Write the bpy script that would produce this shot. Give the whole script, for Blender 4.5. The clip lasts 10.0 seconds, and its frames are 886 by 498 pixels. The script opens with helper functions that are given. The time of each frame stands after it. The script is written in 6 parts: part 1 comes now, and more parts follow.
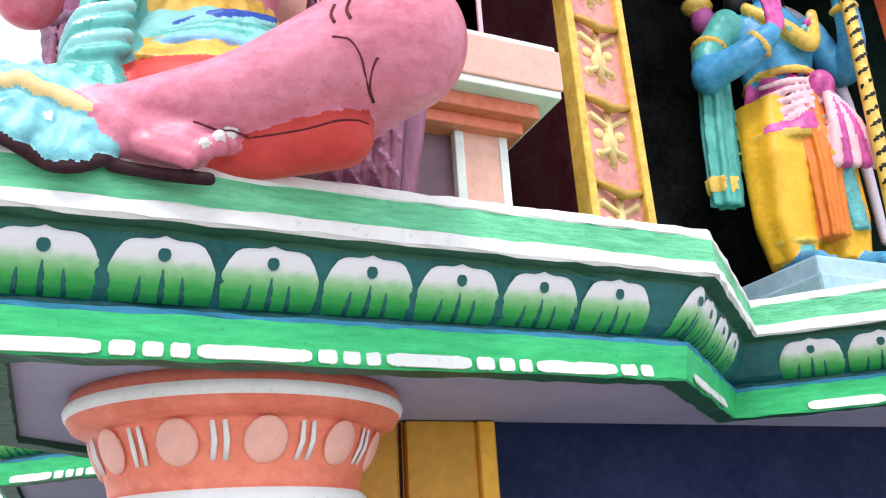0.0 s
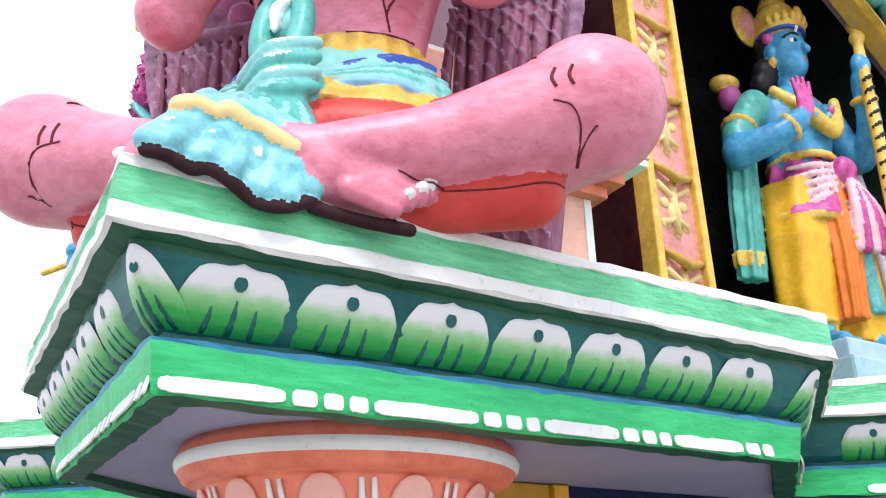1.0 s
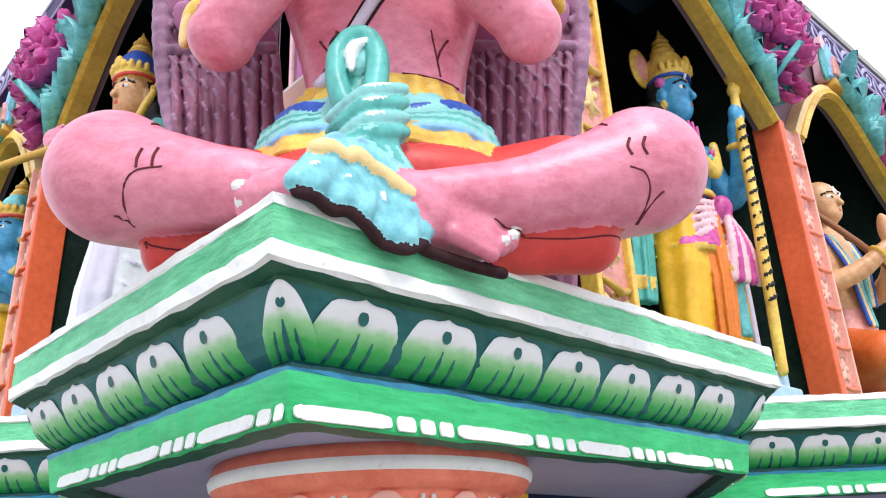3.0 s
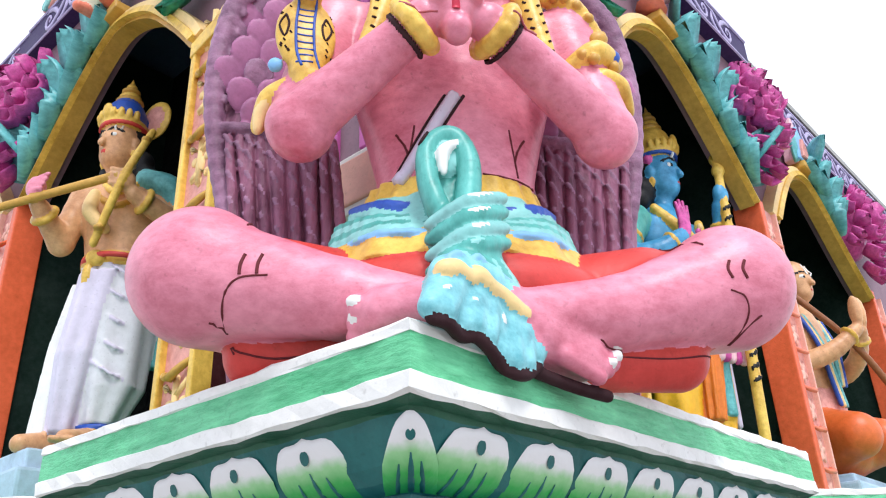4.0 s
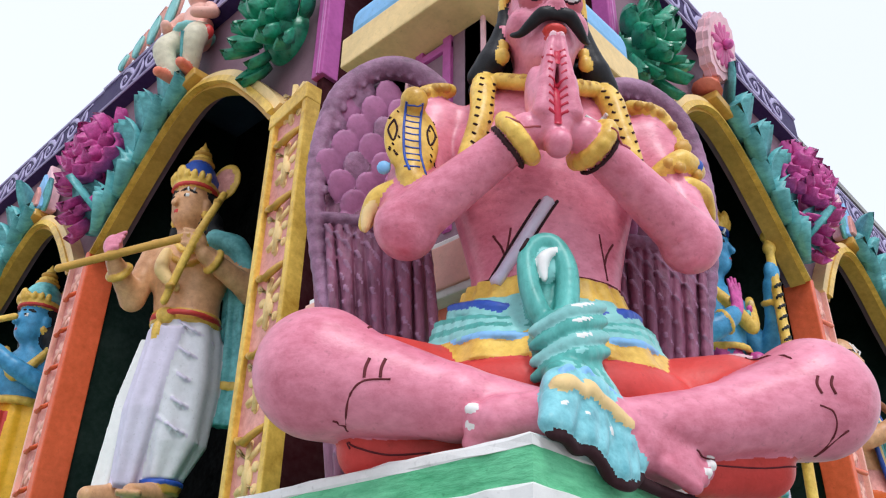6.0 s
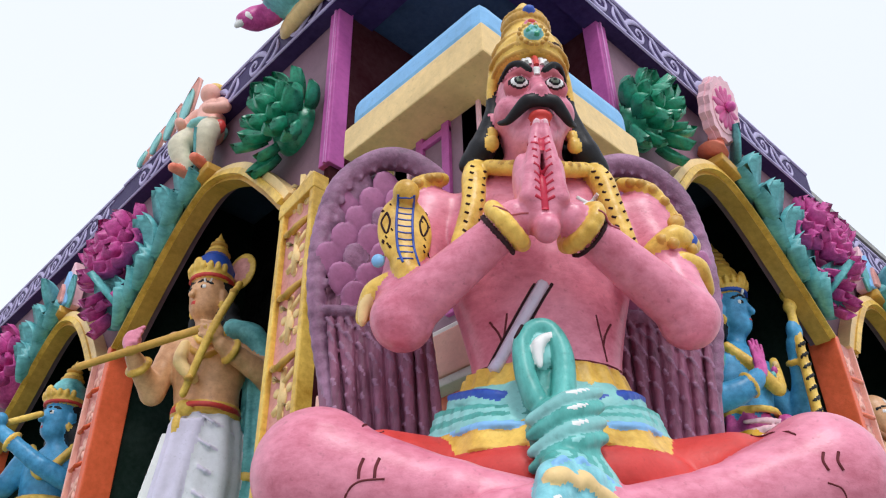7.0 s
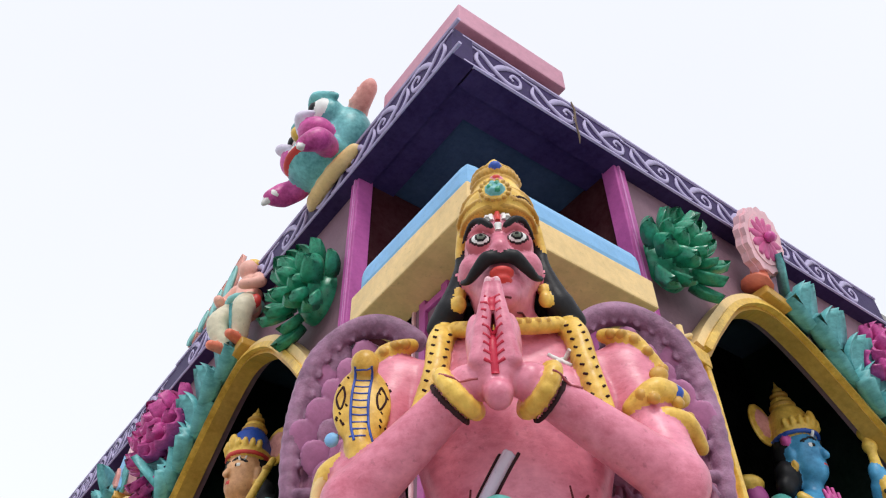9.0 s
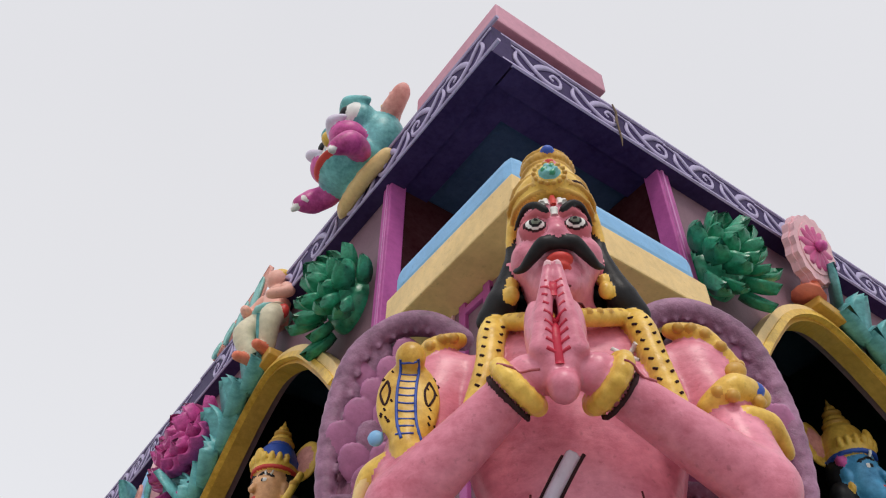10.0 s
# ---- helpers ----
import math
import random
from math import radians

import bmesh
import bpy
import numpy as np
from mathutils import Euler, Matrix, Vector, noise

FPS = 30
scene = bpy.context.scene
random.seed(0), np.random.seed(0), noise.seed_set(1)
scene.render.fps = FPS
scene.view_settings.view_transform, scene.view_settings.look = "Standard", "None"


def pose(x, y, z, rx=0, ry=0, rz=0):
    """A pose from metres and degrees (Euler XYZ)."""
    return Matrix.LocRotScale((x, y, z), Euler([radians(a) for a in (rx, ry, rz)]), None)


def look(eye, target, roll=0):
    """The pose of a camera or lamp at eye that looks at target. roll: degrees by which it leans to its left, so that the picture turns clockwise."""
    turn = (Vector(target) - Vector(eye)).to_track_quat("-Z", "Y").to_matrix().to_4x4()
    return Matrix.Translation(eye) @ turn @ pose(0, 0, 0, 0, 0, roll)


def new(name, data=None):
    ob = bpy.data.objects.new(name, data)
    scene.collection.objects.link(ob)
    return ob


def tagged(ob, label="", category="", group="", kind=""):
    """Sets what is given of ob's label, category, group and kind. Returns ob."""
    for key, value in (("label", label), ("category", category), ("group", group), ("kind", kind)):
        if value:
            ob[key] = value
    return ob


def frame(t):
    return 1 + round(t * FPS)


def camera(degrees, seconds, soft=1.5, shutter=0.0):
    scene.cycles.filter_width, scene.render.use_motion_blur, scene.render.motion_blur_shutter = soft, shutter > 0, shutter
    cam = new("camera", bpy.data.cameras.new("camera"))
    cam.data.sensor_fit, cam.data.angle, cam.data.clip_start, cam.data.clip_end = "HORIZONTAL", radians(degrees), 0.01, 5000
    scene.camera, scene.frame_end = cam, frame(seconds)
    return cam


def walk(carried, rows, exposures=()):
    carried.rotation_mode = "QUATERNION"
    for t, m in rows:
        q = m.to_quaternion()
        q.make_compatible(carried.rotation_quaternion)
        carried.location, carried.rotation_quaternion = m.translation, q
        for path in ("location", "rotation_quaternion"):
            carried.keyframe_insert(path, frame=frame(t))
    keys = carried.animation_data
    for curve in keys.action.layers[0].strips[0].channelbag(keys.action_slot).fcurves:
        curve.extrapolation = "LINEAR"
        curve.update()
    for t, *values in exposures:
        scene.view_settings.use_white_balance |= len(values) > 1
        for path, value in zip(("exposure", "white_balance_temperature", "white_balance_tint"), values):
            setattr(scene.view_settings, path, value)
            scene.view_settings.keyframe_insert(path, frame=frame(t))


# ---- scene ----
cam = camera(56.8, 10.0, 1.15)
PATH = [
    (0, (0.221, -1.028, 2.481), (0.993, 0.673, 3.195), -3.4),
    (0.5, (0.108, -1.009, 2.513), (0.874, 0.677, 3.269), -1.5),
    (1, (-0.084, -0.871, 2.528), (0.826, 0.721, 3.326), -0.6),
    (1.5, (-0.193, -0.848, 2.527), (0.904, 0.625, 3.319), -0.6),
    (2, (-0.303, -0.889, 2.51), (0.878, 0.513, 3.31), -2.4),
    (2.2, (-0.342, -0.878, 2.501), (0.847, 0.548, 3.244), -3.0),
    (3.3, (-0.497, -0.709, 2.594), (0.788, 0.588, 3.41), -2.1),
    (3.5, (-0.54, -0.673, 2.624), (0.748, 0.597, 3.476), -1.6),
    (4, (-0.622, -0.607, 2.669), (0.729, 0.59, 3.529), -2.3),
    (4.5, (-0.709, -0.602, 2.689), (0.587, 0.587, 3.642), 0.1),
    (5, (-0.731, -0.591, 2.699), (0.564, 0.616, 3.63), 0.6),
    (6.3, (-0.802, -0.605, 2.723), (0.439, 0.608, 3.717), 1.1),
    (6.5, (-0.807, -0.62, 2.73), (0.397, 0.579, 3.785), 0.8),
    (7, (-0.767, -0.662, 2.74), (0.395, 0.536, 3.842), -1.2),
    (7.5, (-0.675, -0.722, 2.743), (0.454, 0.454, 3.902), -1.3),
    (8, (-0.593, -0.789, 2.747), (0.44, 0.399, 3.981), -2.4),
    (8.5, (-0.553, -0.798, 2.778), (0.405, 0.412, 4.05), -2.2),
    (9, (-0.552, -0.79, 2.8), (0.3, 0.365, 4.193), -0.9),
    (9.5, (-0.538, -0.696, 2.829), (0.186, 0.375, 4.356), 1.6),
    (10, (-0.513, -0.645, 2.836), (0.27, 0.505, 4.273), 0.9),
]
walk(cam, [(t, look(eye, target, roll)) for t, eye, target, roll in PATH], [(0, 0.66, 6150, 11), (0.9, 0.62, 6150, 11), (1.5, 0.46, 6150, 11), (2.5, 0.48, 6150, 11), (3.6, 0.58, 6150, 11), (4.5, 0.18, 6050, 11), (5.2, 0.08, 6050, 11), (7.0, 0.0, 6150, 11), (8.0, 0.03, 6200, 11), (9.2, -0.04, 6500, 11), (10, -0.32, 6700, 11)])

# ---- light ----
world = bpy.data.worlds.new("sky")
scene.world = world
world.use_nodes = True
wn = world.node_tree
wn.nodes.clear()
sky = wn.nodes.new("ShaderNodeTexSky")
sky.sky_type = "NISHITA"
sky.sun_disc = False
sky.sun_elevation, sky.sun_rotation = radians(58), radians(215)
bg_sky = wn.nodes.new("ShaderNodeBackground")
bg_sky.inputs["Strength"].default_value = 0.05
cloud = wn.nodes.new("ShaderNodeBackground")
cloud_noise = wn.nodes.new("ShaderNodeTexNoise")
cloud_noise.inputs["Scale"].default_value = 1.6
cloud_ramp = wn.nodes.new("ShaderNodeValToRGB")
cloud_ramp.color_ramp.elements[0].color = (0.90, 0.905, 0.925, 1)
cloud_ramp.color_ramp.elements[1].color = (1.0, 0.998, 0.995, 1)
add = wn.nodes.new("ShaderNodeAddShader")
wout = wn.nodes.new("ShaderNodeOutputWorld")
wn.links.new(sky.outputs[0], bg_sky.inputs["Color"])
wn.links.new(cloud_noise.outputs["Fac"], cloud_ramp.inputs[0])
wn.links.new(cloud_ramp.outputs[0], cloud.inputs["Color"])
cloud.inputs["Strength"].default_value = 0.93
wn.links.new(bg_sky.outputs[0], add.inputs[0])
wn.links.new(cloud.outputs[0], add.inputs[1])
wn.links.new(add.outputs[0], wout.inputs[0])
sun_data = bpy.data.lights.new("sun", "SUN")
sun_data.energy, sun_data.angle, sun_data.color = 1.5, radians(14), (1.0, 0.96, 0.9)
sun = new("sun", sun_data)
sun.matrix_world = look((-3, -6, 9), (0, 0, 0))


# ---- materials ----
def node_mat(name):
    m = bpy.data.materials.new(name)
    m.use_nodes = True
    nt = m.node_tree
    return m, nt, nt.nodes["Principled BSDF"]


def paint(name, col, rough=0.42, vary=0.16, grain=38.0, bump=0.25, metal=0.0, second=None, stretch=(1, 1, 1), dirt=0.35, gloss=0.35):
    """Enamel paint on cement: two scales of colour change, brushed relief, a little grime."""
    m, nt, bs = node_mat(name)
    L = nt.links
    tc = nt.nodes.new("ShaderNodeTexCoord")
    mp = nt.nodes.new("ShaderNodeMapping")
    mp.inputs["Scale"].default_value = stretch
    L.new(tc.outputs["Object"], mp.inputs[0])
    big = nt.nodes.new("ShaderNodeTexNoise")
    big.inputs["Scale"].default_value = 6.0
    big.inputs["Detail"].default_value = 4
    fine = nt.nodes.new("ShaderNodeTexNoise")
    fine.inputs["Scale"].default_value = grain
    fine.inputs["Detail"].default_value = 6
    fine.inputs["Roughness"].default_value = 0.65
    L.new(mp.outputs[0], big.inputs[0])
    L.new(mp.outputs[0], fine.inputs[0])
    ramp = nt.nodes.new("ShaderNodeValToRGB")
    c = Vector(col)
    d = Vector(second) if second else c
    lo = [max(0, v * (1 - vary * 1.5)) for v in c]
    hi = [min(1, v * (1 + vary * 0.8) + 0.02) for v in d]
    ramp.color_ramp.elements[0].position, ramp.color_ramp.elements[1].position = 0.32, 0.68
    ramp.color_ramp.elements[0].color = (*lo, 1)
    ramp.color_ramp.elements[1].color = (*hi, 1)
    mix = nt.nodes.new("ShaderNodeMath")
    mix.operation = "MULTIPLY_ADD"
    L.new(fine.outputs["Fac"], mix.inputs[0])
    mix.inputs[1].default_value = 0.5
    half = nt.nodes.new("ShaderNodeMath")
    half.operation = "MULTIPLY"
    half.inputs[1].default_value = 0.5
    L.new(big.outputs["Fac"], half.inputs[0])
    L.new(half.outputs[0], mix.inputs[2])
    L.new(mix.outputs[0], ramp.inputs[0])
    # specks of grime
    speck = nt.nodes.new("ShaderNodeTexNoise")
    speck.inputs["Scale"].default_value = 95
    speck.inputs["Detail"].default_value = 3
    L.new(tc.outputs["Object"], speck.inputs[0])
    sr = nt.nodes.new("ShaderNodeValToRGB")
    sr.color_ramp.elements[0].position, sr.color_ramp.elements[1].position = 0.62, 0.78
    sr.color_ramp.elements[0].color = (0, 0, 0, 1)
    sr.color_ramp.elements[1].color = (dirt, dirt, dirt, 1)
    L.new(speck.outputs["Fac"], sr.inputs[0])
    dm = nt.nodes.new("ShaderNodeMixRGB")
    dm.inputs[2].default_value = (c[0] * 0.4, c[1] * 0.38, c[2] * 0.36, 1)
    L.new(sr.outputs[0], dm.inputs[0])
    L.new(ramp.outputs[0], dm.inputs[1])
    L.new(dm.outputs[0], bs.inputs["Base Color"])
    bs.inputs["Roughness"].default_value = rough
    bs.inputs["Metallic"].default_value = metal
    bs.inputs["Specular IOR Level"].default_value = gloss
    rr = nt.nodes.new("ShaderNodeMapRange")
    rr.inputs[3].default_value, rr.inputs[4].default_value = max(0.1, rough - 0.12), min(1, rough + 0.18)
    L.new(fine.outputs["Fac"], rr.inputs[0])
    L.new(rr.outputs[0], bs.inputs["Roughness"])
    bp = nt.nodes.new("ShaderNodeBump")
    bp.inputs["Strength"].default_value = bump
    bp.inputs["Distance"].default_value = 0.012
    L.new(mix.outputs[0], bp.inputs["Height"])
    L.new(bp.outputs[0], bs.inputs["Normal"])
    return m


PINK = paint("pink_skin_paint", (0.59, 0.125, 0.19), 0.33, 0.08, 40, 0.20, second=(0.80, 0.285, 0.385), stretch=(1, 1, 1.6), gloss=0.5)
PINK_L = paint("pale_pink_paint", (0.85, 0.5, 0.55))
REDC = paint("red_cloth_paint", (0.62, 0.045, 0.035), 0.4)
LINE = paint("dark_line_paint", (0.03, 0.007, 0.010), 0.6, gloss=0.1)
BLACK = paint("black_hair_paint", (0.006, 0.006, 0.008), 0.4, dirt=0.0, gloss=0.18)
WHITE = paint("white_paint", (0.80, 0.79, 0.76), 0.45, 0.07)
TEAL = paint("teal_cloth_paint", (0.045, 0.31, 0.26), 0.33, 0.22, second=(0.13, 0.50, 0.45), stretch=(1, 1, 0.4))
CYAN = paint("cyan_cloth_paint", (0.075, 0.42, 0.50), 0.33, 0.25, second=(0.30, 0.66, 0.70))
TEAL_L = paint("pale_teal_paint", (0.25, 0.58, 0.55), 0.35, 0.15)
GOLD = paint("gold_yellow_paint", (0.74, 0.38, 0.04), 0.32, 0.25, second=(0.84, 0.55, 0.10))
GOLD_D = paint("ochre_edge_paint", (0.58, 0.32, 0.05), 0.36, 0.2)
CREAM = paint("cream_yellow_paint", (0.85, 0.60, 0.26), 0.42, 0.12)
BLUE_D = paint("royal_blue_paint", (0.02, 0.08, 0.42), 0.38)
SKYB = paint("sky_blue_paint", (0.22, 0.48, 0.78), 0.42, 0.1)
BLUE_S = paint("blue_skin_paint", (0.035, 0.23, 0.46), 0.34, 0.2, second=(0.08, 0.36, 0.62))
MAUVE = paint("mauve_wing_paint", (0.11, 0.028, 0.062), 0.5, 0.35, 40, 0.9, second=(0.30, 0.10, 0.18), stretch=(1, 1, 0.25))
MAUVE_L = paint("lilac_feather_paint", (0.42, 0.15, 0.30), 0.45, 0.25)
MAUVE_R = paint("lilac_rim_paint", (0.22, 0.085, 0.165), 0.5, 0.35, 30, 0.8, second=(0.36, 0.18, 0.29))
MAUVE_W = paint("mauve_wall_paint", (0.23, 0.125, 0.165), 0.6, 0.12)
MAGENTA = paint("magenta_trim_paint", (0.48, 0.09, 0.33), 0.45)
FLOWER = paint("magenta_flower_paint", (0.50, 0.03, 0.22), 0.36, 0.3, second=(0.68, 0.10, 0.38))
LEAFG = paint("dark_green_leaf_paint", (0.006, 0.15, 0.075), 0.28, 0.35, second=(0.03, 0.40, 0.22), gloss=0.5)
LEAFT = paint("turquoise_leaf_paint", (0.07, 0.36, 0.38), 0.36, 0.3, second=(0.2, 0.56, 0.57))
GREEN = paint("ledge_green_paint", (0.065, 0.47, 0.20), 0.5, 0.22, 34, 0.7, second=(0.18, 0.62, 0.33), stretch=(0.6, 0.6, 3), dirt=0.5)
GREEN_B = paint("bright_green_paint", (0.015, 0.44, 0.12), 0.48, 0.18, second=(0.05, 0.56, 0.19), stretch=(0.5, 0.5, 3))
GREEN_D = paint("dark_green_paint", (0.012, 0.10, 0.05), 0.5)
TEAL_D = paint("dark_teal_paint", (0.006, 0.115, 0.11), 0.45, 0.2)
BLUE_F = paint("blue_fillet_paint", (0.03, 0.24, 0.40), 0.45)
SOFFIT = paint("lilac_grey_soffit_paint", (0.32, 0.33, 0.46), 0.6, 0.08)
PEACH = paint("coral_column_paint", (0.80, 0.165, 0.085), 0.42, 0.12, second=(0.85, 0.25, 0.15))
PEACH_L = paint("pale_coral_paint", (0.84, 0.44, 0.35), 0.45, 0.1)
ORANGE = paint("orange_pier_paint", (0.76, 0.12, 0.035), 0.4, 0.15)
ROSE = paint("rose_panel_paint", (0.72, 0.24, 0.22), 0.48, 0.22, second=(0.74, 0.36, 0.3))
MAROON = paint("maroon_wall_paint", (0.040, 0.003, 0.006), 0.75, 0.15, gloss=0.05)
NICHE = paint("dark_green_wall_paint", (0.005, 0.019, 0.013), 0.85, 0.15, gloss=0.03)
# back of the niches: deep shade put into the base colour
BACK_SHADE = paint("shaded_back_wall_black", (0.0010, 0.0014, 0.0015), 0.95, 0.15, gloss=0.0)
NAVY = paint("navy_wall_paint", (0.004, 0.012, 0.055), 0.6, 0.15, gloss=0.1)
DARKB = paint("navy_soffit_paint", (0.04, 0.065, 0.13), 0.6, 0.15, gloss=0.1)
PURPLE = paint("purple_fascia_paint", (0.035, 0.016, 0.09), 0.5, 0.2, gloss=0.15)
LILAC = paint("lilac_scroll_paint", (0.46, 0.40, 0.62), 0.45, 0.15)
PINKBOX = paint("dusty_pink_paint", (0.60, 0.28, 0.37), 0.5, 0.12)
YELLOW = paint("bright_yellow_paint", (0.86, 0.44, 0.015), 0.34, 0.18)
SKIN = paint("tan_skin_paint", (0.58, 0.27, 0.12), 0.34, 0.16, second=(0.74, 0.42, 0.21))
LAV = paint("lavender_cloth_paint", (0.66, 0.60, 0.74), 0.42, 0.1)
CONCRETE = paint("concrete", (0.34, 0.33, 0.31), 0.8, 0.15)


def petal_mat():
    """Airbrushed petal: white at the tip fading into green at the foot."""
    m, nt, bs = node_mat("airbrushed_petal_paint")
    L = nt.links
    tc = nt.nodes.new("ShaderNodeTexCoord")
    sep = nt.nodes.new("ShaderNodeSeparateXYZ")
    L.new(tc.outputs["Object"], sep.inputs[0])
    no = nt.nodes.new("ShaderNodeTexNoise")
    no.inputs["Scale"].default_value = 60
    L.new(tc.outputs["Object"], no.inputs[0])
    ma = nt.nodes.new("ShaderNodeMath")
    ma.operation = "MULTIPLY_ADD"
    ma.inputs[1].default_value = 0.012
    L.new(no.outputs["Fac"], ma.inputs[0])
    L.new(sep.outputs[2], ma.inputs[2])
    mr = nt.nodes.new("ShaderNodeMapRange")
    mr.inputs[1].default_value, mr.inputs[2].default_value = -0.080, 0.006
    L.new(ma.outputs[0], mr.inputs[0])
    rp = nt.nodes.new("ShaderNodeValToRGB")
    e = rp.color_ramp.elements
    e[0].position, e[0].color = 0.0, (0.006, 0.18, 0.05, 1)
    e[1].position, e[1].color = 1.0, (0.80, 0.76, 0.78, 1)
    for p, c in ((0.3, (0.03, 0.36, 0.06, 1)), (0.52, (0.28, 0.55, 0.25, 1)), (0.68, (0.76, 0.74, 0.73, 1))):
        x = e.new(p)
        x.color = c
    L.new(mr.outputs[0], rp.inputs[0])
    L.new(rp.outputs[0], bs.inputs["Base Color"])
    bs.inputs["Roughness"].default_value = 0.42
    bp = nt.nodes.new("ShaderNodeBump")
    bp.inputs["Strength"].default_value, bp.inputs["Distance"].default_value = 0.3, 0.006
    L.new(no.outputs["Fac"], bp.inputs["Height"])
    L.new(bp.outputs[0], bs.inputs["Normal"])
    return m


PETAL = petal_mat()


# ---- building helpers ----
def finish(ob, smooth=False, angle=None):
    if smooth:
        ob.data.polygons.foreach_set("use_smooth", [True] * len(ob.data.polygons))
    return ob


def part(name, bm, mats, parent=None, label="", smooth=False):
    me = bpy.data.meshes.new(name)
    bmesh.ops.recalc_face_normals(bm, faces=bm.faces)
    bm.to_mesh(me)
    bm.free()
    for m in (mats if isinstance(mats, (list, tuple)) else [mats]):
        me.materials.append(m)
    ob = new(name, me)
    ob.parent = parent
    if label:
        ob["label"] = label
    return finish(ob, smooth)


def share(name, me, m, parent=None):
    ob = new(name, me)
    ob.parent = parent
    ob.matrix_basis = m
    return ob


def empty(name, at=(0, 0, 0)):
    ob = new(name)
    ob.location = at
    return ob


LEFT_SHIFT = -0.05
# where the bays of an even facade come to lie on each of the two real ones
BAYS = (0.4, 1.3, 1.5, 2.0, 2.73, 2.95, 3.45, 4.2, 6.5)
BAYS_R = (0.4, 1.335, 1.53, 2.05, 2.79, 3.02, 3.60, 4.4, 6.6)
BAYS_L = (0.4, 1.23, 1.43, 2.04, 2.71, 2.94, 3.55, 4.3, 6.6)


def P(side, u, d, z):
    """A place on a facade: u along it from the corner, d depth behind the ledge corner, z height."""
    u = float(np.interp(u, BAYS, BAYS_R if side == "R" else BAYS_L))
    return Vector((u, d, z)) if side == "R" else Vector((d + LEFT_SHIFT, u, z))


def T(side, u, d, z):
    """Pose of a piece that looks out of a facade (its own -y)."""
    return Matrix.Translation(P(side, u, d, z)) @ (Matrix.Identity(4) if side == "R" else Matrix.Rotation(radians(-90), 4, "Z"))


def prism(bm, side, outline, d0, d1, mat=0, bev=0.0):
    """Outline in (u, z), from depth d0 to d1."""
    a = [bm.verts.new(P(side, u, d0, z)) for u, z in outline]
    b = [bm.verts.new(P(side, u, d1, z)) for u, z in outline]
    fs = [bm.faces.new(a), bm.faces.new(list(reversed(b)))]
    n = len(a)
    for i in range(n):
        fs.append(bm.faces.new((a[i], b[i], b[(i + 1) % n], a[(i + 1) % n])))
    for f in fs:
        f.material_index = mat
    if bev:
        es = list({e for f in fs for e in f.edges})
        bmesh.ops.bevel(bm, geom=es, offset=bev, segments=2, affect="EDGES", profile=0.6)
    return fs


def rect(u0, u1, z0, z1):
    return [(u0, z0), (u1, z0), (u1, z1), (u0, z1)]


def box(bm, lo, hi, mat=0, bev=0.0):
    v = [bm.verts.new((x, y, z)) for z in (lo[2], hi[2]) for x, y in ((lo[0], lo[1]), (hi[0], lo[1]), (hi[0], hi[1]), (lo[0], hi[1]))]
    fs = [bm.faces.new([v[i] for i in f]) for f in ((0, 3, 2, 1), (4, 5, 6, 7), (0, 1, 5, 4), (1, 2, 6, 5), (2, 3, 7, 6), (3, 0, 4, 7))]
    for f in fs:
        f.material_index = mat
    if bev:
        bmesh.ops.bevel(bm, geom=list({e for f in fs for e in f.edges}), offset=bev, segments=2, affect="EDGES", profile=0.6)
    return fs


def tube(bm, pts, radii, n=8, mat=0, squash=None):
    """A tapering tube along points, with closed ends."""
    pts = [Vector(p) for p in pts]
    if isinstance(radii, (int, float)):
        radii = [radii] * len(pts)
    rings = []
    for i, p in enumerate(pts):
        t = (pts[min(i + 1, len(pts) - 1)] - pts[max(i - 1, 0)]).normalized()
        s = t.cross(Vector((0, 1, 0.02)))
        s = s.normalized() if s.length > 1e-3 else Vector((1, 0, 0))
        w = s.cross(t)
        q = squash if squash else 1.0
        rings.append([bm.verts.new(p + radii[i] * (math.cos(a) * s + math.sin(a) * w * q)) for a in (2 * math.pi * k / n for k in range(n))])
    for a, b in zip(rings, rings[1:]):
        for k in range(n):
            f = bm.faces.new((a[k], a[(k + 1) % n], b[(k + 1) % n], b[k]))
            f.material_index = mat
    for r in (rings[0], rings[-1]):
        f = bm.faces.new(r)
        f.material_index = mat


def spline(pts, n=6):
    """Points of a smooth line through the given ones."""
    pts = [Vector(p) for p in pts]
    out = []
    for i in range(len(pts) - 1):
        a, b, c, d = pts[max(i - 1, 0)], pts[i], pts[i + 1], pts[min(i + 2, len(pts) - 1)]
        for k in range(n):
            t = k / n
            out.append(0.5 * (2 * b + (c - a) * t + (2 * a - 5 * b + 4 * c - d) * t * t + (3 * b - a - 3 * c + d) * t ** 3))
    return out + [pts[-1]]


def lathe(bm, prof, centre, n=48, mats=None):
    rings = [[bm.verts.new((centre[0] + r * math.cos(2 * math.pi * k / n), centre[1] + r * math.sin(2 * math.pi * k / n), z)) for k in range(n)] for r, z in prof]
    for j, (a, b) in enumerate(zip(rings, rings[1:])):
        for k in range(n):
            f = bm.faces.new((a[k], a[(k + 1) % n], b[(k + 1) % n], b[k]))
            f.material_index = mats[j] if mats else 0
    bm.faces.new(rings[0])
    bm.faces.new(rings[-1])


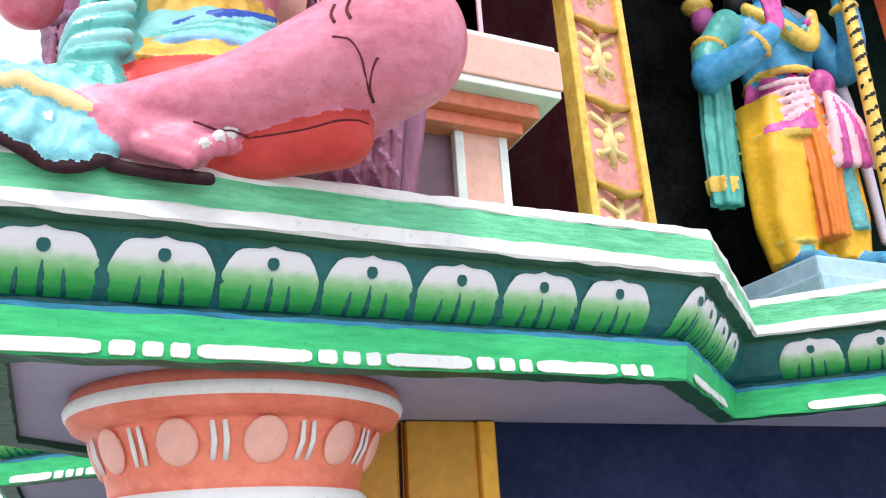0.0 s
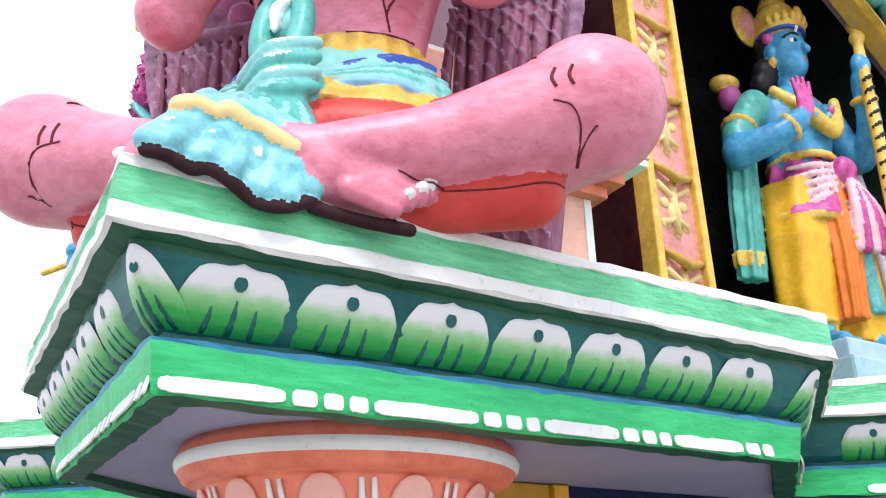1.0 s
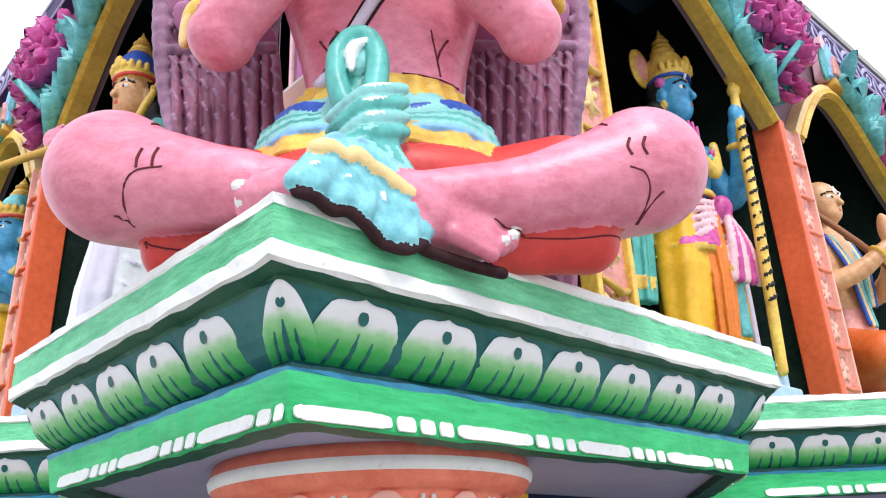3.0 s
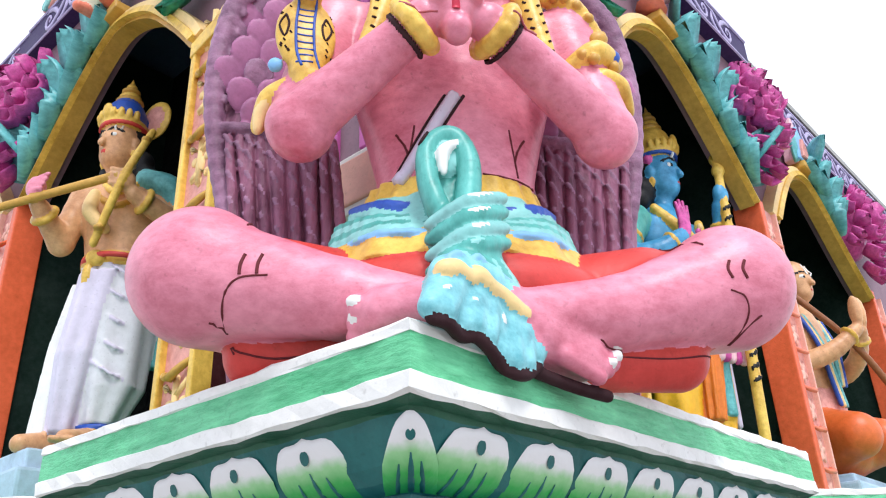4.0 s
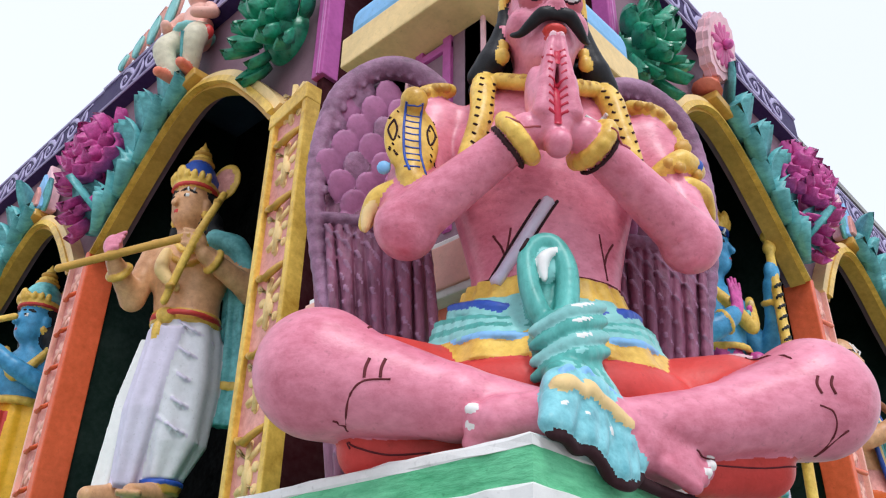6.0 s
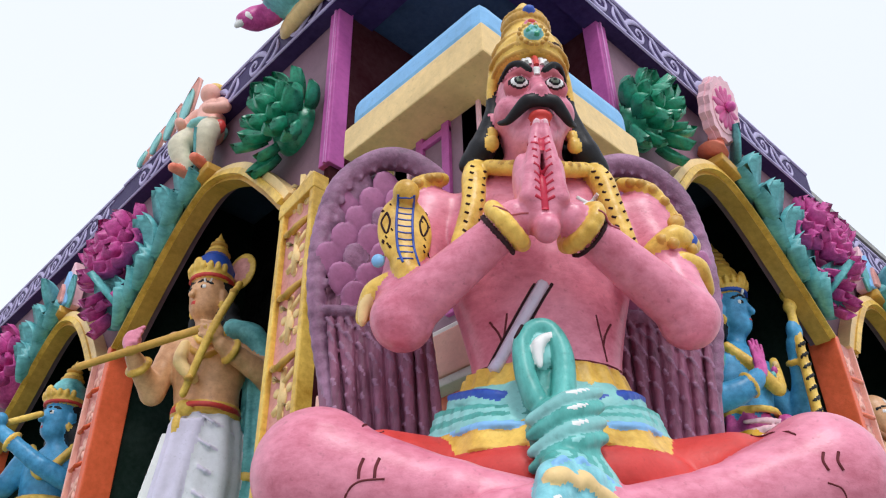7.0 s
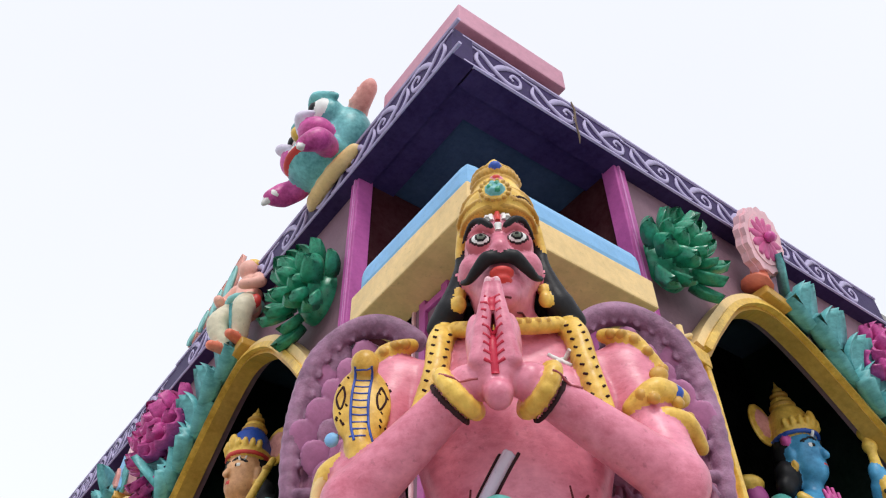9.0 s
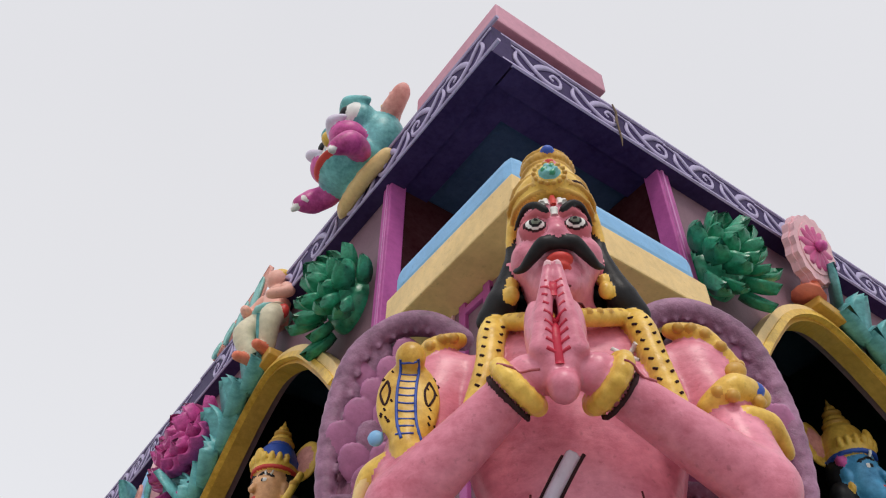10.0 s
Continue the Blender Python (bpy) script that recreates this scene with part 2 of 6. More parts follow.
def shift_line(line, d):
    """A plan line moved d to its right side, mitred."""
    out = []
    n = len(line)
    for i, p in enumerate(line):
        p = Vector(p)
        dirs = []
        if i > 0:
            dirs.append((p - Vector(line[i - 1])).normalized())
        if i < n - 1:
            dirs.append((Vector(line[i + 1]) - p).normalized())
        ns = [Vector((-q.y, q.x)) for q in dirs]
        if len(ns) == 1:
            out.append(p + ns[0] * d)
        else:
            h = (ns[0] + ns[1]).normalized()
            out.append(p + h * d / h.dot(ns[0]))
    return out


# ---- modelled clay: solid forms melted together and skinned ----
class Clay:
    def __init__(self, lo, hi, h):
        self.lo, self.h = np.array(lo, float), h
        self.n = [int(math.ceil((b - a) / h)) + 1 for a, b in zip(lo, hi)]
        self.ax = [(lo[i] + h * np.arange(self.n[i])).astype(np.float32) for i in range(3)]
        self.d = np.full(self.n, 9.0, np.float32)
        self.m = np.zeros(self.n, np.int16)
        self.mats, self.extra = [], []

    def mat(self, m):
        if m not in self.mats:
            self.mats.append(m)
        return self.mats.index(m)

    def _put(self, lo, hi, fn, m, k):
        pad = k + 2.5 * self.h
        sl, g = [], []
        for i in range(3):
            a = max(0, int((lo[i] - pad - self.lo[i]) / self.h))
            b = min(self.n[i], int((hi[i] + pad - self.lo[i]) / self.h) + 2)
            if b <= a:
                return
            sl.append(slice(a, b))
            g.append(self.ax[i][a:b].reshape([-1 if j == i else 1 for j in range(3)]))
        sl = tuple(sl)
        e = fn(*g).astype(np.float32)
        d = self.d[sl]
        mi = self.mat(m)
        self.m[sl] = np.where(e < d, mi, self.m[sl])
        if k > 0:
            w = np.clip(0.5 + 0.5 * (d - e) / k, 0, 1)
            self.d[sl] = d * (1 - w) + e * w - k * w * (1 - w)
        else:
            self.d[sl] = np.minimum(d, e)

    def cone(self, a, b, r1, r2, m, k=0.015, flat=1.0):
        a, b = np.array(a, float), np.array(b, float)
        ab = b - a
        L = float(ab @ ab) + 1e-9
        R = max(r1, r2)

        def fn(x, y, z):
            t = np.clip(((x - a[0]) * ab[0] + (y - a[1]) * ab[1] + (z - a[2]) * ab[2]) / L, 0, 1)
            q = np.sqrt((x - a[0] - t * ab[0]) ** 2 + ((y - a[1] - t * ab[1]) / flat) ** 2 + (z - a[2] - t * ab[2]) ** 2)
            return (q - (r1 + (r2 - r1) * t)) * min(1, flat)
        self._put(np.minimum(a, b) - R, np.maximum(a, b) + R, fn, m, k)

    def line(self, pts, radii, m, k=0.008, flat=1.0, n=5):
        pts = spline(pts, n)
        if isinstance(radii, (int, float)):
            radii = [radii] * 2
        r = np.interp(np.linspace(0, 1, len(pts)), np.linspace(0, 1, len(radii)), radii)
        for i in range(len(pts) - 1):
            self.cone(pts[i], pts[i + 1], r[i], r[i + 1], m, k if i == 0 else min(k, 0.006), flat)

    def ball(self, c, r, m, k=0.015, rot=(0, 0, 0)):
        if isinstance(r, (int, float)):
            r = (r, r, r)
        M = np.array(Euler([radians(a) for a in rot]).to_matrix().transposed())
        R = max(r)

        def fn(x, y, z):
            X, Y, Z = x - c[0], y - c[1], z - c[2]
            q = [(M[i, 0] * X + M[i, 1] * Y + M[i, 2] * Z) for i in range(3)]
            k0 = np.sqrt(sum((q[i] / r[i]) ** 2 for i in range(3)))
            k1 = np.sqrt(sum((q[i] / r[i] ** 2) ** 2 for i in range(3))) + 1e-6
            return k0 * (k0 - 1) / k1
        self._put([v - R for v in c], [v + R for v in c], fn, m, k)

    def stack(self, rows, m, k=0.015, fold=0.0, folds=9):
        """Rows (z, cx, cy, ax, ay) of an upright body with oval cross-sections; fold: pleats."""
        A = np.array(rows, float)
        R = A[:, 3:].max()

        def fn(x, y, z):
            v = [np.interp(z, A[:, 0], A[:, i]) for i in range(1, 5)]
            X, Y = (x - v[0]) / v[2], (y - v[1]) / v[3]
            q = np.sqrt(X * X + Y * Y) + 1e-6
            e = (q - 1) * np.minimum(v[2], v[3])
            if fold:
                e = e - fold * np.sin(folds * np.arctan2(Y, X) + 1.3)
            return np.maximum(e, np.maximum(A[0, 0] - z, z - A[-1, 0]))
        self._put([A[:, 1].min() - R, A[:, 2].min() - R, A[0, 0]], [A[:, 1].max() + R, A[:, 2].max() + R, A[-1, 0]], fn, m, k)

    def ring(self, c, axis, R, r, m, k=0.004, n=14):
        t = Vector(axis).normalized()
        s = t.cross(Vector((0.1, 1, 0.2))).normalized()
        w = s.cross(t)
        p = [Vector(c) + R * (math.cos(2 * math.pi * i / n) * s + math.sin(2 * math.pi * i / n) * w) for i in range(n + 1)]
        for a, b in zip(p, p[1:]):
            self.cone(a, b, r, r, m, k)

    def front(self, x, z, sign=1):
        """Where the skin is met from the front (greatest y) at x, z."""
        i, k = int(round((x - self.lo[0]) / self.h)), int(round((z - self.lo[2]) / self.h))
        if not (0 <= i < self.n[0] and 0 <= k < self.n[2]):
            return None
        col = self.d[i, :, k]
        ins = np.nonzero(col < 0)[0]
        if len(ins) == 0:
            return None
        j = ins[-1]
        if j + 1 >= self.n[1]:
            return self.ax[1][j]
        return float(self.ax[1][j] + self.h * col[j] / (col[j] - col[j + 1]))

    def stroke(self, pts, r, m, n=5, lift=0.0):
        """A brushed line laid over the front of the figure, given in (x, z)."""
        line, run = spline([(x, 0, z) for x, z in pts], n), []
        for p in line:
            y = self.front(p.x, p.z)
            if y is None or (run and abs(y - run[-1][1]) > 0.03):
                if len(run) > 1:
                    self.extra.append((run, r, m))
                run = []
            if y is not None:
                run.append((p.x, y + lift, p.z))
        if len(run) > 1:
            self.extra.append((run, r, m))

    def build(self, name, M, smooth=True):
        D = self.d
        ins = D < 0
        nx, ny, nz = D.shape
        c = [ins[i:nx - 1 + i, j:ny - 1 + j, k:nz - 1 + k] for i in (0, 1) for j in (0, 1) for k in (0, 1)]
        s = sum(q.astype(np.int8) for q in c)
        cells = np.argwhere((s > 0) & (s < 8))
        idx = np.full((nx - 1, ny - 1, nz - 1), -1, np.int32)
        idx[tuple(cells.T)] = np.arange(len(cells))
        acc, cnt = np.zeros((len(cells), 3)), np.zeros(len(cells))
        corners = [(i, j, k) for i in (0, 1) for j in (0, 1) for k in (0, 1)]
        for a in corners:
            for ax in range(3):
                if a[ax]:
                    continue
                b = list(a)
                b[ax] = 1
                ia, ib = cells + a, cells + b
                da, db = D[tuple(ia.T)], D[tuple(ib.T)]
                hit = (da < 0) != (db < 0)
                t = np.where(hit, da / np.where(da == db, 1, da - db), 0)
                p = ia + t[:, None] * (ib - ia)
                acc[hit] += p[hit]
                cnt[hit] += 1
        verts = self.lo + self.h * acc / cnt[:, None]
        quads, qm = [], []
        for ax in range(3):
            o = [i for i in range(3) if i != ax]
            lo, hi = [slice(None)] * 3, [slice(None)] * 3
            lo[ax], hi[ax] = slice(0, -1), slice(1, None)
            a, b = ins[tuple(lo)], ins[tuple(hi)]
            e = np.argwhere(a != b)
            ok = np.all([(e[:, i] > 0) & (e[:, i] < D.shape[i] - 1) for i in o], axis=0)
            e = e[ok]
            u, v = np.zeros(3, int), np.zeros(3, int)
            u[o[0]], v[o[1]] = 1, 1
            q = np.stack([idx[tuple((e - u - v).T)], idx[tuple((e - v).T)], idx[tuple(e.T)], idx[tuple((e - u).T)]], 1)
            flip = ins[tuple(e.T)]
            if ax == 1:
                flip = ~flip
            q[~flip] = q[~flip][:, ::-1]
            quads.append(q)
            ei = e.copy()
            ei[:, ax] += (~ins[tuple(e.T)]).astype(int)
            qm.append(self.m[tuple(ei.T)])
        quads, qm = np.concatenate(quads), np.concatenate(qm)
        # even out the borders between the colours
        for _ in range(2):
            votes = np.zeros((len(verts), len(self.mats)), np.float32)
            for j in range(4):
                np.add.at(votes, (quads[:, j], qm), 1)
            tally = votes[quads].sum(1)
            tally[np.arange(len(qm)), qm] += 0.5
            qm = tally.argmax(1)
        bm = bmesh.new()
        for run, r, m in self.extra:
            tube(bm, run, r, 6, self.mat(m))
        bm.verts.index_update()
        ev = [tuple(v.co) for v in bm.verts]
        ef = [[v.index + len(verts) for v in f.verts] for f in bm.faces]
        em = [f.material_index for f in bm.faces]
        bm.free()
        me = bpy.data.meshes.new(name)
        me.from_pydata(verts.tolist() + ev, [], quads.tolist() + ef)
        for m in self.mats:
            me.materials.append(m)
        me.polygons.foreach_set("material_index", qm.tolist() + em)
        me.polygons.foreach_set("use_smooth", [smooth] * len(me.polygons))
        me.update()
        turn = M.copy()
        turn.translation = (0, 0, 0)
        me.transform(turn)
        if turn.determinant() < 0:
            me.flip_normals()
        ob = new(name, me)
        ob.location = M.translation
        return ob


# ---- setting ----
bm = bmesh.new()
box(bm, (-60, -60, -0.3), (60, 60, 0.0))
tagged(part("ground", bm, CONCRETE), "plain grey concrete ground round the shrine", "ground", kind="structure")

TOP = 3.0
LINE_L = [(-0.06, 6.5), (-0.06, 1.61), (0.31, 1.25), (-0.02, 0.88), (0, 0), (1.2, 0), (1.59, 0.325), (1.97, -0.015), (6.5, -0.015)]
PROFILE = [(0.30, TOP), (0.022, TOP), (0.002, TOP), (-0.002, TOP - 0.004), (-0.002, 2.984), (0, 2.982), (0, 2.938), (-0.004, 2.936), (-0.004, 2.916), (0.002, 2.912), (0.028, 2.91), (0.030, 2.903), (0.034, 2.893), (0.042, 2.875), (0.053, 2.855),
           (0.068, 2.838), (0.088, 2.826), (0.088, 2.817), (0.070, 2.815), (0.072, 2.808), (0.082, 2.752), (0.086, 2.750), (0.128, 2.750), (0.130, 2.765), (0.30, 2.765)]
PMAT = [0, 1, 1, 1, 1, 0, 1, 1, 1, 2, 2, 3, 3, 3, 3, 3, 3, 4, 4, 5, 5, 6, 6, 8]


def ledge():
    bm = bmesh.new()
    # laid by hand: the arrises wander by a few millimetres
    last = len(LINE_L) - 1
    steps = [max(1, int((Vector(LINE_L[i + 1]) - Vector(LINE_L[i])).length / (0.09 if i in (0, last - 1) else 0.035))) for i in range(last)]
    rnd = random.Random(11)
    rows = []
    for j, (ins, z) in enumerate(PROFILE):
        wob = 0.002 if j < len(PROFILE) - 2 and j > 0 else 0.0
        q = shift_line(LINE_L, ins)
        line = [q[i].lerp(q[i + 1], k / n) for i, n in enumerate(steps) for k in range(n)] + [q[-1]]
        rows.append([bm.verts.new((p.x + rnd.uniform(-wob, wob), p.y + rnd.uniform(-wob, wob), z + rnd.uniform(-wob, wob))) for p in line])
    for j, (a, b) in enumerate(zip(rows, rows[1:])):
        for i in range(len(a) - 1):
            f = bm.faces.new((a[i], a[i + 1], b[i + 1], b[i]))
            f.material_index = PMAT[j]
    # deck and soffit behind the moulding
    for row, m in ((rows[0], 7), (rows[-1], 8)):
        z = row[0].co.z
        ring = list(row) + [bm.verts.new((6.5, 6.5, z))]
        f = bm.faces.new(ring)
        f.material_index = m
    return part("ledge", bm, [GREEN, WHITE, GREEN_D, TEAL_D, BLUE_F, GREEN_B, GREEN_D, GREEN, SOFFIT])


LEDGE = tagged(ledge(), "green painted cement ledge with white edge stripes and petal moulding", "ledge", kind="structure")


def cove(s):
    """Place on the petal moulding, s from 0 at its top to 1 at its foot: inset and height."""
    pts = [(0.030, 2.903), (0.034, 2.893), (0.042, 2.875), (0.053, 2.855), (0.068, 2.838), (0.088, 2.826)]
    x = s * (len(pts) - 1)
    i = min(int(x), len(pts) - 2)
    t = x - i
    return pts[i][0] * (1 - t) + pts[i + 1][0] * t, pts[i][1] * (1 - t) + pts[i + 1][1] * t


def petal_mesh(w, bend=0.0, pointed=False):
    """One raised petal of the moulding, with its dot and three dark streaks; foot towards -z, front is -y, at z 2.903.
    bend: half the angle of the corner that it is wrapped round."""
    bm = bmesh.new()
    nu, nv = 16, 10
    half = w / 2
    cb, tb = math.cos(bend), math.tan(bend)

    def on(x, s, proud):
        ins, z = cove(max(0.0, min(1.0, s)))
        return Vector((x, ins / cb + (math.hypot(x, 0.006) - 0.006) * tb - proud, z - 2.903 + (0.012 * -s if s < 0 else 0)))
    grid = {}
    for j in range(nv + 1):
        for i in range(nu + 1):
            a = -1 + 2 * i / nu
            if pointed:
                top = -0.02 + 0.62 * abs(a) ** 1.7
            else:
                # round shoulders and a small pinched point
                top = 0.10 + 0.42 * max(0.0, abs(a) - 0.45) ** 2.2 / 0.55 ** 2.2 - 0.10 * math.exp(-(a / 0.13) ** 2)
            s = top + (1 - top) * j / nv
            edge = min(1, (1 - abs(a)) / 0.16) * min(1, j / 1.4 + 0.2)
            grid[i, j] = bm.verts.new(on(a * half * 0.97 * (1 - 0.06 * (j / nv) ** 2), s, 0.0050 * edge + 0.0008))
    for j in range(nv):
        for i in range(nu):
            bm.faces.new((grid[i, j], grid[i + 1, j], grid[i + 1, j + 1], grid[i, j + 1]))
    # dot
    n = 10
    r = 0.0085 if w > 0.07 else 0.006
    c = on(0.0, 0.36, 0.0068)
    f = bm.faces.new([bm.verts.new(c + Vector((math.cos(2 * math.pi * k / n) * r, -0.35 * math.sin(2 * math.pi * k / n) * r, math.sin(2 * math.pi * k / n) * r * 1.1))) for k in range(n)])
    f.material_index = 1
    for dx, s0, r1 in ((-0.20, 0.64, 0.0030), (0.0, 0.54, 0.0036), (0.18, 0.62, 0.0030)):
        tube(bm, [on(dx * w * (1 + 0.10 * t), s0 + (0.99 - s0) * t, 0.0066) for t in (0, 0.35, 0.7, 1)], [0.0010, r1, r1 * 1.25, r1 * 1.1], 5, 1, 0.3)
    me = bpy.data.meshes.new("petal")
    bmesh.ops.recalc_face_normals(bm, faces=bm.faces)
    bm.to_mesh(me)
    bm.free()
    me.materials.append(PETAL)
    me.materials.append(TEAL_D)
    me.polygons.foreach_set("use_smooth", [True] * len(me.polygons))
    return me


PETAL_ME = {w: petal_mesh(w) for w in (0.140, 0.128)}
CORNER_ME = {45: petal_mesh(0.068, radians(45), True), 21: petal_mesh(0.075, radians(21), True)}


def petal_row(a, b, first, step, count, me):
    a, b = Vector(a), Vector(b)
    d = (b - a).normalized()
    rot = Matrix.Rotation(math.atan2(d.y, d.x), 4, "Z")
    for i in range(count):
        p = a + d * (first + step * i)
        share("petal", me, Matrix.Translation((p.x, p.y, 2.903)) @ rot @ pose(0, 0, 0, random.uniform(-0.6, 0.6), 0, random.uniform(-1, 1)), LEDGE)


# dashes along the foot of the moulding
def dash_row(a, b, inset):
    a, b = Vector(a), Vector(b)
    d = (b - a).normalized()
    nrm = Vector((-d.y, d.x))
    L = (b - a).length
    s, k = 0.085, 0
    rot = Matrix.Rotation(math.atan2(d.y, d.x), 4, "Z")
    while s < L - 0.09:
        for ln in (0.150, 0.030, 0.026, 0.024):
            ln2 = min(ln * random.uniform(0.9, 1.08), L - 0.085 - s)
            if ln2 < 0.012:
                s = L
                break
            bm = bmesh.new()
            n = 10
            hw, hh = ln2 / 2, 0.0105
            ring = []
            for q in range(4 * n):
                t = 2 * math.pi * q / (4 * n)
                cx, sx = math.cos(t), math.sin(t)
                x = math.copysign(abs(cx) ** 0.35, cx) * hw
                z = math.copysign(abs(sx) ** 0.5, sx) * hh * random.uniform(0.9, 1.05)
                ring.append(bm.verts.new((x, 0, z)))
            f = bm.faces.new(ring)
            r = bmesh.ops.extrude_face_region(bm, geom=[f])
            bmesh.ops.translate(bm, verts=[v for v in r["geom"] if isinstance(v, bmesh.types.BMVert)], vec=(0, -0.003, 0))
            ob = part("white_dash", bm, WHITE, LEDGE)
            p = a + d * (s + hw) + nrm * inset
            ob.matrix_basis = Matrix.Translation((p.x, p.y, 2.762)) @ rot @ pose(0, 0, 0, -10, 0, 0)
            s += ln2 + 0.009
        if s > 3.6:
            break


def plinth_column():
    bm = bmesh.new()
    c = (0.475, 0.43)
    prof = [(0.235, 0), (0.235, 0.12), (0.213, 0.16), (0.213, 2.50), (0.220, 2.535), (0.220, 2.560), (0.232, 2.568), (0.236, 2.580), (0.236, 2.592), (0.228, 2.600), (0.222, 2.606), (0.226, 2.622), (0.238, 2.652),
            (0.252, 2.682), (0.256, 2.696), (0.254, 2.702), (0.278, 2.704), (0.293, 2.711), (0.302, 2.724), (0.306, 2.728), (0.309, 2.738), (0.306, 2.744), (0.303, 2.752), (0.298, 2.7655)]
    mats = [0] * (len(prof) - 1)
    for j in (6, 7, 8):
        mats[j] = 1
    mats[18] = mats[19] = mats[20] = 1
    prof = [(r * 0.92, z) for r, z in prof]
    lathe(bm, prof, c, 56, mats)
    col = part("column", bm, [PEACH, WHITE], None, "", True)
    tagged(col, "round coral painted column with a white-banded capital under the ledge", "column")
    # medallions and bars round the bell of the capital
    for k in range(22):
        a = 2 * math.pi * k / 22
        bm = bmesh.new()
        if k % 2 == 0:
            n, r = 14, 0.034
            bmesh.ops.create_uvsphere(bm, u_segments=12, v_segments=8, radius=r, matrix=Matrix.Diagonal((1, 0.22, 1.08, 1)))
            nm = "medallion"
        else:
            for dx in (-0.012, 0.006):
                tube(bm, [(dx, 0, -0.03), (dx + 0.003, -0.003, 0), (dx, 0, 0.03)], [0.004, 0.005, 0.004], 6, 0, 0.5)
            nm = "painted_bar"
        ob = part(nm, bm, PEACH_L if k % 2 == 0 else WHITE, col, "", True)
        ob.matrix_basis = Matrix.Translation((c[0], c[1], 2.666)) @ Matrix.Rotation(a, 4, "Z") @ pose(0, -0.227, 0, 24, 0, 0)


plinth_column()

# lower storey: navy wall with an ochre door post, below the soffit
bm = bmesh.new()
box(bm, (1.05, 0.60, 0), (6.5, 0.80, 2.764))
box(bm, (0.60, 1.05, 0), (0.80, 6.5, 2.764))
tagged(part("wall_lower", bm, NAVY), "navy blue painted lower wall in shade", "wall", kind="structure")
bm = bmesh.new()
box(bm, (0.735, 0.59, 0), (0.825, 0.75, 2.763), 0, 0.005)
box(bm, (0.828, 0.60, 0), (0.842, 0.74, 2.763), 2, 0.003)
box(bm, (0.845, 0.585, 0), (1.005, 0.75, 2.763), 0, 0.005)
box(bm, (1.006, 0.575, 0), (1.048, 0.76, 2.763), 1, 0.004)
tagged(part("door_post", bm, [paint("ochre_door_paint", (0.60, 0.30, 0.02), 0.45), YELLOW, MAROON]), "ochre and yellow painted door post on the navy wall", "door post", kind="structure")

# ---- upper storey ----
F = 0.51
ARCH1 = [(1.48, 4.50), (1.60, 4.66), (1.78, 4.855), (1.99, 4.945), (2.20, 4.865), (2.46, 4.66), (2.73, 4.41)]
ARCH2 = [(2.95, 4.41), (3.10, 4.62), (3.27, 4.80), (3.45, 4.875), (3.64, 4.80), (3.92, 4.57), (4.18, 4.38)]


def arch_line(pts):
    return [(p.x, p.z) for p in spline([(u, 0, z) for u, z in pts], 7)]


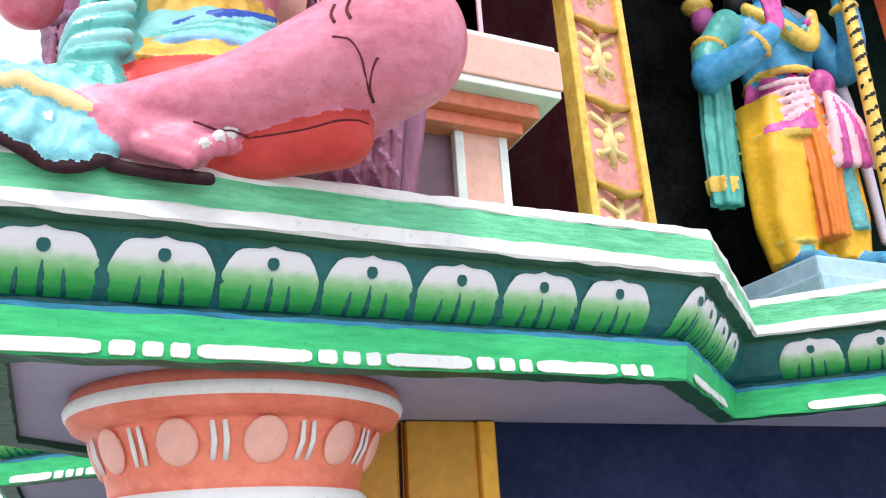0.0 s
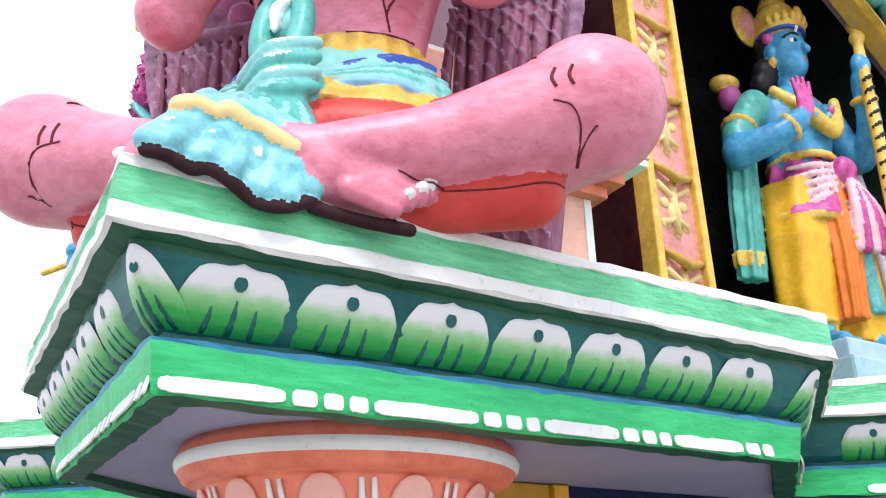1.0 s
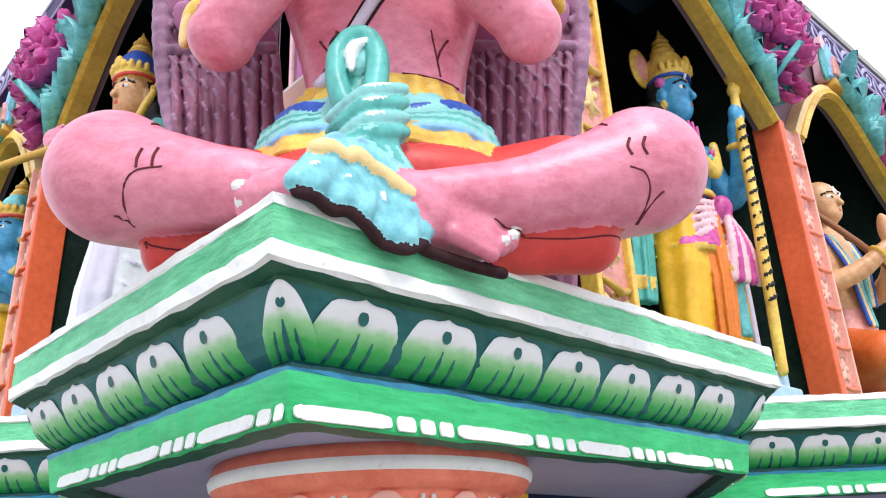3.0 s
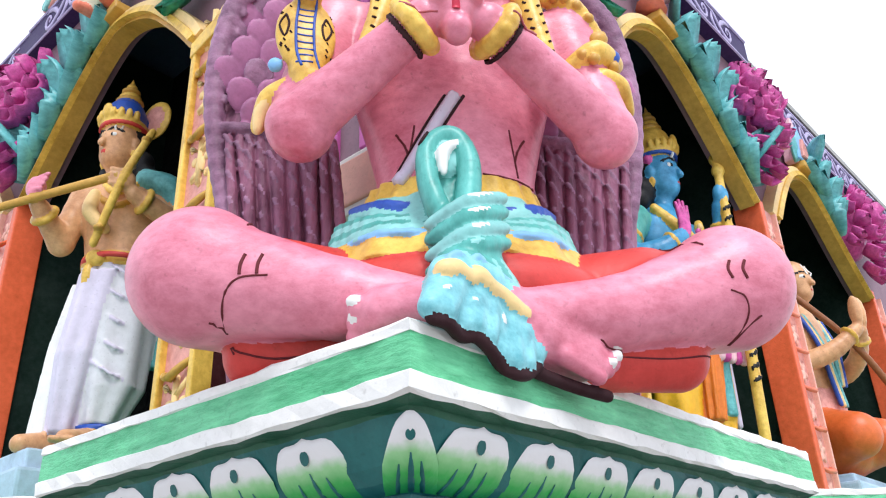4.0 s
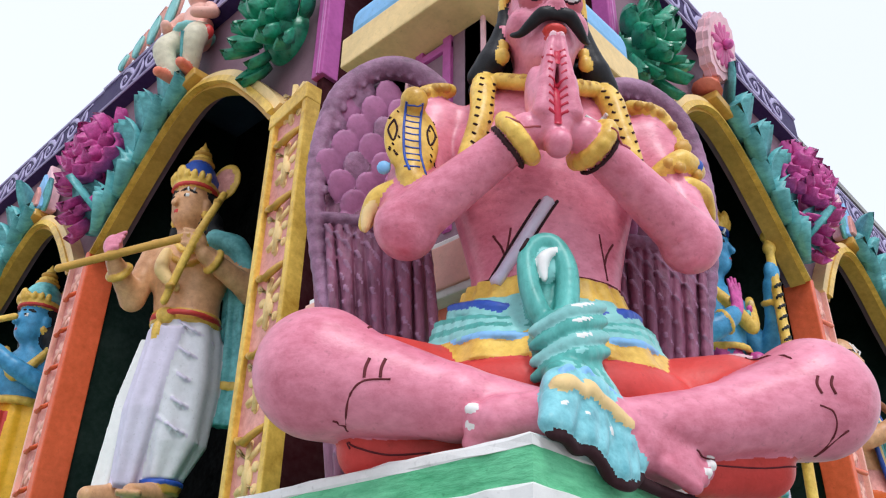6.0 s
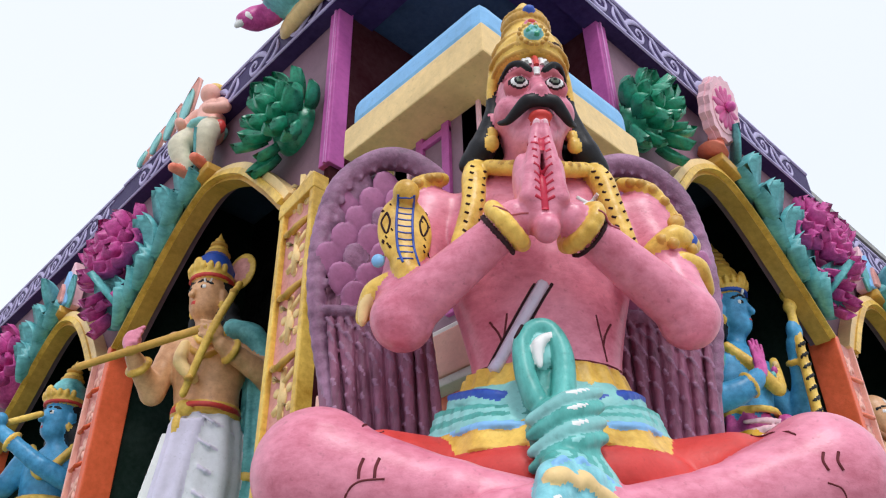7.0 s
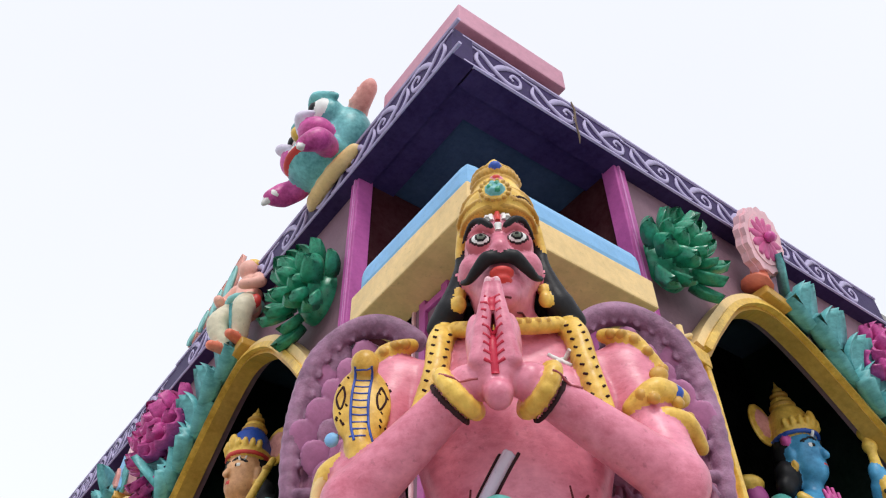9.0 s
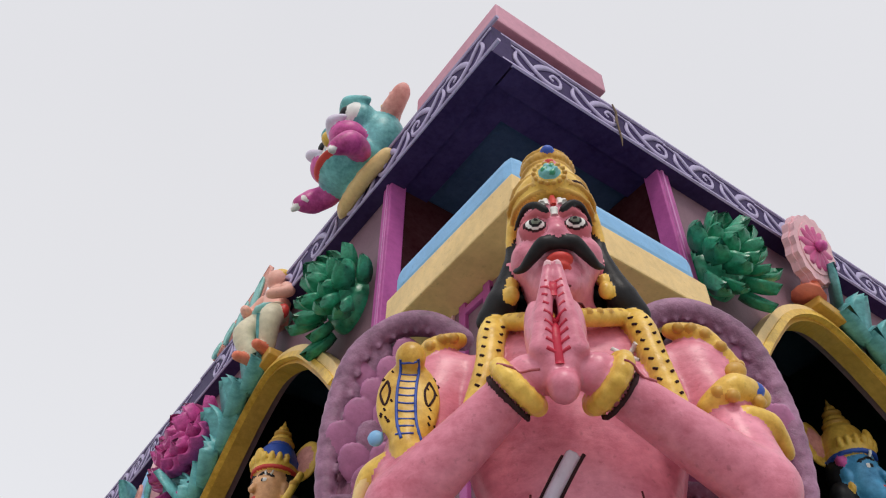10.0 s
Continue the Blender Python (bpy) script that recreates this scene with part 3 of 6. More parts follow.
def facade(side):
    nm = "right" if side == "R" else "left"
    # wall above the arches
    bm = bmesh.new()
    a1, a2 = arch_line(ARCH1), arch_line(ARCH2)
    low = [(1.30, 4.50)] + a1 + [(2.752, 4.39), (2.752, 3.0), (2.925, 3.0), (2.925, 4.39)] + a2 + [(4.20, 4.36), (4.20, 3.0), (6.4, 3.0)]
    poly = low + [(6.4, 5.40), (1.30, 5.40)]
    prism(bm, side, poly, F + 0.06, F + 0.10)
    tagged(part("wall_" + nm, bm, MAUVE_W), "mauve painted upper wall with arched niches", "wall", kind="structure")
    # niche linings; the back wall's near-black colour holds the depth's shade
    bm = bmesh.new()
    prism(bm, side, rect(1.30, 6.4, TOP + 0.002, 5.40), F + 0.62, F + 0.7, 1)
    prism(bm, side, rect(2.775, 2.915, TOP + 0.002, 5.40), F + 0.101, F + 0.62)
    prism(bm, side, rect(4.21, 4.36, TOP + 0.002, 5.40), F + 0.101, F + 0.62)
    tagged(part("niche_wall_" + nm, bm, [NICHE, BACK_SHADE]), "dark green side walls of the niches, back wall coloured near-black for shade", "wall", kind="structure")
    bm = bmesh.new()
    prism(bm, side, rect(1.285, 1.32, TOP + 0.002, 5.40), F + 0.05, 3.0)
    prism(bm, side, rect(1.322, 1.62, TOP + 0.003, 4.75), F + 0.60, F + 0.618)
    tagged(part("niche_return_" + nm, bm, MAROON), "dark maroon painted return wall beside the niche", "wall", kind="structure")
    # arch mouldings
    for pts in (ARCH1, ARCH2):
        line = arch_line(pts)
        mid = sum(u for u, _ in line) / len(line)
        arch = empty("niche_arch", P(side, mid, F + 0.06, pts[0][1]))
        inv = Matrix.Translation(-arch.location)
        for nm2, o0, o1, d0, d1, mat in (("outer_moulding", 0.0, 0.040, F - 0.012, F + 0.058, CREAM), ("middle_moulding", -0.016, 0.010, F - 0.026, F + 0.050, GOLD), ("inner_moulding", -0.034, -0.014, F - 0.004, F + 0.066, GOLD_D)):
            bm = bmesh.new()
            V = [Vector(p) for p in line]
            offs = []
            for i, p in enumerate(V):
                t = (V[min(i + 1, len(V) - 1)] - V[max(i - 1, 0)]).normalized()
                offs.append((p, Vector((-t.y, t.x))))
            rows = []
            for o, d in ((o0, d0), (o1, d0 + 0.006), (o1, d1), (o0, d1)):
                rows.append([bm.verts.new(P(side, p.x + n.x * o, d, p.y + n.y * o)) for p, n in offs])
            for a in range(4):
                for i in range(len(V) - 1):
                    bm.faces.new((rows[a][i], rows[a][i + 1], rows[(a + 1) % 4][i + 1], rows[(a + 1) % 4][i]))
            bm.faces.new([r[0] for r in rows])
            bm.faces.new([r[-1] for r in rows])
            bmesh.ops.bevel(bm, geom=[e for e in bm.edges if len(e.link_faces) == 2 and e.calc_face_angle(0) > 0.9], offset=0.004, segments=1, affect="EDGES")
            ob = part(nm2, bm, mat, arch)
            ob.matrix_parent_inverse = inv
        # keystone block
        ku, kz = max(line, key=lambda q: q[1])
        bm = bmesh.new()
        prism(bm, side, [(ku - 0.03, kz + 0.040), (ku + 0.12, kz + 0.012), (ku + 0.115, kz + 0.06), (ku - 0.02, kz + 0.085)], F - 0.05, F + 0.058, 0, 0.008)
        ob = part("keystone", bm, GOLD_D, arch)
        ob.matrix_parent_inverse = inv
        tagged(arch, "yellow and ochre moulded arch framing a niche", "arch", "niche arches")
    # ornate pilaster
    pil = empty("pilaster", P(side, 1.39, F, TOP))
    inv = Matrix.Translation(-pil.location)

    def pp(name, bm, mat, smooth=False):
        ob = part(name, bm, mat, pil, "", smooth)
        ob.matrix_parent_inverse = inv
    bm = bmesh.new()
    prism(bm, side, rect(1.312, 1.462, TOP + 0.002, 4.45), F + 0.012, F + 0.10)
    pp("panel", bm, ROSE)
    for u0, u1 in ((1.288, 1.313), (1.461, 1.486)):
        bm = bmesh.new()
        prism(bm, side, rect(u0, u1, TOP + 0.002, 4.48), F - 0.008, F + 0.102, 0, 0.005)
        pp("edge_strip", bm, GOLD)
    bm = bmesh.new()
    prism(bm, side, [(1.286, 4.46), (1.49, 4.42), (1.49, 4.48), (1.286, 4.525)], F - 0.012, F + 0.10, 0, 0.005)
    pp("top_strip", bm, GOLD)
    for i in range(6):
        z = 3.10 + 0.25 * i
        bm = bmesh.new()
        tube(bm, [P(side, u, F + 0.008 - 0.022 * math.sin(math.pi * t), z - 0.035 * (1 - abs(2 * t - 1)) + 0.018 * (0.5 - t)) for t, u in ((q / 6, 1.313 + 0.148 * q / 6) for q in range(7))], [0.008, 0.011, 0.013, 0.014, 0.013, 0.011, 0.008], 6)
        pp("ridge", bm, GOLD_D, True)
        # raised flower spray between two ridges
        bm = bmesh.new()
        for du, dz, r, q in ((0, 0.125, 0.026, 1.3), (-0.028, 0.15, 0.018, 0.9), (0.028, 0.15, 0.018, 0.9), (0, 0.175, 0.017, 1.2), (-0.03, 0.09, 0.016, 1), (0.03, 0.09, 0.016, 1), (0, 0.07, 0.014, 1.4), (-0.045, 0.20, 0.012, 1), (0.045, 0.20, 0.012, 1), (0.0, 0.215, 0.012, 1.2)):
            bmesh.ops.create_icosphere(bm, subdivisions=2, radius=r, matrix=T(side, 1.387 + du * 1.2, F + 0.012, z + dz * 1.0) @ Matrix.Diagonal((1, 0.42, q, 1)))
        m5 = T(side, 1.387, F + 0.010, z)
        tube(bm, [m5 @ Vector(q) for q in ((0, 0, 0.06), (0, 0, 0.22))], 0.012, 6)
        tube(bm, [m5 @ Vector(q) for q in ((-0.055, 0, 0.205), (0, 0, 0.17), (0.055, 0, 0.205))], 0.010, 6)
        tube(bm, [m5 @ Vector(q) for q in ((-0.04, 0, 0.085), (0, 0, 0.11), (0.04, 0, 0.085))], 0.010, 6)
        pp("flower_relief", bm, CREAM, True)
    tagged(pil, "yellow-edged pilaster with rose panels and raised yellow flowers", "pilaster", "pilasters")
    # piers between niches
    for u0, u1 in ((2.735, 2.945), (4.185, 4.395)):
        pier = empty("pier", P(side, (u0 + u1) / 2, F, TOP))
        inv2 = Matrix.Translation(-pier.location)
        bm = bmesh.new()
        prism(bm, side, rect(u0 + 0.03, u1, TOP + 0.002, 4.43), F + 0.012, F + 0.10, 0, 0.006)
        ob = part("shaft", bm, ROSE, pier)
        ob.matrix_parent_inverse = inv2
        bm = bmesh.new()
        prism(bm, side, rect(u0, u0 + 0.045, TOP + 0.004, 4.425), F - 0.016, F + 0.112, 0, 0.006)
        ob = part("edge_board", bm, ORANGE, pier)
        ob.matrix_parent_inverse = inv2
        for u in (u0 + 0.054, u1 - 0.010):
            bm = bmesh.new()
            prism(bm, side, rect(u - 0.007, u + 0.007, TOP + 0.006, 4.425), F - 0.010, F + 0.02, 0, 0.004)
            ob = part("edge_strip", bm, PEACH_L, pier)
            ob.matrix_parent_inverse = inv2
        for i in range(8):
            z = 3.06 + i * 0.168
            bm = bmesh.new()
            m4 = T(side, (u0 + u1) / 2 + 0.022, F + 0.010, z)
            tube(bm, [m4 @ Vector(q) for q in ((-0.06, 0, 0.012), (-0.03, -0.022, -0.006), (0.03, -0.026, -0.002), (0.06, 0, 0.02))], [0.006, 0.011, 0.011, 0.006], 6)
            ob = part("ridge", bm, ORANGE if side == "L" else PEACH, pier, "", True)
            ob.matrix_parent_inverse = inv2
            bm = bmesh.new()
            for k in range(5):
                a2 = 1.2566 * k + 0.3 * i
                bmesh.ops.create_icosphere(bm, subdivisions=2, radius=0.019, matrix=m4 @ Matrix.Translation((0.026 * math.cos(a2), 0.002, 0.080 + 0.030 * math.sin(a2))) @ Matrix.Rotation(-a2, 4, "Y") @ Matrix.Diagonal((1.35, 0.55, 0.75, 1)))
            tube(bm, [m4 @ Vector(q) for q in ((-0.04, 0.002, 0.03), (-0.015, -0.006, 0.05), (0.01, 0.002, 0.10), (0.045, 0.002, 0.135))], [0.004, 0.009, 0.008, 0.004], 6)
            ob = part("flower_relief", bm, PEACH_L, pier, "", True)
            ob.matrix_parent_inverse = inv2
        tagged(pier, "orange-edged pier with a rose panel of raised flowers", "pier", "niche piers")
    # magenta strips at the corner end of the wall
    bm = bmesh.new()
    prism(bm, side, rect(1.268, 1.330, 4.58, 5.40), F + 0.03, F + 0.10, 0, 0.004)
    prism(bm, side, rect(1.284, 1.297, 4.58, 5.40), F + 0.022, F + 0.04, 1, 0.003)
    tagged(part("trim_" + nm, bm, [MAGENTA, paint("light_magenta_paint", (0.6, 0.24, 0.5))]), "magenta painted strip up the end of the wall", "trim", kind="structure")
    # fascia of the eave, stepping back and down over the second bay
    for bay, (u0, u1, z0, z1, d0, n0, n1) in enumerate(((0.552 if side == "R" else 0.505, 3.08, 5.372, 5.552, 0.505, 0, 9), (3.082, 6.45, 5.245 if side == "R" else 5.372, 5.415 if side == "R" else 5.552, 0.535 if side == "R" else 0.512, 10, 22))):
        bm = bmesh.new()
        prism(bm, side, rect(u0, u1, z0, z1), d0, 0.60)
        fas = part("fascia_%s_%d" % (nm, bay + 1), bm, PURPLE)
        tagged(fas, "purple eave board with lilac scrollwork", "fascia", kind="structure")
        for z in (z0 + 0.009, z1 - 0.008):
            bm = bmesh.new()
            tube(bm, [P(side, u0 - 0.05 * (bay == 0), d0 - 0.001, z), P(side, u1, d0 - 0.001, z)], 0.0085, 6)
            part("edge_line", bm, LILAC, fas)
        for i in range(n0, n1):
            m4 = T(side, 0.66 + 0.265 * i, d0 - 0.002, (z0 + z1) / 2)
            share("scroll", SCROLL_ME, m4 @ Matrix.Diagonal((1 if side == "R" else -1, 1, 1.22, 1)), fas)


def scroll_mesh():
    bm = bmesh.new()
    tube(bm, spline([(-0.15, 0, 0.045), (-0.08, 0, 0.035), (-0.02, 0, -0.012), (0.05, 0, -0.045), (0.105, 0, -0.03), (0.115, 0, 0.005), (0.085, 0, 0.02), (0.065, 0, 0.0), (0.08, 0, -0.012)], 4), [0.005] * 4 + [0.010] * 12 + [0.008] * 10 + [0.006] * 7, 6, 0, 0.7)
    tube(bm, spline([(-0.02, 0, -0.012), (0.03, 0, 0.03), (0.08, 0, 0.05), (0.13, 0, 0.052)], 4), [0.004, 0.008, 0.012, 0.014, 0.014, 0.013, 0.012, 0.011, 0.010, 0.008, 0.006, 0.004, 0.003], 6, 0, 0.6)
    tube(bm, spline([(-0.09, 0, 0.03), (-0.10, 0, -0.02), (-0.06, 0, -0.05), (-0.015, 0, -0.045)], 4), [0.004, 0.006, 0.009, 0.011, 0.012, 0.011, 0.010, 0.009, 0.008, 0.006, 0.005, 0.004, 0.003], 6, 0, 0.6)
    me = bpy.data.meshes.new("scroll")
    bmesh.ops.recalc_face_normals(bm, faces=bm.faces)
    bm.to_mesh(me)
    bm.free()
    me.materials.append(LILAC)
    me.polygons.foreach_set("use_smooth", [True] * len(me.polygons))
    return me


SCROLL_ME = scroll_mesh()
for side in "RL":
    facade(side)

# eave: purple underside strip, navy soffit, roof slab, pink block on the corner
bm = bmesh.new()
a = 0.60
box(bm, (a + LEFT_SHIFT, a, 5.385), (6.45, a + 0.12, 5.50))
box(bm, (a + LEFT_SHIFT, a + 0.12, 5.385), (a + LEFT_SHIFT + 0.12, 6.45, 5.50))
tagged(part("eave_strip", bm, PURPLE), "dark purple strip along the underside of the eave", "eave", kind="structure")
bm = bmesh.new()
box(bm, (0.61, 0.66, 5.42), (6.45, 6.45, 5.5))
tagged(part("soffit", bm, DARKB), "navy blue soffit under the corner of the roof", "soffit", kind="structure")
bm = bmesh.new()
box(bm, (0.50, 0.55, 5.501), (6.45, 6.45, 5.543))
tagged(part("roof", bm, CONCRETE), "flat cement roof slab over the upper storey", "roof", kind="structure")
bm = bmesh.new()
box(bm, (0.56, 0.57, 5.546), (1.03, 1.03, 5.70), 1)
box(bm, (0.515, 0.525, 5.70), (1.08, 1.08, 5.83), 0, 0.008)
tagged(part("roof_block", bm, [PINKBOX, paint("plum_paint", (0.18, 0.02, 0.06), 0.45)]), "dusty pink capped block with a plum base on the roof corner", "block")


# ---- corner kiosk behind the figure ----
def kiosk():
    k = empty("corner_kiosk", (0.5, 0.5, TOP))
    inv = Matrix.Translation(-k.location)

    def q(name, bm, mats, label=""):
        ob = part(name, bm, mats, k, label)
        ob.matrix_parent_inverse = inv
    x0, y0, x1, y1 = 0.46, 0.45, 1.07, 0.87
    bm = bmesh.new()
    box(bm, (x0 + 0.03, y0 + 0.03, TOP + 0.002), (x1 - 0.03, y1 - 0.03, 4.42))
    q("core", bm, MAUVE_W)
    for px, py in ((x0, y0), (x1 - 0.13, y0), (x0, y1 - 0.13)):
        bm = bmesh.new()
        box(bm, (px, py, TOP + 0.002), (px + 0.13, py + 0.13, 3.40), 0, 0.004)
        q("post", bm, PEACH_L)
        for dx, dy in ((0, 0), (0.112, 0), (0, 0.112)):
            bm = bmesh.new()
            box(bm, (px + dx - 0.004, py + dy - 0.004, TOP + 0.004), (px + dx + 0.018, py + dy + 0.018, 3.395), 0, 0.003)
            q("corner_strip", bm, WHITE)
        bm = bmesh.new()
        box(bm, (px + 0.03, py + 0.03, 3.60), (px + 0.10, py + 0.10, 4.42), 0, 0.004)
        q("upper_post", bm, SKYB)
        for dx in (0.022, 0.096):
            bm = bmesh.new()
            box(bm, (px + dx, py + 0.022, 3.61), (px + dx + 0.012, py + 0.034, 4.418), 0, 0.003)
            q("corner_strip", bm, PINK_L)
    for lo, hi in (((x0 + 0.14, y0 + 0.018, 3.72), (x0 + 0.17, y0 + 0.034, 4.42)), ((x1 - 0.17, y0 + 0.018, 3.72), (x1 - 0.14, y0 + 0.034, 4.42)), ((x0 + 0.018, y0 + 0.14, 3.72), (x0 + 0.034, y0 + 0.17, 4.42)), ((x0 + 0.018, y1 - 0.17, 3.72), (x0 + 0.034, y1 - 0.14, 4.42)),
                   ((x0 + 0.14, y0 + 0.0185, 4.31), (x1 - 0.14, y0 + 0.0345, 4.335)), ((x0 + 0.0185, y0 + 0.14, 4.31), (x0 + 0.0345, y1 - 0.14, 4.335))):
        bm = bmesh.new()
        box(bm, lo, hi, 0, 0.003)
        q("panel_strip", bm, MAGENTA)
    for z0, z1, o, m in ((3.395, 3.425, 0.03, PEACH), (3.425, 3.462, 0.06, PEACH), (3.462, 3.482, 0.10, WHITE), (3.482, 3.588, 0.105, PEACH_L), (3.580, 3.604, 0.098, WHITE)):
        bm = bmesh.new()
        box(bm, (x0 - o, y0 - o, z0), (x1 + o, y1 + o, z1), 0, 0.004)
        q("cap", bm, m)
    bm = bmesh.new()
    box(bm, (0.36, 0.335, 4.352), (1.07, 0.93, 4.462), 0, 0.006)
    q("canopy_band", bm, CREAM)
    bm = bmesh.new()
    box(bm, (0.373, 0.348, 4.460), (1.057, 0.917, 4.578), 0, 0.035)
    q("canopy_top", bm, SKYB)
    tagged(k, "mauve corner kiosk with coral posts and a cream and blue canopy", "kiosk")


kiosk()


# ---- seated figure on the corner ----
def seated_statue():
    c = Clay((-0.56, -0.34, -0.12), (0.56, 0.42, 1.34), 0.0037)
    BROWN = paint("brown_line_paint", (0.13, 0.02, 0.025), 0.6, gloss=0.1)
    CRIMSON = paint("crimson_paint", (0.55, 0.012, 0.05), 0.4)
    # wings: rolled rim, dark bed, rounded scale feathers, band, ropes of long feathers
    BED = paint("plum_wing_paint", (0.075, 0.016, 0.042), 0.55, 0.3, 40, 0.8, second=(0.17, 0.05, 0.10))
    for s in (-1, 1):
        ox = 0.0 if s < 0 else -0.045
        X = lambda x: ox + s * x
        c.ball((X(0.335), -0.195, 0.745), (0.120, 0.040, 0.235), BED, 0.0)
        c.cone((X(0.335), -0.190, 0.56), (X(0.285), -0.165, 0.03), 0.120, 0.095, MAUVE, 0.02, 0.40)
        rim = [(0.195, -0.150, 0.935), (0.260, -0.140, 0.972), (0.335, -0.140, 0.968), (0.412, -0.145, 0.90), (0.446, -0.155, 0.78), (0.452, -0.160, 0.64), (0.428, -0.165, 0.47), (0.392, -0.165, 0.34), (0.372, -0.160, 0.20)]
        c.line([(X(x), y, z) for x, y, z in rim], [0.024, 0.027, 0.024, 0.022, 0.019, 0.015, 0.010], MAUVE_R, 0.006)
        line = spline(rim, 5)
        for i in range(3, len(line) - 8, 2):
            p, q = line[i], line[i + 1]
            t = (q - p).normalized()
            n = Vector((t.z, 0, -t.x))
            w = p + n * 0.024
            c.ball((X(w.x), p.y + 0.010, w.z), (0.007, 0.004, 0.012), MAUVE_R if i % 4 else BED, 0.006)
        for r in range(7):
            for q in range(4):
                x, z = 0.250 + 0.058 * q + 0.029 * (r % 2), 0.900 - 0.050 * r
                if ((x - 0.325) / 0.108) ** 2 + ((z - 0.745) / 0.215) ** 2 < 1.0 or z < 0.72 and 0.24 < x < 0.41:
                    tilt = s * (18 + 6 * ((q * 3 + r) % 3))
                    c.ball((X(x), -0.154 + 0.003 * ((q + r) % 3), z), (0.034, 0.0070, 0.042), MAUVE_L if (q * 2 + r) % 4 else MAUVE_R, 0.001, (-17, tilt, s * 16))
                    c.cone((X(x + 0.006), -0.156, z + 0.012), (X(x + 0.018), -0.162, z + 0.036), 0.011, 0.006, MAUVE_R, 0.006)
        c.line([(X(0.225), -0.145, 0.575), (X(0.31), -0.138, 0.562), (X(0.425), -0.150, 0.575)], [0.012, 0.014, 0.012], MAUVE_R, 0.004)
        for i in range(11):
            x0, x1 = 0.218 + 0.0198 * i, 0.196 + 0.0162 * i
            a = [(X(x0), -0.146, 0.55), (X((x0 + x1) / 2 + 0.008 * (i % 3 - 1)), -0.130 - 0.005 * (i % 2), 0.32), (X(x1), -0.125, 0.04)]
            c.line(a, [0.008, 0.0105, 0.010], MAUVE, 0.004)
            rope = spline(a, 9)
            for j in range(len(rope) - 1):
                p = rope[j]
                if (i + j) % 2 == 0:
                    c.cone((p.x - 0.007, p.y + 0.008, p.z), (p.x + 0.007, p.y + 0.008, p.z - 0.022), 0.0042, 0.0025, MAUVE_R, 0.003)
    # red cloth under the legs and lap
    for s in (-1, 1):
        c.cone((-0.005 + s * 0.310, 0.078, 0.040), (-0.01 + s * 0.14, 0.115 - s * 0.014, 0.020), 0.050, 0.036, REDC, 0.0)
    c.ball((-0.01, 0.045, 0.135), (0.235, 0.130, 0.085), REDC, 0.004)
    for s in (-1, 1):
        c.cone((-0.01 + s * 0.12, -0.01, 0.140), (-0.01 + s * 0.29, 0.045, 0.150), 0.090, 0.086, REDC, 0.006)
    # legs, crossed at the shins
    for s, kx, ky, kz, mid, ank, end in ((-1, -0.398, 0.135, 0.140, (-0.20, 0.200, 0.080), (-0.045, 0.222, 0.054), (0.055, 0.200, 0.034)), (1, 0.400, 0.108, 0.150, (0.20, 0.150, 0.088), (0.03, 0.206, 0.058), (-0.09, 0.270, 0.046))):
        c.cone((-0.01 + s * 0.17, -0.03, 0.090), (kx, ky - 0.02, kz), 0.062, 0.090, PINK, 0.003)
        c.ball((kx, ky, kz), (0.094, 0.090, 0.094), PINK, 0.03)
        c.cone((kx - s * 0.01, ky + 0.010, kz - 0.008), mid, 0.086, 0.053, PINK, 0.02)
        c.cone(mid, ank, 0.053, 0.036, PINK, 0.012)
        c.cone(ank, end, 0.036, 0.030, PINK, 0.012)
    # feet
    c.cone((0.055, 0.196, 0.034), (0.125, 0.166, 0.016), 0.040, 0.036, PINK, 0.012)
    for i, (x, y) in enumerate(((0.172, 0.142), (0.168, 0.160), (0.156, 0.174), (0.142, 0.184))):
        c.cone((x - 0.05, y + 0.024, 0.020 - 0.006 * i), (x + 0.002, y, 0.022 - 0.014 * i), 0.021 - 0.002 * i, 0.0172 - 0.002 * i, PINK, 0.006)
        if i < 3:
            c.ball((x + 0.010, y + 0.010, 0.029 - 0.014 * i), (0.0105 - 0.002 * i, 0.0085, 0.0115 - 0.0022 * i), WHITE, 0.0)
    c.line([(0.05, 0.212, -0.022), (0.11, 0.184, -0.034), (0.16, 0.162, -0.040)], 0.009, LINE, 0.0)
    c.cone((-0.09, 0.270, 0.044), (-0.150, 0.262, 0.042), 0.036, 0.031, PINK, 0.012)
    for i in range(3):
        c.cone((-0.145, 0.262 - 0.010 * i, 0.046 - 0.015 * i), (-0.182, 0.258 - 0.014 * i, 0.046 - 0.015 * i), 0.018, 0.0150, PINK, 0.005)
        if i < 2:
            c.ball((-0.187, 0.266 - 0.012 * i, 0.051 - 0.016 * i), (0.012 - 0.003 * i, 0.009, 0.009), WHITE, 0.0)
    # torso
    c.stack([(0.32, -0.002, -0.035, 0.135, 0.092), (0.40, 0.0, -0.035, 0.142, 0.096), (0.48, 0.0, -0.035, 0.160, 0.104), (0.58, 0.0, -0.035, 0.188, 0.116), (0.67, 0.0, -0.035, 0.215, 0.116), (0.74, 0.0, -0.035, 0.205, 0.102), (0.79, 0.0, -0.025, 0.14, 0.085), (0.84, 0.0, 0.0, 0.075, 0.06)], PINK, 0.01)
    for s in (-1, 1):
        c.ball((s * 0.085, 0.030, 0.635), (0.088, 0.055, 0.068), PINK, 0.03)
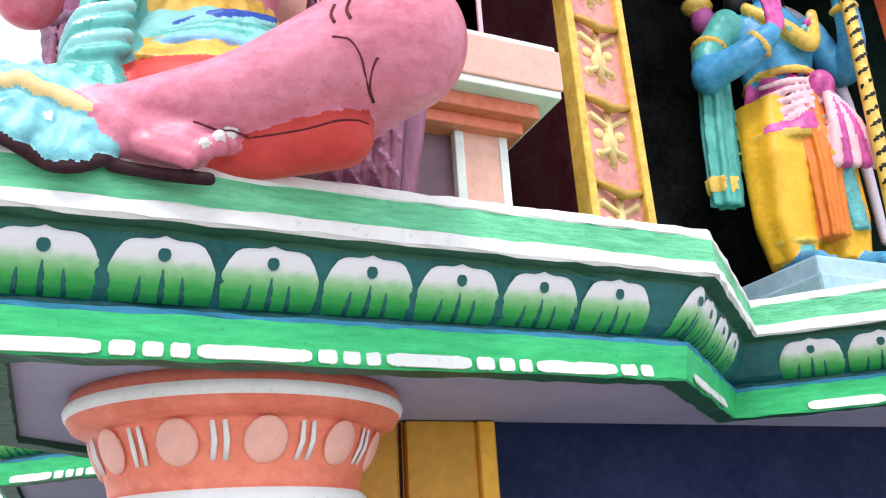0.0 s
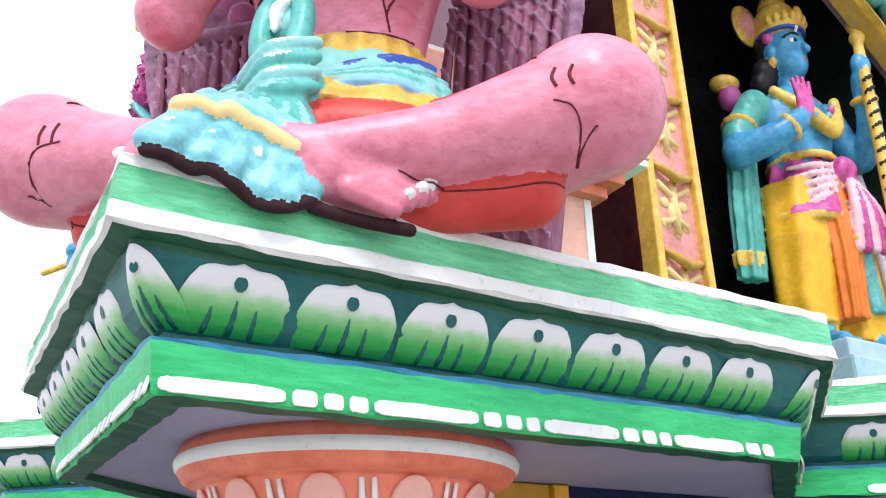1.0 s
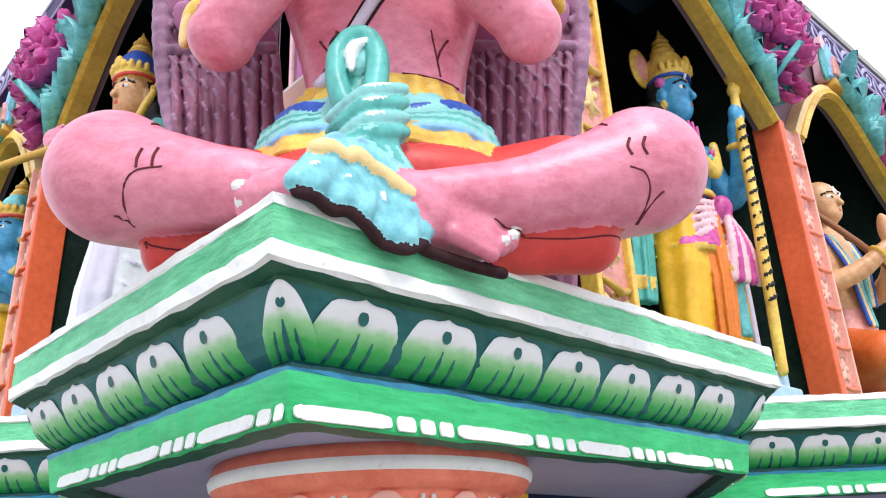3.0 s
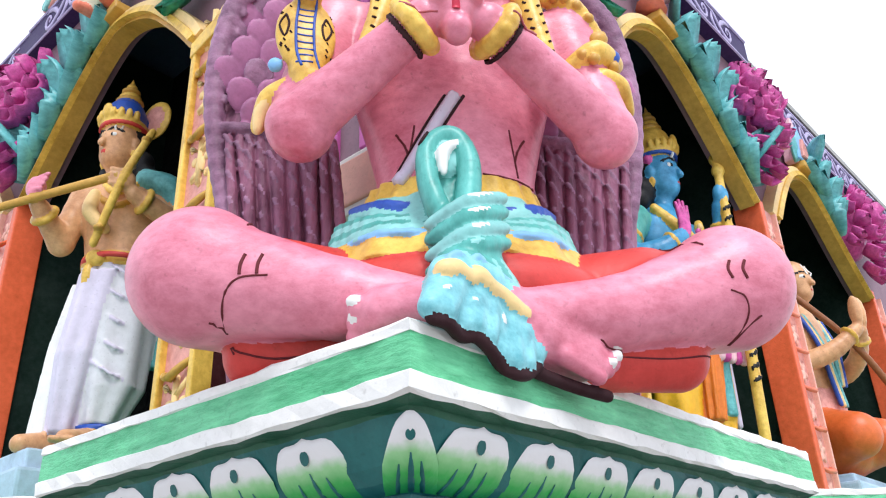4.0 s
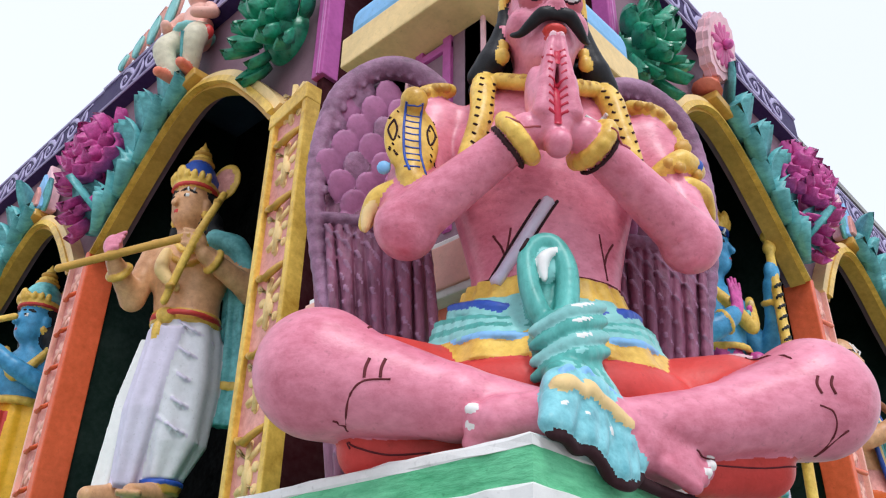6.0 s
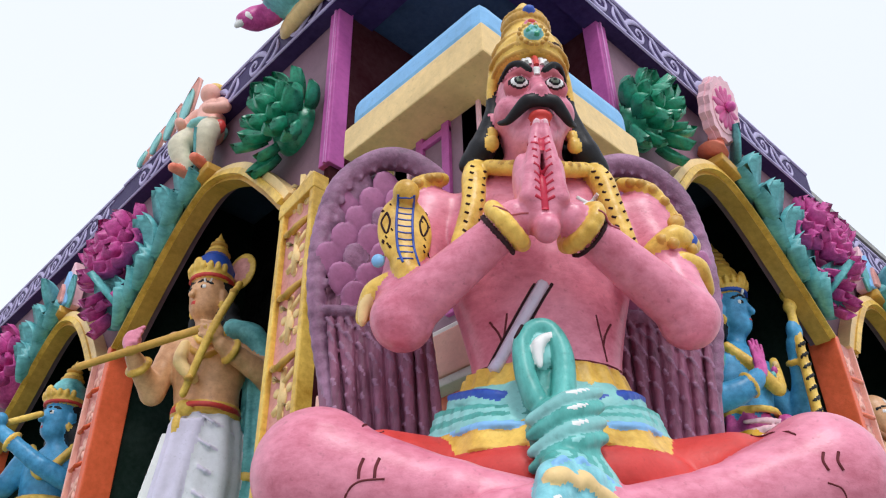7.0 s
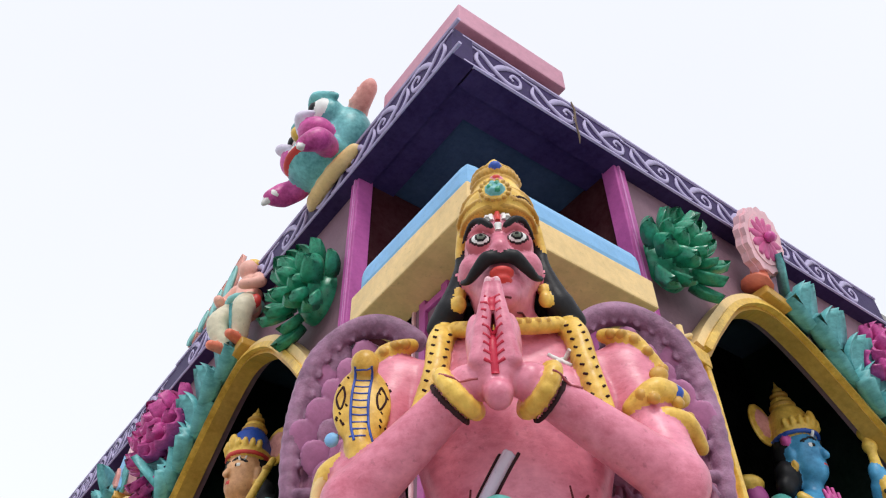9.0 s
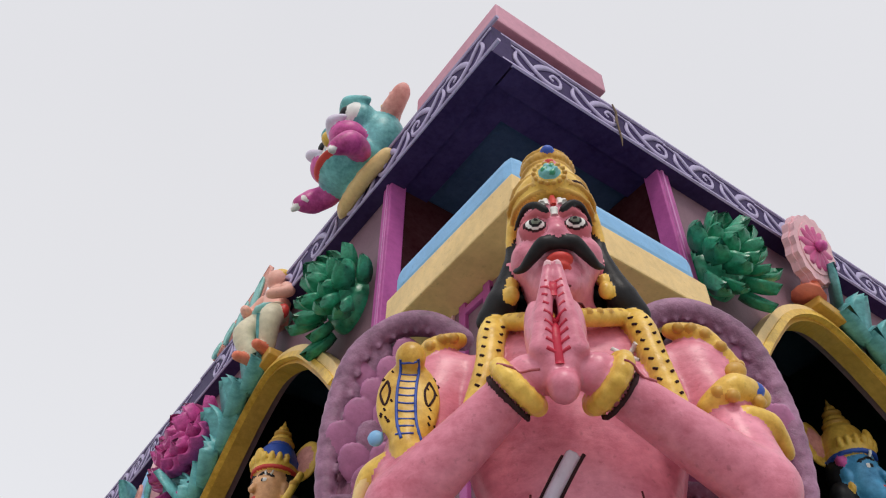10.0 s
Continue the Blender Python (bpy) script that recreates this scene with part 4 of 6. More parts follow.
    # waist cloth
    c.stack([(0.178, -0.014, 0.005, 0.222, 0.160), (0.200, -0.014, 0.0, 0.215, 0.152), (0.226, -0.014, -0.004, 0.206, 0.142)], GOLD, 0.004, 0.004, 14)
    c.stack([(0.222, -0.014, -0.006, 0.208, 0.142), (0.265, -0.013, -0.015, 0.190, 0.128), (0.318, -0.012, -0.026, 0.166, 0.112)], TEAL_L, 0.004, 0.0055, 13)
    c.stack([(0.308, -0.010, -0.028, 0.166, 0.112), (0.340, -0.008, -0.032, 0.154, 0.104), (0.366, -0.008, -0.034, 0.147, 0.098)], GOLD, 0.004, 0.003, 22)
    for s in (-1, 1):
        c.line([(-0.012 + s * 0.172, 0.0, 0.318), (-0.012 + s * 0.118, 0.064, 0.296), (-0.012 + s * 0.03, 0.092, 0.268)], [0.007, 0.012, 0.010], BLUE_D, 0.002)
        c.line([(-0.012 + s * 0.176, 0.0, 0.306), (-0.012 + s * 0.125, 0.066, 0.282), (-0.012 + s * 0.03, 0.098, 0.254)], [0.004, 0.006, 0.004], TEAL_L, 0.006)
        for j, m in enumerate((TEAL, TEAL_L, TEAL, TEAL_L)):
            c.line([(-0.014 + s * (0.195 + 0.004 * j), 0.005, 0.282 - 0.013 * j), (-0.014 + s * 0.13, 0.082 + 0.006 * j, 0.262 - 0.010 * j), (-0.014 + s * 0.03, 0.112 + 0.006 * j, 0.246 - 0.007 * j)], [0.006, 0.010, 0.006], m, 0.006)
        c.line([(-0.014 + s * 0.208, 0.02, 0.226), (-0.014 + s * 0.13, 0.112, 0.222), (-0.014 + s * 0.03, 0.140, 0.214)], [0.005, 0.007, 0.005], SKYB, 0.003)
    # sash: loop, knot, fan-shaped end over the ledge
    c.cone((-0.038, 0.115, 0.23), (-0.042, 0.105, 0.345), 0.036, 0.034, TEAL, 0.01, 0.75)
    c.line([(-0.018, 0.150, 0.25), (-0.009, 0.142, 0.33), (-0.022, 0.130, 0.384), (-0.048, 0.128, 0.392), (-0.073, 0.130, 0.362), (-0.074, 0.142, 0.30), (-0.062, 0.150, 0.25)], [0.020, 0.017, 0.015, 0.014, 0.014, 0.016, 0.018], TEAL, 0.006)
    c.ball((-0.044, 0.132, 0.345), (0.020, 0.014, 0.036), TEAL_L, 0.004)
    c.line([(-0.030, 0.146, 0.368), (-0.050, 0.147, 0.350), (-0.050, 0.149, 0.31)], [0.006, 0.010, 0.004], WHITE, 0.004)
    c.line([(-0.010, 0.154, 0.27), (-0.004, 0.150, 0.33), (-0.018, 0.140, 0.39)], [0.004, 0.006, 0.003], TEAL_L, 0.004)
    c.ball((-0.024, 0.158, 0.198), (0.056, 0.050, 0.056), TEAL, 0.01)
    for i, z in enumerate((0.230, 0.206, 0.180, 0.156)):
        c.line([(-0.080, 0.178, z - 0.024), (-0.026, 0.206 + 0.002 * i, z - 0.002), (0.030, 0.182, z + 0.022)], [0.008, 0.0135, 0.009], (TEAL_L, TEAL, TEAL_L, TEAL)[i], 0.005)
        c.line([(-0.068, 0.192, z - 0.016), (-0.026, 0.216 + 0.002 * i, z + 0.002), (0.010, 0.205, z + 0.016)], [0.002, 0.005, 0.002], WHITE if i != 3 else TEAL_L, 0.003)
    hem, band, blue, streaks = [], [], [], []
    drop = (-0.002, -0.004, -0.010, -0.008, -0.018, -0.032, -0.040, -0.036, -0.018)
    for i, z in enumerate(drop):
        f = i / 8
        x = -0.104 + 0.150 * f
        y = 0.346 - 0.80 * (x + 0.104)
        b = 0.006 * math.sin(i * 2.2)
        top = (-0.050 + 0.055 * f, 0.178 + 0.004 * f, 0.150 + 0.004 * f)
        m1 = (-0.074 + 0.116 * f, 0.285 - 0.085 * f + b * 0.5, 0.060 + 0.034 * math.sin(math.pi * min(1, 0.25 + 0.75 * f)))
        m2 = tuple(p * 0.70 + q * 0.30 for p, q in zip(m1, (x, y, z)))
        c.line([top, m1], [0.012, 0.020], TEAL_L if i % 2 else TEAL, 0.016, 1.0, 2)
        c.cone(m1, (x, y + b, z + 0.016), 0.022, 0.0155, CYAN, 0.010)
        band.append((m2[0], m2[1] + 0.020, m2[2] + 0.012 + 0.004 * math.sin(i * 2.6)))
        blue.append((m1[0], m1[1] + 0.020, m1[2] + 0.012 + 0.007 * math.sin(i * 2.6)))
        if i in (1, 3, 5, 7):
            streaks.append([(m2[0] * 0.7 + x * 0.3, m2[1] * 0.7 + y * 0.3 + 0.018, m2[2] * 0.7 + z * 0.3 + 0.004), (x, y + b + 0.009, z + 0.042)])
        hem.append((x + 0.002, y + b + 0.002, z + 0.001))
    c.line(band, 0.0125, CREAM, 0.004)
    c.line(blue, 0.0048, SKYB, 0.002)
    for st in streaks:
        c.line(st, [0.006, 0.002], WHITE, 0.010)
    # shadow gap under the hem, drawn as a black line
    c.line(hem, 0.0085, LINE, 0.0)
    # arms and joined palms
    for s in (-1, 1):
        el = (-0.276, 0.070, 0.440) if s < 0 else (0.258, 0.052, 0.462)
        sh = (s * 0.226, -0.030, 0.725)
        c.ball(sh, (0.074, 0.066, 0.074), PINK, 0.03)
        c.cone(sh, el, 0.060, 0.050, PINK, 0.02)
        c.ball((el[0] - s * 0.004, el[1], el[2] - 0.006), (0.056, 0.054, 0.058), PINK, 0.010)
        wr = (-0.026 + s * 0.052, 0.186, 0.578)
        c.cone(el, wr, 0.052, 0.034, PINK, 0.006)
        c.ring((wr[0] + s * 0.014, wr[1] - 0.008, wr[2] - 0.010), (wr[0] - el[0], wr[1] - el[1], wr[2] - el[2]), 0.041, 0.0145, GOLD)
        c.ring((wr[0] + s * 0.030, wr[1] - 0.020, wr[2] - 0.022), (wr[0] - el[0], wr[1] - el[1], wr[2] - el[2]), 0.042, 0.004, LINE, 0.001)
        c.ball((-0.030 + s * 0.020, 0.190, 0.630), (0.026, 0.044, 0.088), PINK, 0.010, (0, s * 7, 0))
        for j in range(4):
            y = 0.228 - 0.019 * j
            c.cone((-0.030 + s * 0.019, y, 0.66), (-0.026 + s * 0.007, y + 0.006, 0.766 - 0.006 * abs(j - 1)), 0.0135, 0.0085, PINK, 0.006)
            c.ball((-0.026 + s * 0.0075, y + 0.010, 0.766 - 0.006 * abs(j - 1)), (0.006, 0.007, 0.009), PINK_L, 0.002)
        c.cone((-0.030 + s * 0.030, 0.222, 0.60), (-0.028 + s * 0.012, 0.234, 0.705), 0.015, 0.009, PINK, 0.008)
    c.ball((-0.028, 0.205, 0.545), (0.024, 0.026, 0.026), PINK, 0.008)
    # neck and head
    c.cone((0.0, 0.010, 0.78), (-0.002, 0.045, 0.88), 0.062, 0.056, PINK, 0.015)
    c.ball((-0.004, 0.062, 0.935), (0.072, 0.093, 0.121), PINK, 0.015)
    c.ball((-0.004, 0.092, 0.858), (0.052, 0.060, 0.062), PINK, 0.03)
    c.ball((-0.004, 0.092, 0.985), (0.068, 0.076, 0.052), PINK, 0.02)
    c.ball((-0.003, 0.128, 0.818), (0.026, 0.024, 0.024), PINK, 0.02)
    GREY = paint("grey_green_iris_paint", (0.16, 0.20, 0.15), 0.3)
    LID = paint("deep_rose_paint", (0.50, 0.10, 0.13), 0.4)
    for s in (-1, 1):
        o = -0.005
        c.ball((o + s * 0.050, 0.100, 0.905), (0.034, 0.042, 0.036), PINK, 0.02)
        c.ball((o + s * 0.083, 0.045, 0.925), (0.016, 0.026, 0.036), PINK, 0.006)
        c.ball((o + s * 0.084, 0.064, 0.880), (0.011, 0.012, 0.016), GOLD, 0.002)
        c.ball((o + s * 0.085, 0.066, 0.855), (0.014, 0.014, 0.018), GOLD, 0.002)
        # heavy lids, round staring eyes
        c.ball((o + s * 0.037, 0.140, 0.943), (0.030, 0.018, 0.028), LID, 0.008)
        c.ball((o + s * 0.037, 0.149, 0.943), (0.0225, 0.014, 0.0190), LINE, 0.0)
        c.ball((o + s * 0.037, 0.152, 0.943), (0.0195, 0.0135, 0.0160), WHITE, 0.0)
        c.ball((o + s * 0.036, 0.1615, 0.943), (0.0110, 0.0065, 0.0110), BLACK, 0.0)
        c.ball((o + s * 0.036, 0.1648, 0.943), (0.0078, 0.0050, 0.0078), GREY, 0.0)
        c.ball((o + s * 0.036, 0.1688, 0.943), (0.0042, 0.0030, 0.0042), BLACK, 0.0)
        c.line([(o + s * 0.014, 0.170, 0.966), (o + s * 0.033, 0.169, 0.983), (o + s * 0.054, 0.152, 0.991), (o + s * 0.072, 0.116, 0.977)], [0.0055, 0.0070, 0.0055, 0.0030], BLACK, 0.001)
        c.line([(o + s * 0.013, 0.162, 0.958), (o + s * 0.034, 0.160, 0.971), (o + s * 0.060, 0.138, 0.971)], [0.005, 0.006, 0.003], LID, 0.006)
        c.ball((o + s * 0.017, 0.160, 0.895), (0.015, 0.015, 0.012), PINK, 0.008)
        c.ball((o + s * 0.012, 0.172, 0.889), (0.005, 0.004, 0.003), LINE, 0.0)
        # moustache with turned-up tips
        c.line([(o + s * 0.003, 0.170, 0.877), (o + s * 0.026, 0.170, 0.877), (o + s * 0.048, 0.154, 0.861), (o + s * 0.064, 0.136, 0.853), (o + s * 0.078, 0.118, 0.864)], [0.009, 0.0140, 0.0105, 0.007, 0.004], BLACK, 0.003)
        # hair over the ears, curling out at the shoulder
        c.line([(s * 0.080, 0.050, 1.02), (s * 0.084, 0.055, 0.95), (s * 0.100, 0.045, 0.885), (s * 0.112, 0.040, 0.855), (s * 0.142, 0.030, 0.822)], [0.012, 0.015, 0.024, 0.028, 0.016], BLACK, 0.01)
        c.line([(s * 0.07, -0.015, 0.93), (s * 0.095, -0.010, 0.86), (s * 0.132, -0.02, 0.830)], [0.026, 0.028, 0.016], BLACK, 0.008)
        for j in range(3):
            c.line([(s * (0.096 + 0.010 * j), 0.050 - 0.010 * j, 0.90), (s * (0.106 + 0.012 * j), 0.052 - 0.010 * j, 0.86), (s * (0.128 + 0.010 * j), 0.036 - 0.010 * j, 0.828)], [0.004, 0.007, 0.004], BLACK, 0.0)
        # snake garland over the chest
        c.line([(s * 0.085, -0.055, 0.835), (s * 0.112, 0.010, 0.825), (s * 0.130, 0.052, 0.775), (s * 0.138, 0.072, 0.69), (s * 0.160 - 0.006, 0.082, 0.585)], [0.020, 0.025, 0.025, 0.023, 0.020], GOLD, 0.002)
    c.ball((0, 0.005, 0.95), (0.090, 0.086, 0.12), BLACK, 0.006)
    c.cone((-0.005, 0.148, 0.9600), (-0.005, 0.174, 0.9000), 0.011, 0.018, PINK, 0.010)
    c.ball((-0.005, 0.156, 0.8510), (0.024, 0.017, 0.011), REDC, 0.004)
    c.ball((-0.005, 0.150, 0.8350), (0.019, 0.016, 0.009), REDC, 0.004)
    c.line([(-0.10, 0.055, 0.800), (-0.05, 0.085, 0.775), (0.0, 0.098, 0.767), (0.05, 0.085, 0.775), (0.10, 0.055, 0.800)], 0.016, GOLD, 0.002)
    for i in range(11):
        a = -1 + 0.2 * i
        c.ball((0.095 * a, 0.112 - 0.042 * a * a, 0.768 + 0.03 * a * a), 0.0075, GOLD_D, 0.001)
    # crown
    c.stack([(1.028, -0.003, 0.078, 0.072, 0.083), (1.048, -0.003, 0.080, 0.078, 0.089), (1.078, -0.003, 0.082, 0.076, 0.087), (1.110, 0, 0.082, 0.067, 0.074), (1.148, 0, 0.080, 0.053, 0.057), (1.172, 0, 0.078, 0.045, 0.047)], GOLD, 0.004)
    c.stack([(1.160, 0, 0.078, 0.050, 0.052), (1.186, 0, 0.078, 0.055, 0.057), (1.202, 0, 0.078, 0.047, 0.048), (1.226, 0, 0.078, 0.034, 0.035), (1.250, 0, 0.078, 0.021, 0.021), (1.272, 0, 0.078, 0.008, 0.008)], GOLD, 0.003)
    for z, r in ((1.034, 0.079), (1.054, 0.085), (1.094, 0.077), (1.160, 0.051), (1.198, 0.049)):
        c.ring((-0.002, 0.081, z), (0, 0, 1), r, 0.0048, GOLD_D, 0.001, 20)
    for k in range(16):
        a = math.pi * (0.04 + 0.92 * k / 15)
        c.ball((0.053 * math.cos(a), 0.078 + 0.055 * math.sin(a), 1.180), (0.006, 0.006, 0.011), GOLD_D, 0.001)
    for s in (-1, 1):
        c.line([(s * 0.078, 0.070, 1.05), (s * 0.086, 0.062, 1.00), (s * 0.086, 0.060, 0.965)], [0.012, 0.009, 0.006], GOLD, 0.004)
        for j in range(4):
            c.line([(s * 0.032, 0.163 - 0.004 * j, 1.046 + 0.012 * j), (s * 0.056, 0.143 - 0.004 * j, 1.062 + 0.013 * j), (s * 0.074, 0.106 - 0.004 * j, 1.066 + 0.014 * j)], 0.0026, LINE if j % 2 else GOLD_D, 0.0)
        for i in range(5):
            c.ball((s * (0.010 + 0.010 * i), 0.136 - 0.005 * i, 1.132 - 0.004 * i), 0.0068, GOLD_D, 0.001)
    c.ball((-0.006, 0.166, 1.066), (0.034, 0.014, 0.034), GOLD, 0.001)
    for k in range(14):
        c.ball((-0.006 + 0.030 * math.cos(k * 0.4488), 0.176, 1.066 + 0.030 * math.sin(k * 0.4488)), 0.0055, GOLD_D, 0.0)
    c.ball((-0.006, 0.175, 1.066), (0.021, 0.013, 0.021), LEAFT, 0.0)
    for k in range(6):
        c.ball((-0.006 + 0.011 * math.cos(k * 1.047), 0.186, 1.066 + 0.011 * math.sin(k * 1.047)), 0.006, LEAFG if k % 2 else LEAFT, 0.0)
    c.ball((0.0, 0.136, 1.188), (0.014, 0.012, 0.012), BLUE_D, 0.0)
    c.ball((0.0, 0.138, 1.138), (0.016, 0.010, 0.014), PINK, 0.0)
    c.ball((0.0, 0.146, 1.140), (0.009, 0.006, 0.006), REDC, 0.0)
    # cobra on one arm
    c.ball((-0.270, 0.076, 0.622), (0.052, 0.020, 0.090), GOLD, 0.004, (8, 0, -8))
    c.ball((-0.268, 0.086, 0.706), (0.026, 0.024, 0.028), GOLD, 0.01)
    c.line([(-0.270, 0.078, 0.56), (-0.262, 0.090, 0.512), (-0.222, 0.100, 0.502), (-0.176, 0.092, 0.550), (-0.150, 0.080, 0.60)], [0.026, 0.024, 0.020, 0.018, 0.014], GOLD, 0.006)
    c.line([(-0.285, 0.066, 0.512), (-0.325, 0.050, 0.500), (-0.346, 0.030, 0.455)], [0.024, 0.020, 0.010], GOLD, 0.006)
    c.line([(-0.318, 0.066, 0.505), (-0.338, 0.050, 0.475), (-0.344, 0.045, 0.440)], [0.010, 0.012, 0.006], CREAM, 0.003)
    c.ball((-0.318, 0.080, 0.552), (0.013, 0.010, 0.014), SKYB, 0.0)
    # jewelled armlet on the other, scalloped shoulder pieces
    c.line([(0.205, 0.050, 0.605), (0.255, 0.062, 0.632), (0.305, 0.020, 0.640)], [0.014, 0.024, 0.018], GOLD, 0.004)
    c.line([(0.265, 0.058, 0.585), (0.300, 0.040, 0.575), (0.325, 0.005, 0.545)], [0.014, 0.018, 0.012], GOLD, 0.004)
    c.ball((0.268, 0.055, 0.672), (0.018, 0.012, 0.016), GOLD_D, 0.003)
    for q in ((0.225, 0.072, 0.618), (0.245, 0.078, 0.606), (0.292, 0.050, 0.612), (0.312, 0.020, 0.600), (0.320, 0.005, 0.570)):
        c.ball(q, 0.011, GOLD_D, 0.002)
    c.ball((0.284, 0.052, 0.634), (0.022, 0.012, 0.017), BLUE_D, 0.0)
    for s in (-1, 1):
        c.line([(s * 0.19, 0.005, 0.805), (s * 0.24, 0.018, 0.775), (s * 0.285, 0.015, 0.705)], [0.014, 0.020, 0.012], GOLD, 0.004)
        for j in range(5):
            t = j / 4
            c.ball((s * (0.20 + 0.085 * t), 0.028 + 0.006 * math.sin(3 * t), 0.792 - 0.09 * t * t), 0.0105, GOLD_D, 0.002)
    # sacred thread across the body
    c.stroke([(-0.014, 0.514), (-0.030, 0.488), (-0.075, 0.412), (-0.112, 0.350)], 0.0118, LAV, 6, 0.002)
    c.stroke([(-0.030, 0.514), (-0.044, 0.492), (-0.089, 0.416), (-0.117, 0.368)], 0.0032, LINE, 6, 0.0)
    c.stroke([(0.002, 0.514), (-0.016, 0.486), (-0.061, 0.410), (-0.085, 0.368)], 0.0032, LINE, 6, 0.0)
    for d in (-1, 1):
        c.stroke([(0.092 - d * 0.020, 0.722), (0.092 + d * 0.020, 0.690)], 0.005, WHITE, 4)
    # painted lines: knees, calves, belly
    for s, x0, z0 in ((-1, -0.320, 0.112), (1, 0.362, 0.137)):
        for dx in (-0.010, 0.012):
            c.stroke([(x0 + dx + 0.003, z0 + 0.014), (x0 + dx - 0.002, z0), (x0 + dx + 0.003 * s, z0 - 0.014)], 0.0024, BROWN)
    c.stroke([(-0.297, 0.096), (-0.333, 0.094), (-0.350, 0.078), (-0.354, 0.052), (-0.345, 0.030)], 0.0016, BROWN, 6)
    c.stroke([(-0.372, 0.050), (-0.352, 0.044), (-0.338, 0.032), (-0.290, 0.020), (-0.230, 0.022)], 0.0016, BROWN, 6)
    c.stroke([(0.350, 0.106), (0.372, 0.098), (0.381, 0.076), (0.372, 0.050), (0.347, 0.036), (0.283, 0.026), (0.200, 0.026), (0.150, 0.032)], 0.0015, BROWN, 6)
    c.stroke([(0.402, 0.076), (0.388, 0.066), (0.374, 0.050)], 0.0015, BROWN, 4)
    for s in (-1, 1):
        c.stroke([(s * 0.30, 0.218), (s * 0.322, 0.204), (s * 0.332, 0.186)], 0.0016, BROWN)
        c.stroke([(s * 0.082, 0.462), (s * 0.086, 0.435), (s * 0.092, 0.402), (s * 0.096, 0.376)], 0.0020, BROWN)
        c.stroke([(s * 0.112, 0.452), (s * 0.098, 0.428), (s * 0.091, 0.405)], 0.0024, BROWN)
        c.stroke([(s * 0.130, 0.372), (s * 0.11, 0.370), (-0.085 if s < 0 else 0.03, 0.368)], 0.002, BROWN)
        c.stroke([(s * 0.060, 0.570), (s * 0.10, 0.566), (s * 0.15, 0.594)], 0.0022, paint("rose_line_paint", (0.42, 0.08, 0.10)))
    c.stroke([(-0.04, 0.806), (0.0, 0.800), (0.045, 0.806)], 0.0022, BROWN, 5)
    # crimson stain between the palms
    c.stroke([(-0.031, 0.575), (-0.033, 0.62), (-0.032, 0.67), (-0.030, 0.715)], 0.0105, CRIMSON, 6, -0.005)
    for i in range(9):
        z = 0.590 + 0.016 * i
        for d in (-1, 1):
            c.stroke([(-0.031, z), (-0.031 + d * 0.017, z + 0.006)], 0.0034, CRIMSON, 2, -0.001)
    # forehead mark
    for x in (-0.026, -0.018, 0.008, 0.016):
        c.stroke([(x, 0.984), (x, 1.022)], 0.0062, WHITE, 4, 0.0)
    c.stroke([(-0.005, 0.980), (-0.005, 1.020)], 0.0058, REDC, 4, 0.003)
    c.stroke([(-0.005, 0.956), (-0.005, 0.976)], 0.009, WHITE, 4, -0.003)
    # cobra markings, garland spots
    for x in (-0.015, 0.015):
        c.stroke([(-0.268 + x, 0.69), (-0.271 + x, 0.63), (-0.268 + x, 0.57), (-0.258 + x, 0.53)], 0.0026, BLUE_D, 6)
    for i in range(10):
        z = 0.685 - 0.016 * i
        c.stroke([(-0.283, z), (-0.269, z - 0.002), (-0.255, z)], 0.0018, BLUE_D, 2)
    rnd = random.Random(4)
    for s in (-1, 1):
        c.stroke([(-0.270 + s * 0.034, 0.655), (-0.270 + s * 0.044, 0.63), (-0.270 + s * 0.034, 0.602), (-0.270 + s * 0.028, 0.63), (-0.270 + s * 0.034, 0.655)], 0.0022, LINE, 4)
        for i in range(9):
            z = 0.788 - 0.022 * i
            x = s * (0.124 + 0.003 * i)
            c.stroke([(x - 0.014, z), (x - 0.008, z - 0.005)], 0.0026, LINE, 2)
            c.stroke([(x + 0.016, z - 0.008), (x + 0.011, z - 0.013)], 0.0026, LINE, 2)
        for i in range(10):
            x, z = -0.270 + s * rnd.uniform(0.024, 0.046), rnd.uniform(0.56, 0.69)
            c.stroke([(x, z), (x + 0.003, z - 0.005)], 0.0018, LINE, 2)
    M = Matrix(((0.77, -0.64, 0, 0.324), (-0.64, -0.77, 0, 0.187), (0, 0, 1, TOP), (0, 0, 0, 1)))
    return c.build("seated_statue", M)


STATUE = tagged(seated_statue(), "pink painted winged statue seated cross-legged with joined palms", "statue")


# ---- standing figures in the niches ----
def facing(side, u, d, z, turn=0, size=1.0):
    """Pose of a figure whose own x is the viewer's right and y looks out of the facade."""
    p = P(side, u, d, z)
    if side == "R":
        m = Matrix(((1, 0, 0, p.x), (0, -1, 0, p.y), (0, 0, 1, p.z), (0, 0, 0, 1)))
    else:
        m = Matrix(((0, -1, 0, p.x), (-1, 0, 0, p.y), (0, 0, 1, p.z), (0, 0, 0, 1)))
    return m @ Matrix.Rotation(radians(turn), 4, "Z") @ Matrix.Scale(size, 4)


